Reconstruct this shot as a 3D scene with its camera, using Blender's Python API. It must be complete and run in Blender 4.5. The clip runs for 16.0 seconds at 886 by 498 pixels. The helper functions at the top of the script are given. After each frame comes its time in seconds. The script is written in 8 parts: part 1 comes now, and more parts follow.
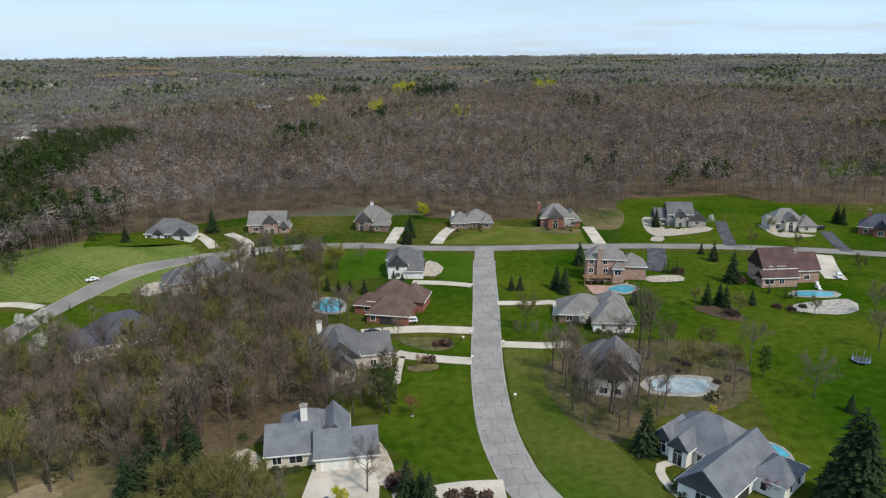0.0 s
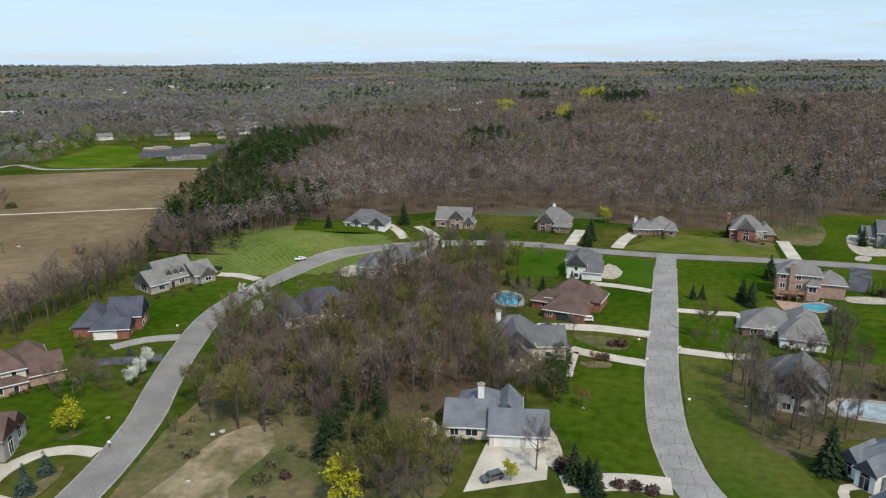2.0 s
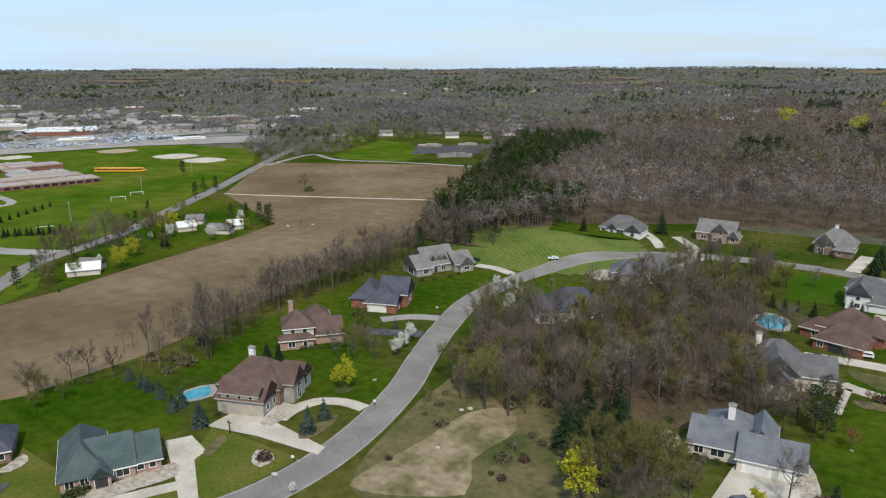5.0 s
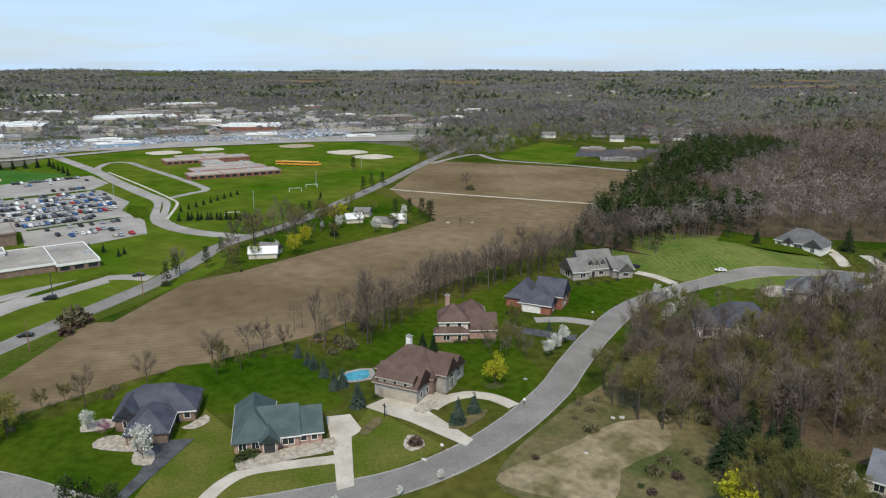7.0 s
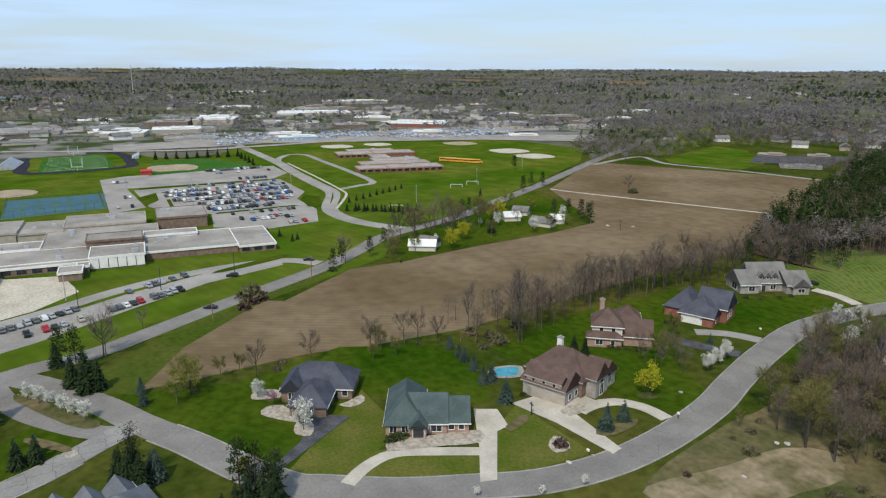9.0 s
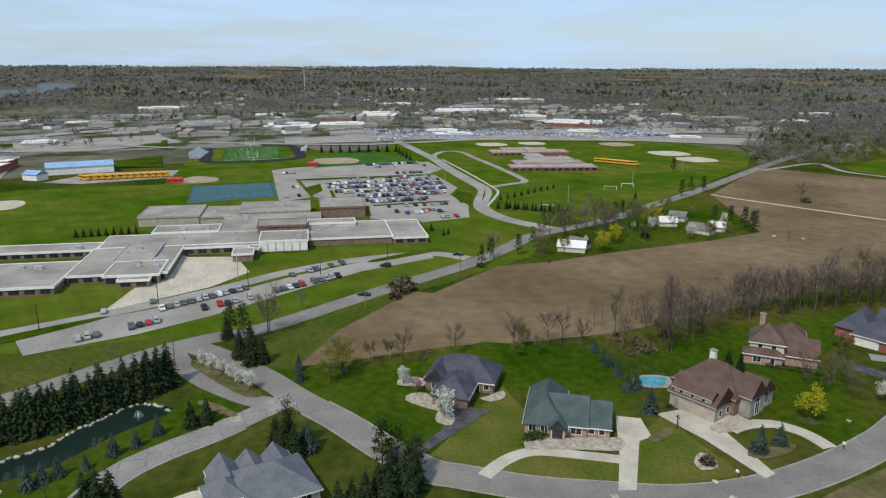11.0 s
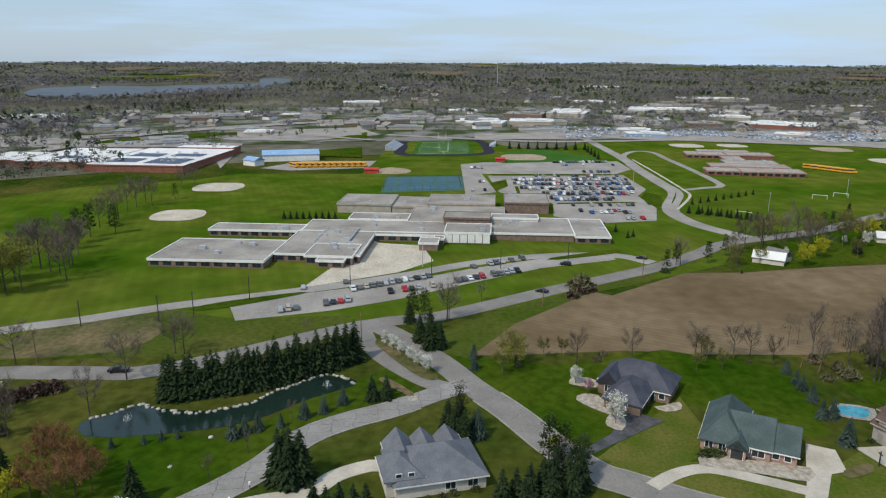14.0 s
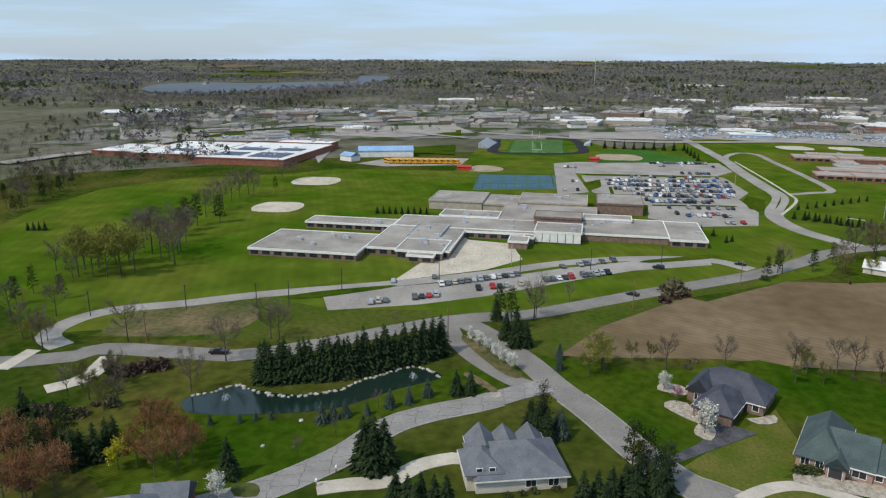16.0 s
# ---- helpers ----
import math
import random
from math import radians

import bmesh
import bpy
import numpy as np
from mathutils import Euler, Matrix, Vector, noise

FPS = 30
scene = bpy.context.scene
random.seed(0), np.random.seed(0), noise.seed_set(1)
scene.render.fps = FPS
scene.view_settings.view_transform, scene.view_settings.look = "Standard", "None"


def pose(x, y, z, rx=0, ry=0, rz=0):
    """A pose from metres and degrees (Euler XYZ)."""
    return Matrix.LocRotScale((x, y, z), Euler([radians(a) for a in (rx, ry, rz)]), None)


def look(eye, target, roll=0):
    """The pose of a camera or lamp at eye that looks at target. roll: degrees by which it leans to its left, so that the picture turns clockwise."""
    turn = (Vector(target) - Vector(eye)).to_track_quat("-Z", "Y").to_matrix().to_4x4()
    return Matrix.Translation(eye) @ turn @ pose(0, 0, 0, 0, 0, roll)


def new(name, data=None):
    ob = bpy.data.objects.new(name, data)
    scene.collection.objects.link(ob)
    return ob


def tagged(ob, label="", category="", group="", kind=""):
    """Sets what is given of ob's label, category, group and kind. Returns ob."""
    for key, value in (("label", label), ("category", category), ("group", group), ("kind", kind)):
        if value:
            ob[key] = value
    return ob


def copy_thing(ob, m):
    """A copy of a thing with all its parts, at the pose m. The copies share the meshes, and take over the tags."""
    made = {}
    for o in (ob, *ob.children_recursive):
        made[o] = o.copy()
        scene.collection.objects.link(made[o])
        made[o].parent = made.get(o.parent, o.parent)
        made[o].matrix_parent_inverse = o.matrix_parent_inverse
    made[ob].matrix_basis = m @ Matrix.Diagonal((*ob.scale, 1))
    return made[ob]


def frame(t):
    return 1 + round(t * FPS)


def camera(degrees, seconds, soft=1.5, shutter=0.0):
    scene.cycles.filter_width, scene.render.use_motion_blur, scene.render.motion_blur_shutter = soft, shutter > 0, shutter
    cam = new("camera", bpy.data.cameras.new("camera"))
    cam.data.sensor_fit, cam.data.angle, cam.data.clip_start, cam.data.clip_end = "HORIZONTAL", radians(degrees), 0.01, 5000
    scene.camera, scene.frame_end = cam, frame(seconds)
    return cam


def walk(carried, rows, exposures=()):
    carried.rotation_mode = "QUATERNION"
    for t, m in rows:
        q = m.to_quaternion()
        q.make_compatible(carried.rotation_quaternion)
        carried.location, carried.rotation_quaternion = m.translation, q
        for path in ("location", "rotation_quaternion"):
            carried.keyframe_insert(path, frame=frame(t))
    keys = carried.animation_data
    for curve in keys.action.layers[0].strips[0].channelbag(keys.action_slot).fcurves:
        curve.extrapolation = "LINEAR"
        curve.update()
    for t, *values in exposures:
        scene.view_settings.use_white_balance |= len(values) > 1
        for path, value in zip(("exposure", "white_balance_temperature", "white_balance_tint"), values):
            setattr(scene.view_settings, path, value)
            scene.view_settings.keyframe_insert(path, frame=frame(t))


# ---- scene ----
PLAN = 1.15      # metres to a unit of the plan
rows = [
    (0, 0.00, 0.00, 86.25, 0.000, -15.414, 0.403),
    (0.5, -0.19, -3.23, 86.11, 3.478, -15.274, 0.420),
    (1, -0.41, -6.06, 86.08, 7.356, -15.126, 0.405),
    (1.5, -0.58, -8.29, 85.97, 11.145, -14.995, 0.395),
    (2, -0.52, -9.98, 85.87, 14.618, -14.911, 0.357),
    (2.5, -0.40, -11.36, 85.82, 18.142, -14.819, 0.338),
    (3, -0.29, -12.50, 85.77, 21.607, -14.727, 0.279),
    (3.5, -0.32, -13.48, 85.78, 25.026, -14.654, 0.244),
    (4, -0.32, -14.36, 85.82, 28.438, -14.607, 0.224),
    (4.5, -0.25, -15.03, 85.84, 31.792, -14.548, 0.163),
    (7, -0.07, -16.99, 85.28, 47.923, -14.331, -0.012),
    (7.5, -0.07, -17.16, 85.18, 51.116, -14.335, -0.059),
    (8, 0.02, -17.25, 85.03, 54.343, -14.356, -0.119),
    (8.5, 0.21, -17.39, 84.98, 57.574, -14.380, -0.152),
    (9, 0.50, -17.63, 85.00, 60.791, -14.395, -0.165),
    (11.5, 1.98, -18.43, 85.11, 76.039, -14.590, -0.261),
    (12, 2.39, -18.56, 85.17, 78.977, -14.643, -0.272),
    (12.5, 2.75, -18.61, 85.18, 81.650, -14.686, -0.282),
    (13, 3.15, -18.61, 85.23, 83.985, -14.738, -0.267),
    (13.5, 3.45, -18.60, 85.32, 86.181, -14.781, -0.259),
    (14, 3.88, -18.56, 85.39, 88.024, -14.846, -0.244),
    (14.5, 4.47, -18.49, 85.50, 89.887, -14.909, -0.245),
    (15, 5.07, -18.35, 85.59, 91.774, -14.958, -0.235),
    (15.5, 5.14, -18.31, 85.58, 93.648, -15.002, -0.235),
    (16, 5.25, -18.18, 85.52, 95.507, -15.043, -0.239),
]
cam = camera(63.75, 16.0, soft=1.2)
def aim(x, y, z, yaw, pitch, lean):
    a, b = radians(yaw), radians(pitch)
    way = Vector((-math.sin(a) * math.cos(b), math.cos(a) * math.cos(b), math.sin(b)))
    eye = Vector((x, y, z))
    return look(eye, eye + way * 10, -lean)
walk(cam, [(t, aim(*r)) for t, *r in rows], [(0.0, 0.12), (3.5, 0.08), (7.0, 0.0), (9.0, -0.06), (12.5, -0.22), (16.0, -0.15)])

# ---- light ----
SUN_AZ, SUN_EL = 138.0, 50.0          # compass angle from +y towards +x, height
sky = bpy.data.worlds.new("sky")
scene.world = sky
sky.use_nodes = True
nt = sky.node_tree
nt.nodes.clear()
N = nt.nodes.new
out, bg, tex = N("ShaderNodeOutputWorld"), N("ShaderNodeBackground"), N("ShaderNodeTexSky")
tex.sky_type, tex.sun_disc = "NISHITA", False
tex.sun_elevation, tex.sun_rotation = radians(SUN_EL), radians(SUN_AZ)
tex.air_density, tex.dust_density, tex.ozone_density, tex.altitude = 1.0, 0.6, 2.5, 100
# thin high cloud over the clear sky, stretched along the horizon
tc, mp, cl, ramp, mix = N("ShaderNodeTexCoord"), N("ShaderNodeMapping"), N("ShaderNodeTexNoise"), N("ShaderNodeValToRGB"), N("ShaderNodeMix")
mp.inputs["Scale"].default_value = (2.2, 2.2, 26)
cl.inputs["Scale"].default_value, cl.inputs["Detail"].default_value, cl.inputs["Roughness"].default_value = 1.6, 6, 0.55
ramp.color_ramp.elements[0].position, ramp.color_ramp.elements[1].position = 0.44, 0.64
mix.data_type = "RGBA"
mix.inputs[7].default_value = (5.7, 7.8, 10.4, 1)
veil = N("ShaderNodeMath"); veil.operation = "MULTIPLY_ADD"
veil.inputs[1].default_value, veil.inputs[2].default_value = 0.42, 0.52
L = nt.links.new
L(tc.outputs["Generated"], mp.inputs["Vector"]); L(mp.outputs["Vector"], cl.inputs["Vector"])
L(cl.outputs["Fac"], ramp.inputs["Fac"]); L(ramp.outputs["Color"], veil.inputs[0]); L(veil.outputs["Value"], mix.inputs[0])
L(tex.outputs["Color"], mix.inputs[6]); L(mix.outputs[2], bg.inputs["Color"]); L(bg.outputs["Background"], out.inputs["Surface"])
bg.inputs["Strength"].default_value = 0.104
lamp = bpy.data.lights.new("sun", "SUN")
lamp.energy, lamp.angle, lamp.color = 3.2, radians(4), (1, 0.91, 0.75)
sun = new("sun", lamp)
az, el = radians(SUN_AZ), radians(SUN_EL)
sun.matrix_world = look((300 * math.sin(az), 300 * math.cos(az), 400), Vector((300 * math.sin(az), 300 * math.cos(az), 400)) - Vector((math.sin(az) * math.cos(el), math.cos(az) * math.cos(el), math.sin(el))) * 10)

# ---- materials ----
def mat(name, a, b, scale=1.0, rough=0.85, fine=None, bump=0.0, spread=0.0, piece=False, metal=0.0, lo=0.35, hi=0.65, fine_amount=0.25):
    """Two-scale noise between colours a and b, with a finer grain, spread by object or by loose piece."""
    m = bpy.data.materials.new(name)
    m.use_nodes = True
    t = m.node_tree
    n, l = t.nodes.new, t.links.new
    sh = t.nodes["Principled BSDF"]
    sh.inputs["Roughness"].default_value, sh.inputs["Metallic"].default_value = rough, metal
    sh.inputs["Specular IOR Level"].default_value = 0.0 if rough >= 0.9 else 0.2 if rough > 0.7 else 0.4
    co = n("ShaderNodeTexCoord")
    ge = n("ShaderNodeNewGeometry")
    n1, r1 = n("ShaderNodeTexNoise"), n("ShaderNodeValToRGB")
    n1.inputs["Scale"].default_value, n1.inputs["Detail"].default_value = scale, 4
    l(ge.outputs["Position"], n1.inputs["Vector"])
    l(n1.outputs["Fac"], r1.inputs["Fac"])
    e = r1.color_ramp.elements
    e[0].position, e[1].position = lo, hi
    e[0].color, e[1].color = (*a, 1), (*b, 1)
    n2 = n("ShaderNodeTexNoise")
    n2.inputs["Scale"].default_value, n2.inputs["Detail"].default_value = fine or scale * 9, 3
    l(ge.outputs["Position"], n2.inputs["Vector"])
    hs = n("ShaderNodeHueSaturation")
    ma = n("ShaderNodeMath"); ma.operation = "MULTIPLY_ADD"
    ma.inputs[1].default_value, ma.inputs[2].default_value = fine_amount * 4, 1 - fine_amount * 2
    l(n2.outputs["Fac"], ma.inputs[0])
    value = ma.outputs["Value"]
    if spread:
        oi = ge.outputs["Random Per Island"] if piece else n("ShaderNodeObjectInfo").outputs["Random"]
        mb = n("ShaderNodeMath"); mb.operation = "MULTIPLY_ADD"
        mb.inputs[1].default_value, mb.inputs[2].default_value = spread * 2, 1 - spread
        l(oi, mb.inputs[0])
        mc = n("ShaderNodeMath"); mc.operation = "MULTIPLY"
        l(value, mc.inputs[0]); l(mb.outputs["Value"], mc.inputs[1])
        value = mc.outputs["Value"]
    l(value, hs.inputs["Value"]); l(r1.outputs["Color"], hs.inputs["Color"]); l(hs.outputs["Color"], sh.inputs["Base Color"])
    if bump:
        bu = n("ShaderNodeBump")
        bu.inputs["Strength"].default_value, bu.inputs["Distance"].default_value = bump, 0.1
        l(n2.outputs["Fac"], bu.inputs["Height"]); l(bu.outputs["Normal"], sh.inputs["Normal"])
    return m


def overlay(m, kind, colour, amount, scale=1.0, turn=0.0, lo=0.0, hi=0.04, stretch=1.0):
    """Lay mown stripes ('wave') or cracks ('cell') of their own colour over a material."""
    t = m.node_tree
    n, l = t.nodes.new, t.links.new
    sh = t.nodes["Principled BSDF"]
    old = sh.inputs["Base Color"].links[0].from_socket
    ge, mp, rp, mx = n("ShaderNodeNewGeometry"), n("ShaderNodeMapping"), n("ShaderNodeValToRGB"), n("ShaderNodeMix")
    mp.inputs["Rotation"].default_value = (0, 0, radians(turn))
    mp.inputs["Scale"].default_value = (1, stretch, 1)
    l(ge.outputs["Position"], mp.inputs["Vector"])
    if kind == "wave":
        w = n("ShaderNodeTexWave")
        w.inputs["Scale"].default_value, w.inputs["Distortion"].default_value = scale, 1.2
        w.inputs["Detail"].default_value, w.inputs["Detail Scale"].default_value = 1.0, 0.3
        l(w.outputs["Fac"], rp.inputs["Fac"])
    elif kind == "slabs":
        w, ns, ad = n("ShaderNodeTexBrick"), n("ShaderNodeTexNoise"), n("ShaderNodeVectorMath")
        w.inputs["Scale"].default_value, w.inputs["Mortar Size"].default_value = scale, 0.085
        w.inputs["Brick Width"].default_value, w.inputs["Row Height"].default_value = 3.9, 5.6
        ns.inputs["Scale"].default_value, ns.inputs["Detail"].default_value = 0.35, 3
        ad.operation = "MULTIPLY_ADD"
        ad.inputs[1].default_value = (2.6, 2.6, 0)
        l(ge.outputs["Position"], ns.inputs["Vector"]); l(ns.outputs["Color"], ad.inputs[0]); l(mp.outputs["Vector"], ad.inputs[2])
        l(w.outputs["Fac"], rp.inputs["Fac"])
        mp = ad
    else:
        w = n("ShaderNodeTexVoronoi")
        w.feature = "DISTANCE_TO_EDGE"
        w.inputs["Scale"].default_value = scale
        l(w.outputs["Distance"], rp.inputs["Fac"])
    l(mp.outputs["Vector"], w.inputs["Vector"])
    e = rp.color_ramp.elements
    e[0].position, e[1].position = lo, hi
    e[0].color, e[1].color = (amount,) * 3 + (1,), (0, 0, 0, 1)
    mx.data_type = "RGBA"
    mx.inputs[7].default_value = (*colour, 1)
    l(rp.outputs["Color"], mx.inputs[0]); l(old, mx.inputs[6]); l(mx.outputs[2], sh.inputs["Base Color"])
    return m


GRASS = mat("grass", (0.024, 0.050, 0.005), (0.082, 0.080, 0.018), 0.022, 0.95, 0.3, fine_amount=0.36)
LAWN = overlay(mat("mown_lawn", (0.023, 0.059, 0.003), (0.070, 0.092, 0.010), 0.022, 0.95, 0.35, fine_amount=0.34), "wave", (0.018, 0.044, 0.002), 0.28, 0.42, 20, 0.35, 0.65)
PLAYGRASS = overlay(mat("playing_field_grass", (0.044, 0.094, 0.005), (0.102, 0.122, 0.017), 0.016, 0.95, 0.07, fine_amount=0.3), "wave", (0.032, 0.070, 0.004), 0.12, 0.06, 74, 0.35, 0.65)
LAWN_B = overlay(mat("striped_lawn", (0.038, 0.086, 0.006), (0.066, 0.108, 0.012), 0.05, 0.95, 0.8, fine_amount=0.2), "wave", (0.017, 0.056, 0.003), 0.8, 0.24, 96, 0.35, 0.65)
DRYLAWN = overlay(mat("patchy_lawn", (0.070, 0.098, 0.013), (0.125, 0.120, 0.030), 0.10, 0.95, 1.2, fine_amount=0.25), "wave", (0.058, 0.085, 0.012), 0.2, 0.35, 60, 0.35, 0.65)
MEADOW = mat("rough_meadow", (0.042, 0.074, 0.008), (0.088, 0.094, 0.022), 0.03, 0.95, 0.5, fine_amount=0.25)
FIELD = overlay(mat("fallow_field", (0.128, 0.092, 0.052), (0.205, 0.152, 0.096), 0.016, 0.97, 0.15, fine_amount=0.2), "wave", (0.112, 0.088, 0.046), 0.2, 0.12, 32, 0.3, 0.7)
FLOOR = mat("leaf_litter", (0.075, 0.055, 0.034), (0.120, 0.090, 0.058), 0.05, 0.97, 0.7)
SCRUB = mat("scrub_ground", (0.062, 0.076, 0.024), (0.155, 0.122, 0.066), 0.05, 0.97, 0.5, fine_amount=.32)
THIN = mat("thin_wood_floor", (0.055, 0.062, 0.020), (0.115, 0.088, 0.056), 0.06, 0.97, 0.6, fine_amount=.3)
DIRT = mat("bare_sand", (0.125, 0.110, 0.052), (0.30, 0.235, 0.155), 0.11, 0.97, 0.5, fine_amount=.3)
STRAW = overlay(mat("straw_seeded_bank", (0.070, 0.115, 0.018), (0.125, 0.150, 0.036), 0.05, 0.95, 0.5), "wave", (0.22, 0.20, 0.10), 0.30, 0.16, 118, 0.02, 0.45)
STRAW.node_tree.nodes["Wave Texture"].inputs["Distortion"].default_value = 14.0
TARMAC = overlay(mat("worn_asphalt", (0.225, 0.212, 0.200), (0.290, 0.275, 0.260), 0.12, 0.9, 1.5, fine_amount=0.12), "slabs", (0.12, 0.115, 0.11), 0.0, 1.0, -4, 0.1, 0.9)
TARMAC.node_tree.nodes["Color Ramp.001"].color_ramp.elements[1].color = (.75, .75, .75, 1)
TARMAC_B = overlay(mat("grey_asphalt", (0.182, 0.170, 0.157), (0.240, 0.225, 0.208), 0.10, 0.9, 1.5, fine_amount=0.12), "cell", (0.12, 0.117, 0.115), 0.5, 0.16, 0, 0.0, 0.012, 0.5)
DARKTAR = mat("dark_asphalt", (0.060, 0.060, 0.066), (0.105, 0.105, 0.112), 0.25, 0.9, 2)
LOT = mat("parking_asphalt", (0.25, 0.232, 0.212), (0.34, 0.318, 0.292), 0.05, 0.9, 0.7, fine_amount=0.12)
CONCRETE = overlay(mat("concrete", (0.40, 0.362, 0.300), (0.52, 0.472, 0.400), 0.15, 0.9, 1.5, fine_amount=0.1), "cell", (0.36, 0.33, 0.29), 0.5, 0.25, 8, 0.0, 0.012)
KERB = mat("kerb_concrete", (0.25, 0.235, 0.215), (0.33, 0.312, 0.285), 0.2, 0.9, 2)
GRAVEL = mat("pale_gravel", (0.27, 0.235, 0.19), (0.46, 0.41, 0.34), 0.9, 0.95, 5)
STONE = mat("field_stone", (0.28, 0.26, 0.24), (0.48, 0.45, 0.40), 0.6, 0.9, 4, spread=0.3)
WATER = mat("pond_water", (0.008, 0.020, 0.015), (0.014, 0.028, 0.021), 0.02, 0.12, 0.6, bump=0.05)
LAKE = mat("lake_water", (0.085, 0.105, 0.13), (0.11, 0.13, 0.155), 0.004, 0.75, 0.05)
POOL = mat("pool_water", (0.035, 0.24, 0.33), (0.07, 0.33, 0.42), 0.5, 0.08, 2, bump=0.03)
COVER = mat("pool_cover", (0.20, 0.26, 0.29), (0.34, 0.40, 0.42), 0.4, 0.6, 2)
TURF = overlay(mat("sports_turf", (0.040, 0.115, 0.020), (0.055, 0.135, 0.026), 0.05, 0.95), "wave", (0.033, 0.095, 0.017), 0.6, 0.06, 84, 0.4, 0.6)
TRACKM = mat("running_track", (0.030, 0.030, 0.040), (0.045, 0.045, 0.058), 0.2, 0.9)
COURT = mat("tennis_court", (0.040, 0.105, 0.150), (0.055, 0.125, 0.170), 0.1, 0.8)
COURT_G = mat("court_surround", (0.045, 0.105, 0.085), (0.060, 0.125, 0.100), 0.1, 0.8)
CLAY = mat("infield_clay", (0.30, 0.24, 0.17), (0.38, 0.31, 0.22), 0.1, 0.95)
PALE = mat("pale_infield", (0.42, 0.372, 0.30), (0.52, 0.468, 0.385), 0.1, 0.95)
REDC = mat("red_paint", (0.42, 0.03, 0.025), (0.50, 0.05, 0.04), 0.5, 0.6)
WHITE = mat("white_paint", (0.70, 0.69, 0.66), (0.80, 0.79, 0.76), 0.4, 0.6, fine_amount=0.06)
CREAM = mat("cream_siding", (0.52, 0.47, 0.40), (0.62, 0.57, 0.49), 0.4, 0.7, fine_amount=0.08)
TAN = mat("tan_siding", (0.34, 0.30, 0.25), (0.43, 0.38, 0.32), 0.4, 0.7, fine_amount=0.1)
BRICK = mat("red_brick", (0.20, 0.085, 0.062), (0.30, 0.135, 0.100), 0.7, 0.9, 6)
PINK = mat("pink_brick", (0.30, 0.195, 0.160), (0.41, 0.285, 0.235), 0.6, 0.9, 6)
BROWN = mat("brown_brick", (0.17, 0.12, 0.095), (0.25, 0.18, 0.145), 0.6, 0.9, 6)
GREYB = mat("grey_stone", (0.26, 0.24, 0.22), (0.38, 0.355, 0.33), 0.6, 0.9, 5)
R_GREY = mat("grey_shingles", (0.107, 0.107, 0.112), (0.150, 0.148, 0.150), 0.3, 0.9, 3.5, fine_amount=0.2)
R_PALE = mat("weathered_shingles", (0.159, 0.153, 0.146), (0.211, 0.203, 0.194), 0.3, 0.9, 3.5, fine_amount=0.2)
R_SLATE = mat("blue_grey_shingles", (0.125, 0.133, 0.150), (0.168, 0.176, 0.194), 0.3, 0.9, 3.5, fine_amount=0.2)
R_DARK = mat("dark_blue_shingles", (0.062, 0.066, 0.085), (0.092, 0.096, 0.118), 0.3, 0.9, 3.5, fine_amount=0.2)
R_BROWN = mat("brown_shingles", (0.099, 0.067, 0.057), (0.138, 0.096, 0.084), 0.3, 0.9, 3.5, fine_amount=0.2)
R_MAROON = mat("maroon_shingles", (0.082, 0.052, 0.050), (0.112, 0.074, 0.071), 0.3, 0.9, 3.5, fine_amount=0.2)
R_GREEN = mat("green_shingles", (0.065, 0.090, 0.090), (0.090, 0.119, 0.119), 0.3, 0.9, 3.5, fine_amount=0.2)
R_FLAT = mat("ballast_roof", (0.235, 0.216, 0.196), (0.355, 0.330, 0.298), 0.07, 0.95, 1.0, fine_amount=0.12)
R_WHITE = mat("white_membrane", (0.58, 0.58, 0.57), (0.74, 0.74, 0.72), 0.03, 0.8, fine_amount=0.08)
R_BLUE = mat("blue_metal_roof", (0.22, 0.36, 0.56), (0.27, 0.42, 0.62), 0.1, 0.5)
TIMBER = mat("weathered_timber", (0.17, 0.10, 0.06), (0.26, 0.16, 0.10), 0.6, 0.9)
DARKM = mat("dark_metal_and_bay_shade", (0.03, 0.03, 0.032), (0.05, 0.05, 0.052), 0.5, 0.5)
STEEL = mat("galvanised_steel", (0.42, 0.43, 0.45), (0.55, 0.56, 0.58), 0.5, 0.4, metal=0.5)
GLASS = mat("window_glass", (0.020, 0.023, 0.028), (0.035, 0.040, 0.048), 0.6, 0.05)
RUBBER = mat("tyre_rubber", (0.015, 0.015, 0.015), (0.025, 0.025, 0.025), 1, 0.9)
BARK = mat("bark", (0.062, 0.051, 0.044), (0.122, 0.103, 0.090), 0.5, 0.95, 3, spread=0.3)
TWIG = mat("bare_twigs", (0.098, 0.078, 0.062), (0.185, 0.152, 0.122), 0.06, 0.95, 0.5, spread=0.35, piece=True)
TWIG_G = mat("budding_twigs", (0.084, 0.086, 0.028), (0.165, 0.152, 0.054), 0.06, 0.95, 0.5, spread=0.35, piece=True)
TWIG_R = mat("russet_buds", (0.175, 0.085, 0.040), (0.230, 0.125, 0.060), 0.08, 0.95, 0.5, spread=0.3, piece=True)
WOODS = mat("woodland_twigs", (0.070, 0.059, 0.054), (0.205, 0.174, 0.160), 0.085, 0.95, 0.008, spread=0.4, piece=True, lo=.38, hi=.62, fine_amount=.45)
WOODS_G = mat("woodland_new_leaf", (0.088, 0.092, 0.058), (0.185, 0.186, 0.118), 0.06, 0.95, 0.12, spread=0.35, piece=True)
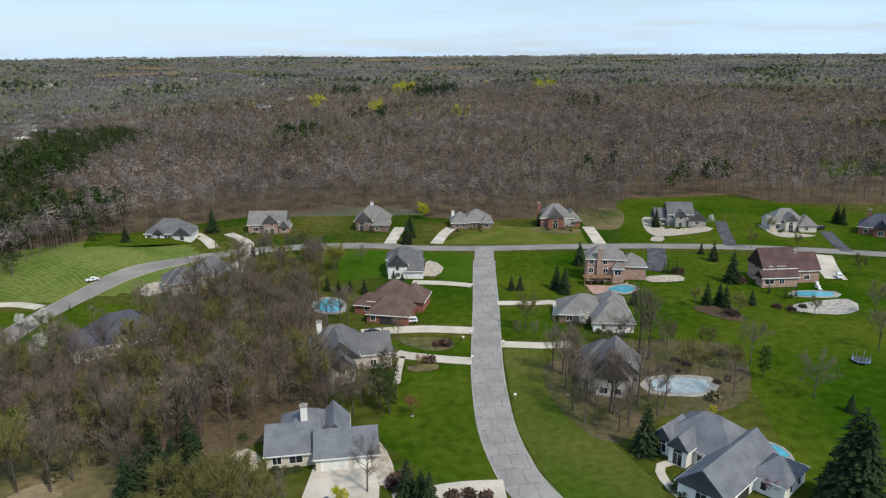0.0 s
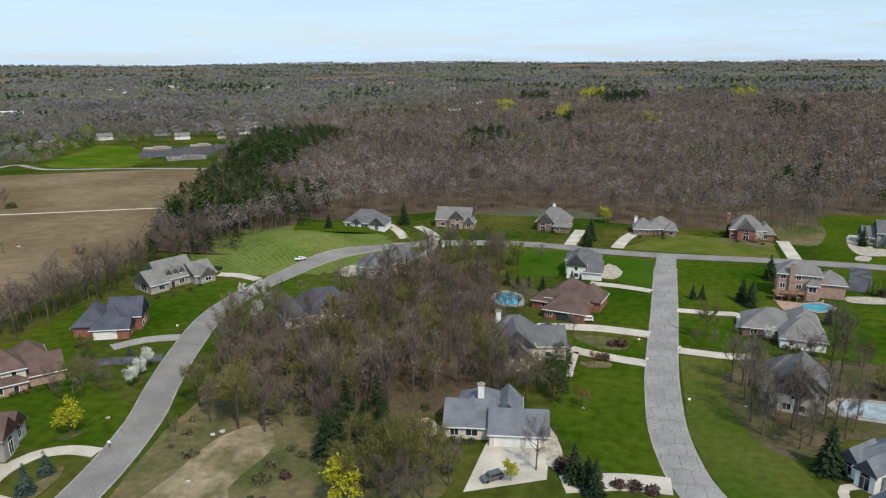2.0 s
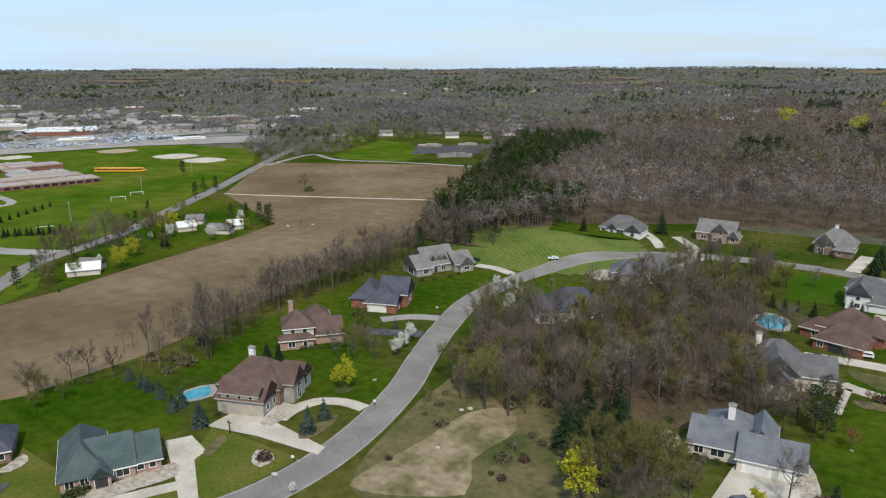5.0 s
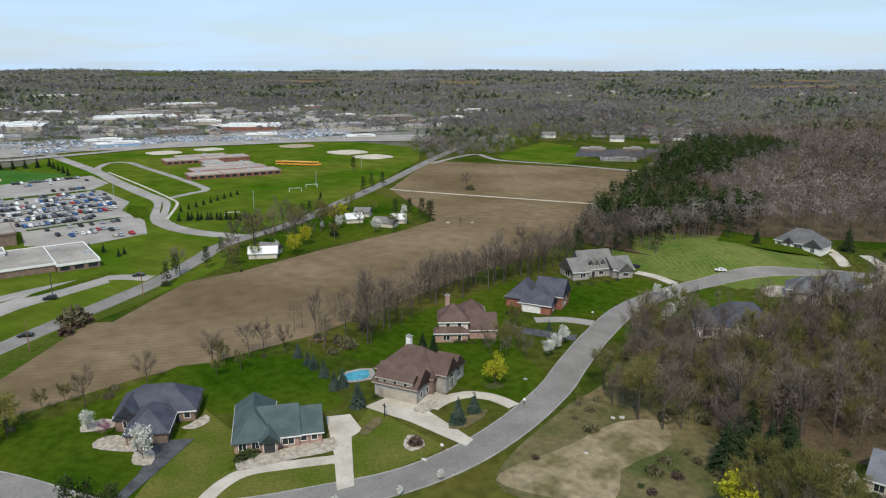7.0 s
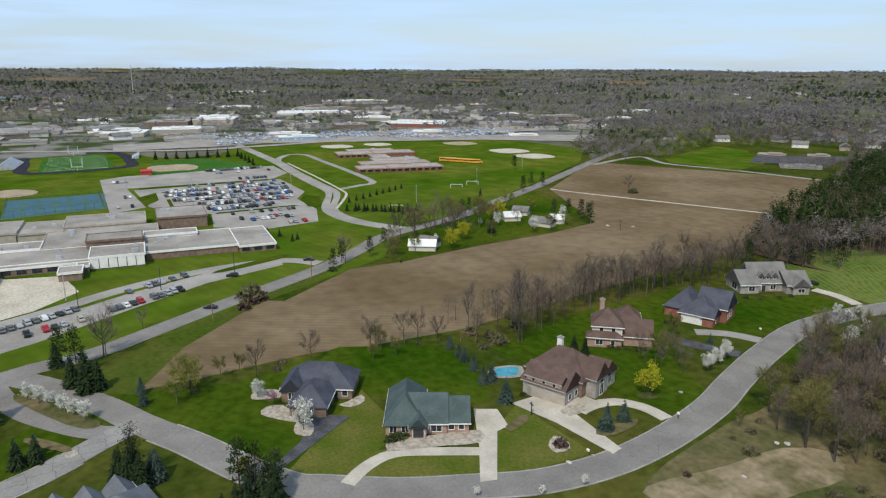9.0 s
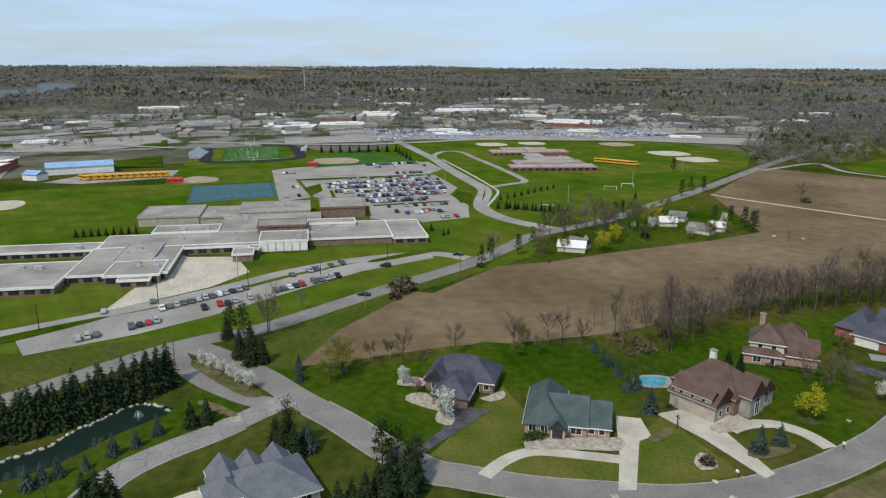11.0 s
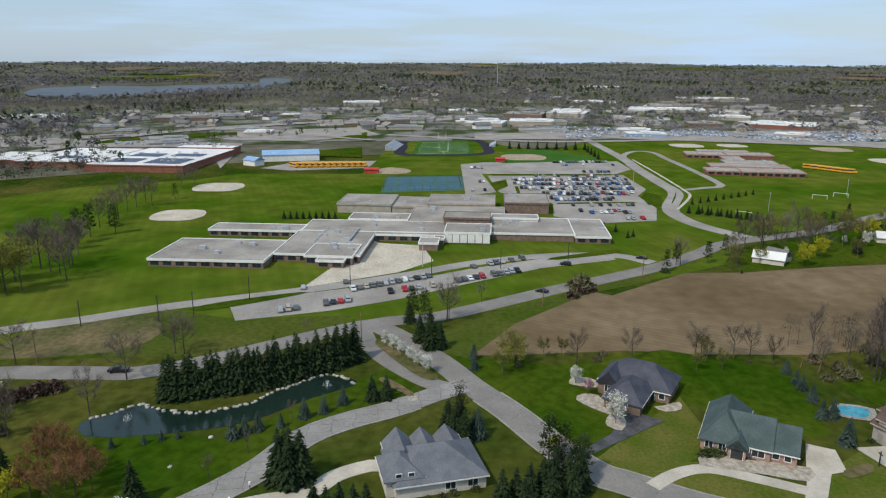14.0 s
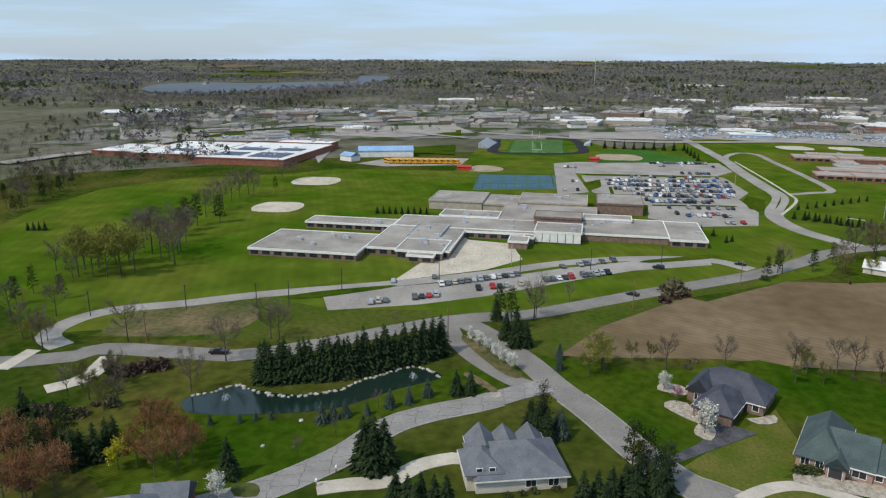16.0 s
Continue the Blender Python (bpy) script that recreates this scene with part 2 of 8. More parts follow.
WOODS_Y = mat("woodland_yellow_leaf", (0.17, 0.20, 0.035), (0.26, 0.27, 0.045), 0.02, 0.95, 0.12, spread=0.3, piece=True)
NEEDLE = mat("spruce_needles", (0.016, 0.028, 0.014), (0.034, 0.050, 0.022), 0.3, 0.95, 2, spread=0.4, piece=True)
NEEDLE_B = mat("blue_spruce_needles", (0.028, 0.046, 0.036), (0.060, 0.084, 0.068), 0.3, 0.95, 2, spread=0.3, piece=True)
PINE = mat("pine_needles", (0.014, 0.027, 0.010), (0.048, 0.070, 0.022), 0.15, 0.95, 1, spread=0.4, piece=True)
YLEAF = mat("yellow_green_leaf", (0.26, 0.27, 0.018), (0.38, 0.36, 0.030), 0.3, 0.9, 2, spread=0.3, piece=True)
OLIVE = mat("olive_young_leaf", (0.130, 0.140, 0.030), (0.200, 0.195, 0.045), 0.3, 0.9, 2, spread=0.3, piece=True)
BLOSSOM = mat("white_blossom", (0.48, 0.48, 0.42), (0.66, 0.66, 0.60), 0.4, 0.9, 2, spread=0.25, piece=True)
PINKBL = mat("purple_blossom", (0.22, 0.10, 0.15), (0.32, 0.16, 0.22), 0.4, 0.9, 2, spread=0.3, piece=True)
SHRUB = mat("shrub_leaf", (0.040, 0.058, 0.022), (0.075, 0.090, 0.036), 0.3, 0.95, 2, spread=0.4, piece=True)
HEDGE = mat("russet_shrub", (0.075, 0.050, 0.042), (0.120, 0.085, 0.068), 0.3, 0.95, 2, spread=0.4, piece=True)
PAINTS = [mat("car_paint", c, tuple(v * 1.15 for v in c), 0.5, 0.25) for c in ((0.02, 0.02, 0.022), (0.62, 0.62, 0.62), (0.30, 0.31, 0.33), (0.09, 0.095, 0.10), (0.30, 0.02, 0.025), (0.03, 0.09, 0.25), (0.34, 0.31, 0.26))]
BUSY = mat("school_bus_yellow", (0.62, 0.30, 0.02), (0.70, 0.36, 0.03), 0.3, 0.5)


# ---- helpers for shapes ----
def ground(x, y):
    """Height of the land: level near the streets, a seeded bank, rolling up towards the horizon."""
    r = math.hypot(x, y)
    z = 54 * (max(r - 900, 0) / 3350) ** 1.5
    u, v = (x - MOUND[0]) / 26, (y - MOUND[1]) / 24
    z += 5.5 * math.exp(-(u * u + v * v) ** 1.3)
    if r > 1200:
        calm = min(1, max(.05, (math.hypot(x - LAKE_MID[0], y - LAKE_MID[1]) - 500) / 700))
        z += calm * min(1, (r - 1200) / 900) * 9 * (noise.noise((x / 700, y / 700, 3.1)) + 0.5 * noise.noise((x / 260, y / 260, 7.7)))
    return z


def mesh_of(name, verts, faces, material, smooth=False):
    me = bpy.data.meshes.new(name)
    me.from_pydata(verts, [], faces)
    for m in (material if isinstance(material, (list, tuple)) else [material]):
        me.materials.append(m)
    if smooth:
        me.shade_smooth()
    me.update()
    return me


def soup(name, tri, material):
    """A mesh from loose triangles, an array of n x 3 x 3."""
    n = len(tri)
    me = bpy.data.meshes.new(name)
    me.vertices.add(n * 3)
    me.vertices.foreach_set("co", np.ascontiguousarray(tri, dtype=np.float32).ravel())
    me.loops.add(n * 3)
    me.loops.foreach_set("vertex_index", np.arange(n * 3, dtype=np.int32))
    me.polygons.add(n)
    me.polygons.foreach_set("loop_start", np.arange(0, n * 3, 3, dtype=np.int32))
    me.polygons.foreach_set("loop_total", np.full(n, 3, dtype=np.int32))
    me.materials.append(material)
    me.update(calc_edges=True)
    return me


def part(name, data, parent, label="", at=None):
    ob = new(name, data)
    ob.parent = parent
    if at is not None:
        ob.matrix_basis = at
    return tagged(ob, label)


class Shape:
    """Collects boxes, prisms and the like into one mesh."""
    def __init__(self):
        self.v, self.f = [], []

    def add(self, verts, faces, m=None):
        k = len(self.v)
        self.v += [tuple(m @ Vector(p)) if m else tuple(p) for p in verts]
        self.f += [tuple(i + k for i in f) for f in faces]
        return self

    def box(self, x0, y0, z0, x1, y1, z1, m=None, taper=0.0):
        t = taper
        return self.add([(x0, y0, z0), (x1, y0, z0), (x1, y1, z0), (x0, y1, z0), (x0 + t, y0 + t, z1), (x1 - t, y0 + t, z1), (x1 - t, y1 - t, z1), (x0 + t, y1 - t, z1)],
                        [(3, 2, 1, 0), (4, 5, 6, 7), (0, 1, 5, 4), (1, 2, 6, 5), (2, 3, 7, 6), (3, 0, 4, 7)], m)

    def tube(self, p, q, r0, r1, n=6):
        p, q = Vector(p), Vector(q)
        d = (q - p).normalized()
        a = d.orthogonal().normalized()
        b = d.cross(a)
        vs = [p + (a * math.cos(k * 6.2832 / n) + b * math.sin(k * 6.2832 / n)) * r0 for k in range(n)]
        vs += [q + (a * math.cos(k * 6.2832 / n) + b * math.sin(k * 6.2832 / n)) * r1 for k in range(n)]
        return self.add(vs, [(k, (k + 1) % n, n + (k + 1) % n, n + k) for k in range(n)] + [tuple(range(n - 1, -1, -1)), tuple(range(n, 2 * n))])

    def mesh(self, name, material, smooth=False):
        return mesh_of(name, self.v, self.f, material, smooth)


def spline(pts, step=3.0, closed=False):
    """Points along a smooth curve through pts."""
    P = [Vector(p) for p in pts]
    n, res = len(P), []
    for i in range(n if closed else n - 1):
        a, b, c, d = (P[(i + k) % n] if closed else P[min(max(i + k, 0), n - 1)] for k in (-1, 0, 1, 2))
        m = max(2, int((c - b).length / step))
        for k in range(m):
            t = k / m
            res.append(0.5 * ((2 * b) + (c - a) * t + (2 * a - 5 * b + 4 * c - d) * t * t + (3 * b - a - 3 * c + d) * t ** 3))
    if not closed:
        res.append(P[-1])
    return res


def ribbon(name, pts, width, material, lift, label="", category="road", kind="structure", step=3.0, smooth=True, thick=0.0, closed=False):
    """A strip of ground along a line, lying on the land."""
    c = spline(pts, step, closed) if smooth else [Vector(p) for p in pts]
    n = len(c)
    vs, fs = [], []
    for i, p in enumerate(c):
        d = (c[(i + 1) % n] - c[i - 1]) if closed else (c[min(i + 1, n - 1)] - c[max(i - 1, 0)])
        d.normalize()
        s = Vector((-d.y, d.x)) * width / 2
        for q in (p + s, p - s):
            vs.append((q.x, q.y, ground(q.x, q.y) + lift))
    fs = [(2 * i, 2 * i + 1, 2 * i + 3, 2 * i + 2) for i in range(n - 1)]
    if closed:
        fs.append((2 * n - 2, 2 * n - 1, 1, 0))
    if thick:
        k = len(vs)
        vs += [(x, y, z - thick) for x, y, z in vs]
        fs += [(a + k, b + k, b, a) for i in range(n - 1) for a, b in ((2 * i, 2 * i + 2), (2 * i + 3, 2 * i + 1))]
    return tagged(new(name, mesh_of(name, vs, fs, material)), label, category, kind=kind)


def patch(name, pts, material, lift, label="", category="lawn", kind="structure", smooth=True, step=4.0, parent=None):
    """A flat piece of ground inside an outline."""
    from mathutils.geometry import tessellate_polygon
    c = spline(pts, step, True) if smooth else [Vector(p) for p in pts]
    vs = [(p.x, p.y, ground(p.x, p.y) + lift) for p in c]
    tris = tessellate_polygon([[Vector((p.x, p.y, 0)) for p in c]])
    fs = []
    for a, b, d in tris:
        u, w = c[b] - c[a], c[d] - c[a]
        fs.append((a, b, d) if u.x * w.y - u.y * w.x > 0 else (a, d, b))
    me = mesh_of(name, vs, fs, material)
    if parent:
        return part(name, me, parent, label)
    return tagged(new(name, me), label, category, kind=kind)


def inside(x, y, poly):
    r, n = False, len(poly)
    for i in range(n):
        (a, b), (c, d) = poly[i], poly[i - 1]
        if (b > y) != (d > y) and x < (c - a) * (y - b) / (d - b) + a:
            r = not r
    return r


rnd = random.Random(7)


# ---- trees ----
def limbs(seed, h, spread, n_limb, n_sub, n_twig, upright=0.5, twig=(0.05, 0.12), width=0.012, start=0.28, lead=0.75):
    """Trunk and limbs as tubes, twigs as loose slivers, of a broadleaf tree of height h."""
    g = random.Random(seed)
    wood, tips = Shape(), []
    lean = Vector((g.uniform(-.04, .04), g.uniform(-.04, .04), 1))
    top = lean * h * lead
    wood.tube((0, 0, -0.3), lean * h * start, h * 0.017, h * 0.013, 7)
    wood.tube(lean * h * start, top, h * 0.013, h * 0.003, 5)
    ends = [(top, Vector((0, 0, 1)))]
    for i in range(n_limb):
        f = start + (lead - start) * (i + g.random()) / n_limb
        p = lean * h * f
        a = i * 2.4 + g.uniform(-.5, .5)
        reach = spread * h * (1.05 - 0.55 * (f - start) / (1 - start)) * g.uniform(.75, 1.15)
        d = Vector((math.cos(a) * reach, math.sin(a) * reach, reach * upright * g.uniform(.8, 1.5)))
        mid, q = p + d * 0.5 + Vector((0, 0, -0.05 * reach)), p + d + Vector((0, 0, 0.12 * h * g.random()))
        wood.tube(p, mid, h * 0.007, h * 0.005, 4)
        wood.tube(mid, q, h * 0.005, h * 0.0015, 4)
        ends.append((q, d.normalized()))
        for j in range(n_sub):
            s = mid.lerp(q, (j + g.random()) / n_sub)
            e = (d.normalized() + Vector((g.uniform(-.9, .9), g.uniform(-.9, .9), g.uniform(0, 1.0)))).normalized()
            w = s + e * h * g.uniform(.07, .17)
            wood.tube(s, w, h * 0.0028, h * 0.001, 3)
            ends.append((w, e))
            ends.append((s.lerp(w, .5), e))
    for k in range(n_twig):
        p, d = g.choice(ends)
        e = (d * 0.7 + Vector((g.gauss(0, .6), g.gauss(0, .6), g.gauss(.45, .5)))).normalized()
        ln = h * g.uniform(*twig)
        p = p + Vector((g.gauss(0, .025), g.gauss(0, .025), g.gauss(0, .025))) * h
        s = e.orthogonal().normalized()
        s = (Matrix.Rotation(g.uniform(0, 6.28), 3, e) @ s) * h * width
        q = p + e * ln
        tips.append((p - s * .5, p + s * .5, q))
    return wood, np.array([[tuple(v) for v in t] for t in tips]), ends


def broadleaf(name, label, seed, h, spread, crown_mat, n_twig=1000, width=0.006, leaf=0.0, n_leaf=0, category="tree", **kw):
    """A tree of trunk and limbs with a crown of twigs and, where in leaf, small leaf clumps."""
    root = tagged(new(name), label, category)
    wood, tips, ends = limbs(seed, h, spread, kw.pop("n_limb", 11), kw.pop("n_sub", 5), n_twig, width=width, **kw)
    part("trunk", wood.mesh("trunk", BARK), root)
    if n_leaf:
        g = np.random.RandomState(seed)
        c = np.array([tuple(e[0]) for e in ends])[g.randint(0, len(ends), n_leaf)] + g.normal(0, 0.055 * h, (n_leaf, 3)) * (1, 1, .8)
        d = g.normal(0, 1, (n_leaf, 2, 3))
        d /= np.linalg.norm(d, axis=2, keepdims=True)
        s = leaf * h * g.uniform(.6, 1.3, (n_leaf, 1))
        tips = np.concatenate([tips, np.stack([c, c + d[:, 0] * s, c + d[:, 1] * s], 1)])
    part("crown", soup("crown", tips, crown_mat), root)
    return root


def conifer(name, label, seed, h, base, needle, whorls=15, per=11, skirt=0.04, category="tree"):
    """A spruce: a straight trunk with whorls of drooping, ragged boughs."""
    g = random.Random(seed)
    root = tagged(new(name), label, category)
    part("trunk", Shape().tube((0, 0, -.3), (0, 0, h * .97), h * .018, h * .002, 6).mesh("trunk", BARK), root)
    tri = []
    for w in range(whorls):
        f = skirt + (1 - skirt) * (w / whorls) ** 0.92
        r = base * h * (1 - f) ** 0.85 + 0.02 * h
        for k in range(max(5, int(per * (1 - .5 * f)))):
            a = 6.283 * (k + g.random()) / per * (1 + .5 * f) + w
            rr, z = r * g.uniform(.72, 1.12), h * (f + g.uniform(-.02, .02))
            d, s = Vector((math.cos(a), math.sin(a), 0)), Vector((-math.sin(a), math.cos(a), 0))
            tip = d * rr + Vector((0, 0, z - rr * g.uniform(.10, .45)))
            root_p = d * rr * .05 + Vector((0, 0, z + rr * .12))
            for j in range(4):
                u0, u1 = j * .22, min(j * .22 + .46, 1.03)
                p0, p1 = root_p.lerp(tip, u0), root_p.lerp(tip, u1)
                wd = rr * .24 * g.uniform(.7, 1.3) * (1.15 - u0)
                for side in (-1, 1):
                    q = p0.lerp(p1, .75) + s * side * wd + Vector((0, 0, -g.uniform(.1, .5) * wd))
                    tri.append((tuple(p0), tuple(p1), tuple(q)))
    part("crown", soup("crown", np.array(tri), needle), root)
    return root


def pine(name, label, seed, h, needle, n=26, per=34, spread=.2):
    """A pine: bare lower trunk, open irregular tufts of needles above."""
    g = random.Random(seed)
    root = tagged(new(name), label, "tree")
    wood, tri = Shape(), []
    wood.tube((0, 0, -.3), (0, 0, h * .95), h * .016, h * .003, 6)
    for k in range(n):
        f = .22 + .76 * (k + g.random()) / n
        a, rr = k * 2.4, h * spread * (1.1 - f) ** .6 * g.uniform(.5, 1.15)
        c = Vector((math.cos(a) * rr, math.sin(a) * rr, h * f + rr * .2))
        wood.tube((0, 0, h * f - .05 * h), c, h * .004, h * .001, 3)
        for j in range(per):
            p = c + Vector((g.gauss(0, .042), g.gauss(0, .042), g.gauss(0, .022))) * h
            d = Vector((g.gauss(0, 1), g.gauss(0, 1), g.gauss(.5, .7))).normalized() * h * .045
            s = d.orthogonal().normalized() * h * .011
            tri.append((tuple(p - s), tuple(p + s), tuple(p + d)))
    part("trunk", wood.mesh("trunk", BARK), root)
    part("crown", soup("crown", np.array(tri), needle), root)
    return root


def shrub(name, label, seed, r, material, n=160, tall=.9, category="shrub"):
    """A rounded shrub of small leaf clumps over a few stems."""
    g = np.random.RandomState(seed)
    root = tagged(new(name), label, category)
    d = g.normal(0, 1, (n, 3)); d /= np.linalg.norm(d, axis=1, keepdims=True)
    c = d * r * g.uniform(.55, 1.05, (n, 1)) * (1, 1, tall)
    c[:, 2] = np.abs(c[:, 2]) + .05
    e = g.normal(0, 1, (n, 2, 3)); e /= np.linalg.norm(e, axis=2, keepdims=True)
    tri = np.stack([c, c + e[:, 0] * r * .38, c + e[:, 1] * r * .38], 1)
    tri[:, :, 2] = np.maximum(tri[:, :, 2], .02)
    part("foliage", soup("foliage", tri, material), root)
    st = Shape()
    for k in range(4):
        st.tube((0, 0, -.1), (math.cos(k * 1.6) * r * .4, math.sin(k * 1.6) * r * .4, r * tall * .7), .05, .02, 4)
    part("stem", st.mesh("stem", BARK), root)
    return root


FIRST = {}


def plant(kind, x, y, size=1.0, label=""):
    """Set a tree or shrub of a kind at x, y; the first stands itself, later ones are copies."""
    maker, variants = KINDS[kind]
    k = rnd.randrange(variants)
    key = (kind, k)
    m = Matrix.Translation((x, y, ground(x, y))) @ Matrix.Rotation(rnd.uniform(0, 6.28), 4, "Z")
    s = size * rnd.uniform(.92, 1.08)
    if key not in FIRST:
        FIRST[key] = maker(k)
        ob = FIRST[key]
        ob.matrix_basis = m @ Matrix.Diagonal((s, s, s, 1))
    else:
        ob = copy_thing(FIRST[key], m)
        ob.matrix_basis = m @ Matrix.Diagonal((s, s, s, 1))
    if label:
        ob["label"] = label
    return ob


KINDS = {
    "bare": (lambda k: broadleaf("bare_tree", "bare grey-brown deciduous tree with fine spring twigs", 11 + k, 13 + k % 3, .27, TWIG, 1200, .0046, upright=.75, n_limb=12), 6),
    "slim": (lambda k: broadleaf("slim_bare_tree", "tall slim bare woodland tree with brown twigs", 41 + k, 15 + k, .15, TWIG, 700, .0048, upright=1.3, n_limb=9, n_sub=4, start=.35, lead=.85), 5),
    "bud": (lambda k: broadleaf("budding_tree", "deciduous tree with olive-green opening buds", 61 + k, 11 + k, .26, TWIG_G, 1300, .0075, upright=.8, leaf=.02, n_leaf=500), 4),
    "oak": (lambda k: broadleaf("spreading_bare_tree", "broad bare tree with heavy spreading limbs", 81 + k, 12, .40, TWIG, 1500, .0050, upright=.45, n_limb=13), 2),
    "pale": (lambda k: broadleaf("pale_bare_tree", "pale-barked bare tree with whitish branches", 91 + k, 13, .26, PALETWIG, 1100, .006, upright=.8), 1),
    "yellow": (lambda k: broadleaf("yellow_green_tree", "small tree in bright yellow-green spring leaf", 101 + k, 6.5, .30, YLEAF, 200, .01, leaf=.055, n_leaf=1500, upright=.7, start=.2), 2),
    "olive": (lambda k: broadleaf("olive_leaf_tree", "rounded tree in young olive-yellow leaf", 111 + k, 10, .33, OLIVE, 500, .008, leaf=.032, n_leaf=1500, upright=.6), 2),
    "russet": (lambda k: broadleaf("russet_tree", "tree with russet-brown spring buds", 121 + k, 7, .30, TWIG_R, 800, .010, leaf=.028, n_leaf=900, upright=.7), 2),
    "blossom": (lambda k: broadleaf("blossom_tree", "upright tree covered in white spring blossom", 131 + k, 6.5, .22, BLOSSOM, 200, .01, leaf=.055, n_leaf=1300, upright=1.0, start=.12), 3),
    "plum": (lambda k: broadleaf("purple_blossom_tree", "small ornamental tree with purple-pink blossom", 141 + k, 4, .32, PINKBL, 200, .012, leaf=.05, n_leaf=700, upright=.6), 1),
    "sapling": (lambda k: broadleaf("bare_sapling", "thin young bare tree on the lawn", 151 + k, 6, .20, TWIG, 420, .007, upright=1.1, n_limb=8, n_sub=3), 2),
    "spruce": (lambda k: conifer("spruce", "dark green spruce with dense drooping boughs", 161 + k, 11, .30, NEEDLE, 22, 17, .02), 3),
    "blue": (lambda k: conifer("blue_spruce", "blue-green spruce of even conical shape", 171 + k, 6, .34, NEEDLE_B, 16, 16, .02), 3),
    "cedar": (lambda k: conifer("narrow_cedar", "narrow dark green columnar evergreen", 181 + k, 4.5, .16, NEEDLE, 12, 9, .02), 2),
    "pine": (lambda k: pine("pine", "pine with an open irregular dark green crown", 191 + k, 12, PINE), 3),
    "bush": (lambda k: shrub("shrub", "low rounded dark green garden shrub", 201 + k, .9, SHRUB), 3),
    "redbush": (lambda k: shrub("russet_shrub", "rounded leafless russet-brown shrub", 211 + k, 1.6, HEDGE, 240), 2),
    "brush": (lambda k: shrub("brushwood", "rough thicket of grey-green brushwood", 221 + k, 2.4, BRUSH, 420, 1.0), 3),
}
PALETWIG = mat("pale_twigs", (0.26, 0.23, 0.18), (0.36, 0.33, 0.27), 0.3, 0.95, 2, spread=0.2, piece=True)
BRUSH = mat("brushwood_twigs", (0.095, 0.095, 0.050), (0.150, 0.135, 0.080), 0.1, 0.95, 1, spread=0.35, piece=True)


def woods(name, label, spots, material, tall, radius, slivers, trunk=True, seed=1, width=.02, length=.2, low=.3, spray=.6, ragged=.45):
    """Countless woodland trees in one mesh: a trunk and ragged slivers of crown for each spot."""
    if not spots:
        return None
    g = np.random.RandomState(seed)
    P = np.array(spots, dtype=float)
    n = len(P)
    h = tall * g.uniform(.62, 1.2, n)
    r = radius * g.uniform(.75, 1.25, n)
    base = np.array([(x, y, ground(x, y)) for x, y in P])
    q = g.normal(0, 1, (n, slivers, 3))
    q /= np.linalg.norm(q, axis=-1, keepdims=True)
    q[..., 2] = np.where(q[..., 2] < -.35, -q[..., 2], q[..., 2])
    k = (g.uniform(.25, 1, (n, slivers)) ** .5)[..., None]
    mid, half = low + .5 * (1 - low), .5 * (1 - low)
    size = np.stack([r, r, h * half], -1)[:, None]
    lump = 1 + .22 * np.sin(q[..., :1] * 5 + g.uniform(0, 6, (n, 1, 1))) * np.cos(q[..., 1:2] * 4 + g.uniform(0, 6, (n, 1, 1)))
    c = base[:, None] + q * size * k * lump + np.stack([0 * h, 0 * h, h * mid], -1)[:, None]
    e = g.normal(0, 1, (n, slivers, 3))
    d = np.cross(q, e) + q * spray * g.normal(.4, .6, (n, slivers, 1))
    d /= np.linalg.norm(d, axis=-1, keepdims=True)
    s = np.cross(q, d) + g.normal(0, ragged, (n, slivers, 3))
    s /= np.linalg.norm(s, axis=-1, keepdims=True)
    ln = (length * h[:, None] * g.uniform(.4, 1.1, (n, slivers)))[..., None]
    w = (width * h[:, None] * g.uniform(.6, 1.4, (n, slivers)))[..., None]
    tri = np.stack([c - s * w, c + s * w, c + d * ln], 2).reshape(-1, 3, 3)
    ob = tagged(new(name, soup(name, tri, material)), label, "woodland", kind="stuff")
    if trunk:
        k = np.arange(3) * 2.094
        ring = np.stack([np.cos(k), np.sin(k), 0 * k], -1)
        lo = base[:, None] + ring * (tall * .0095)
        top = base + np.stack([0 * h, 0 * h, h * .9], -1)
        t2 = np.stack([lo, np.roll(lo, -1, 1), np.repeat(top[:, None], 3, 1)], 2).reshape(-1, 3, 3)
        part("trunks", soup("trunks", t2, BARK), ob)
    return ob


def scatter(poly, spacing, seed, keep=None, near=None, far=None):
    """Jittered spots inside an outline."""
    g = random.Random(seed)
    xs, ys = [p[0] for p in poly], [p[1] for p in poly]
    res, y = [], min(ys)
    while y < max(ys):
        x = min(xs)
        while x < max(xs):
            px, py = x + g.uniform(-.5, .5) * spacing, y + g.uniform(-.5, .5) * spacing
            r = math.hypot(px, py)
            if (near is None or r >= near) and (far is None or r < far) and inside(px, py, poly) and (keep is None or keep(px, py)):
                res.append((px, py))
            x += spacing
        y += spacing
    return res


# ---- buildings ----
WINDOWS = {}


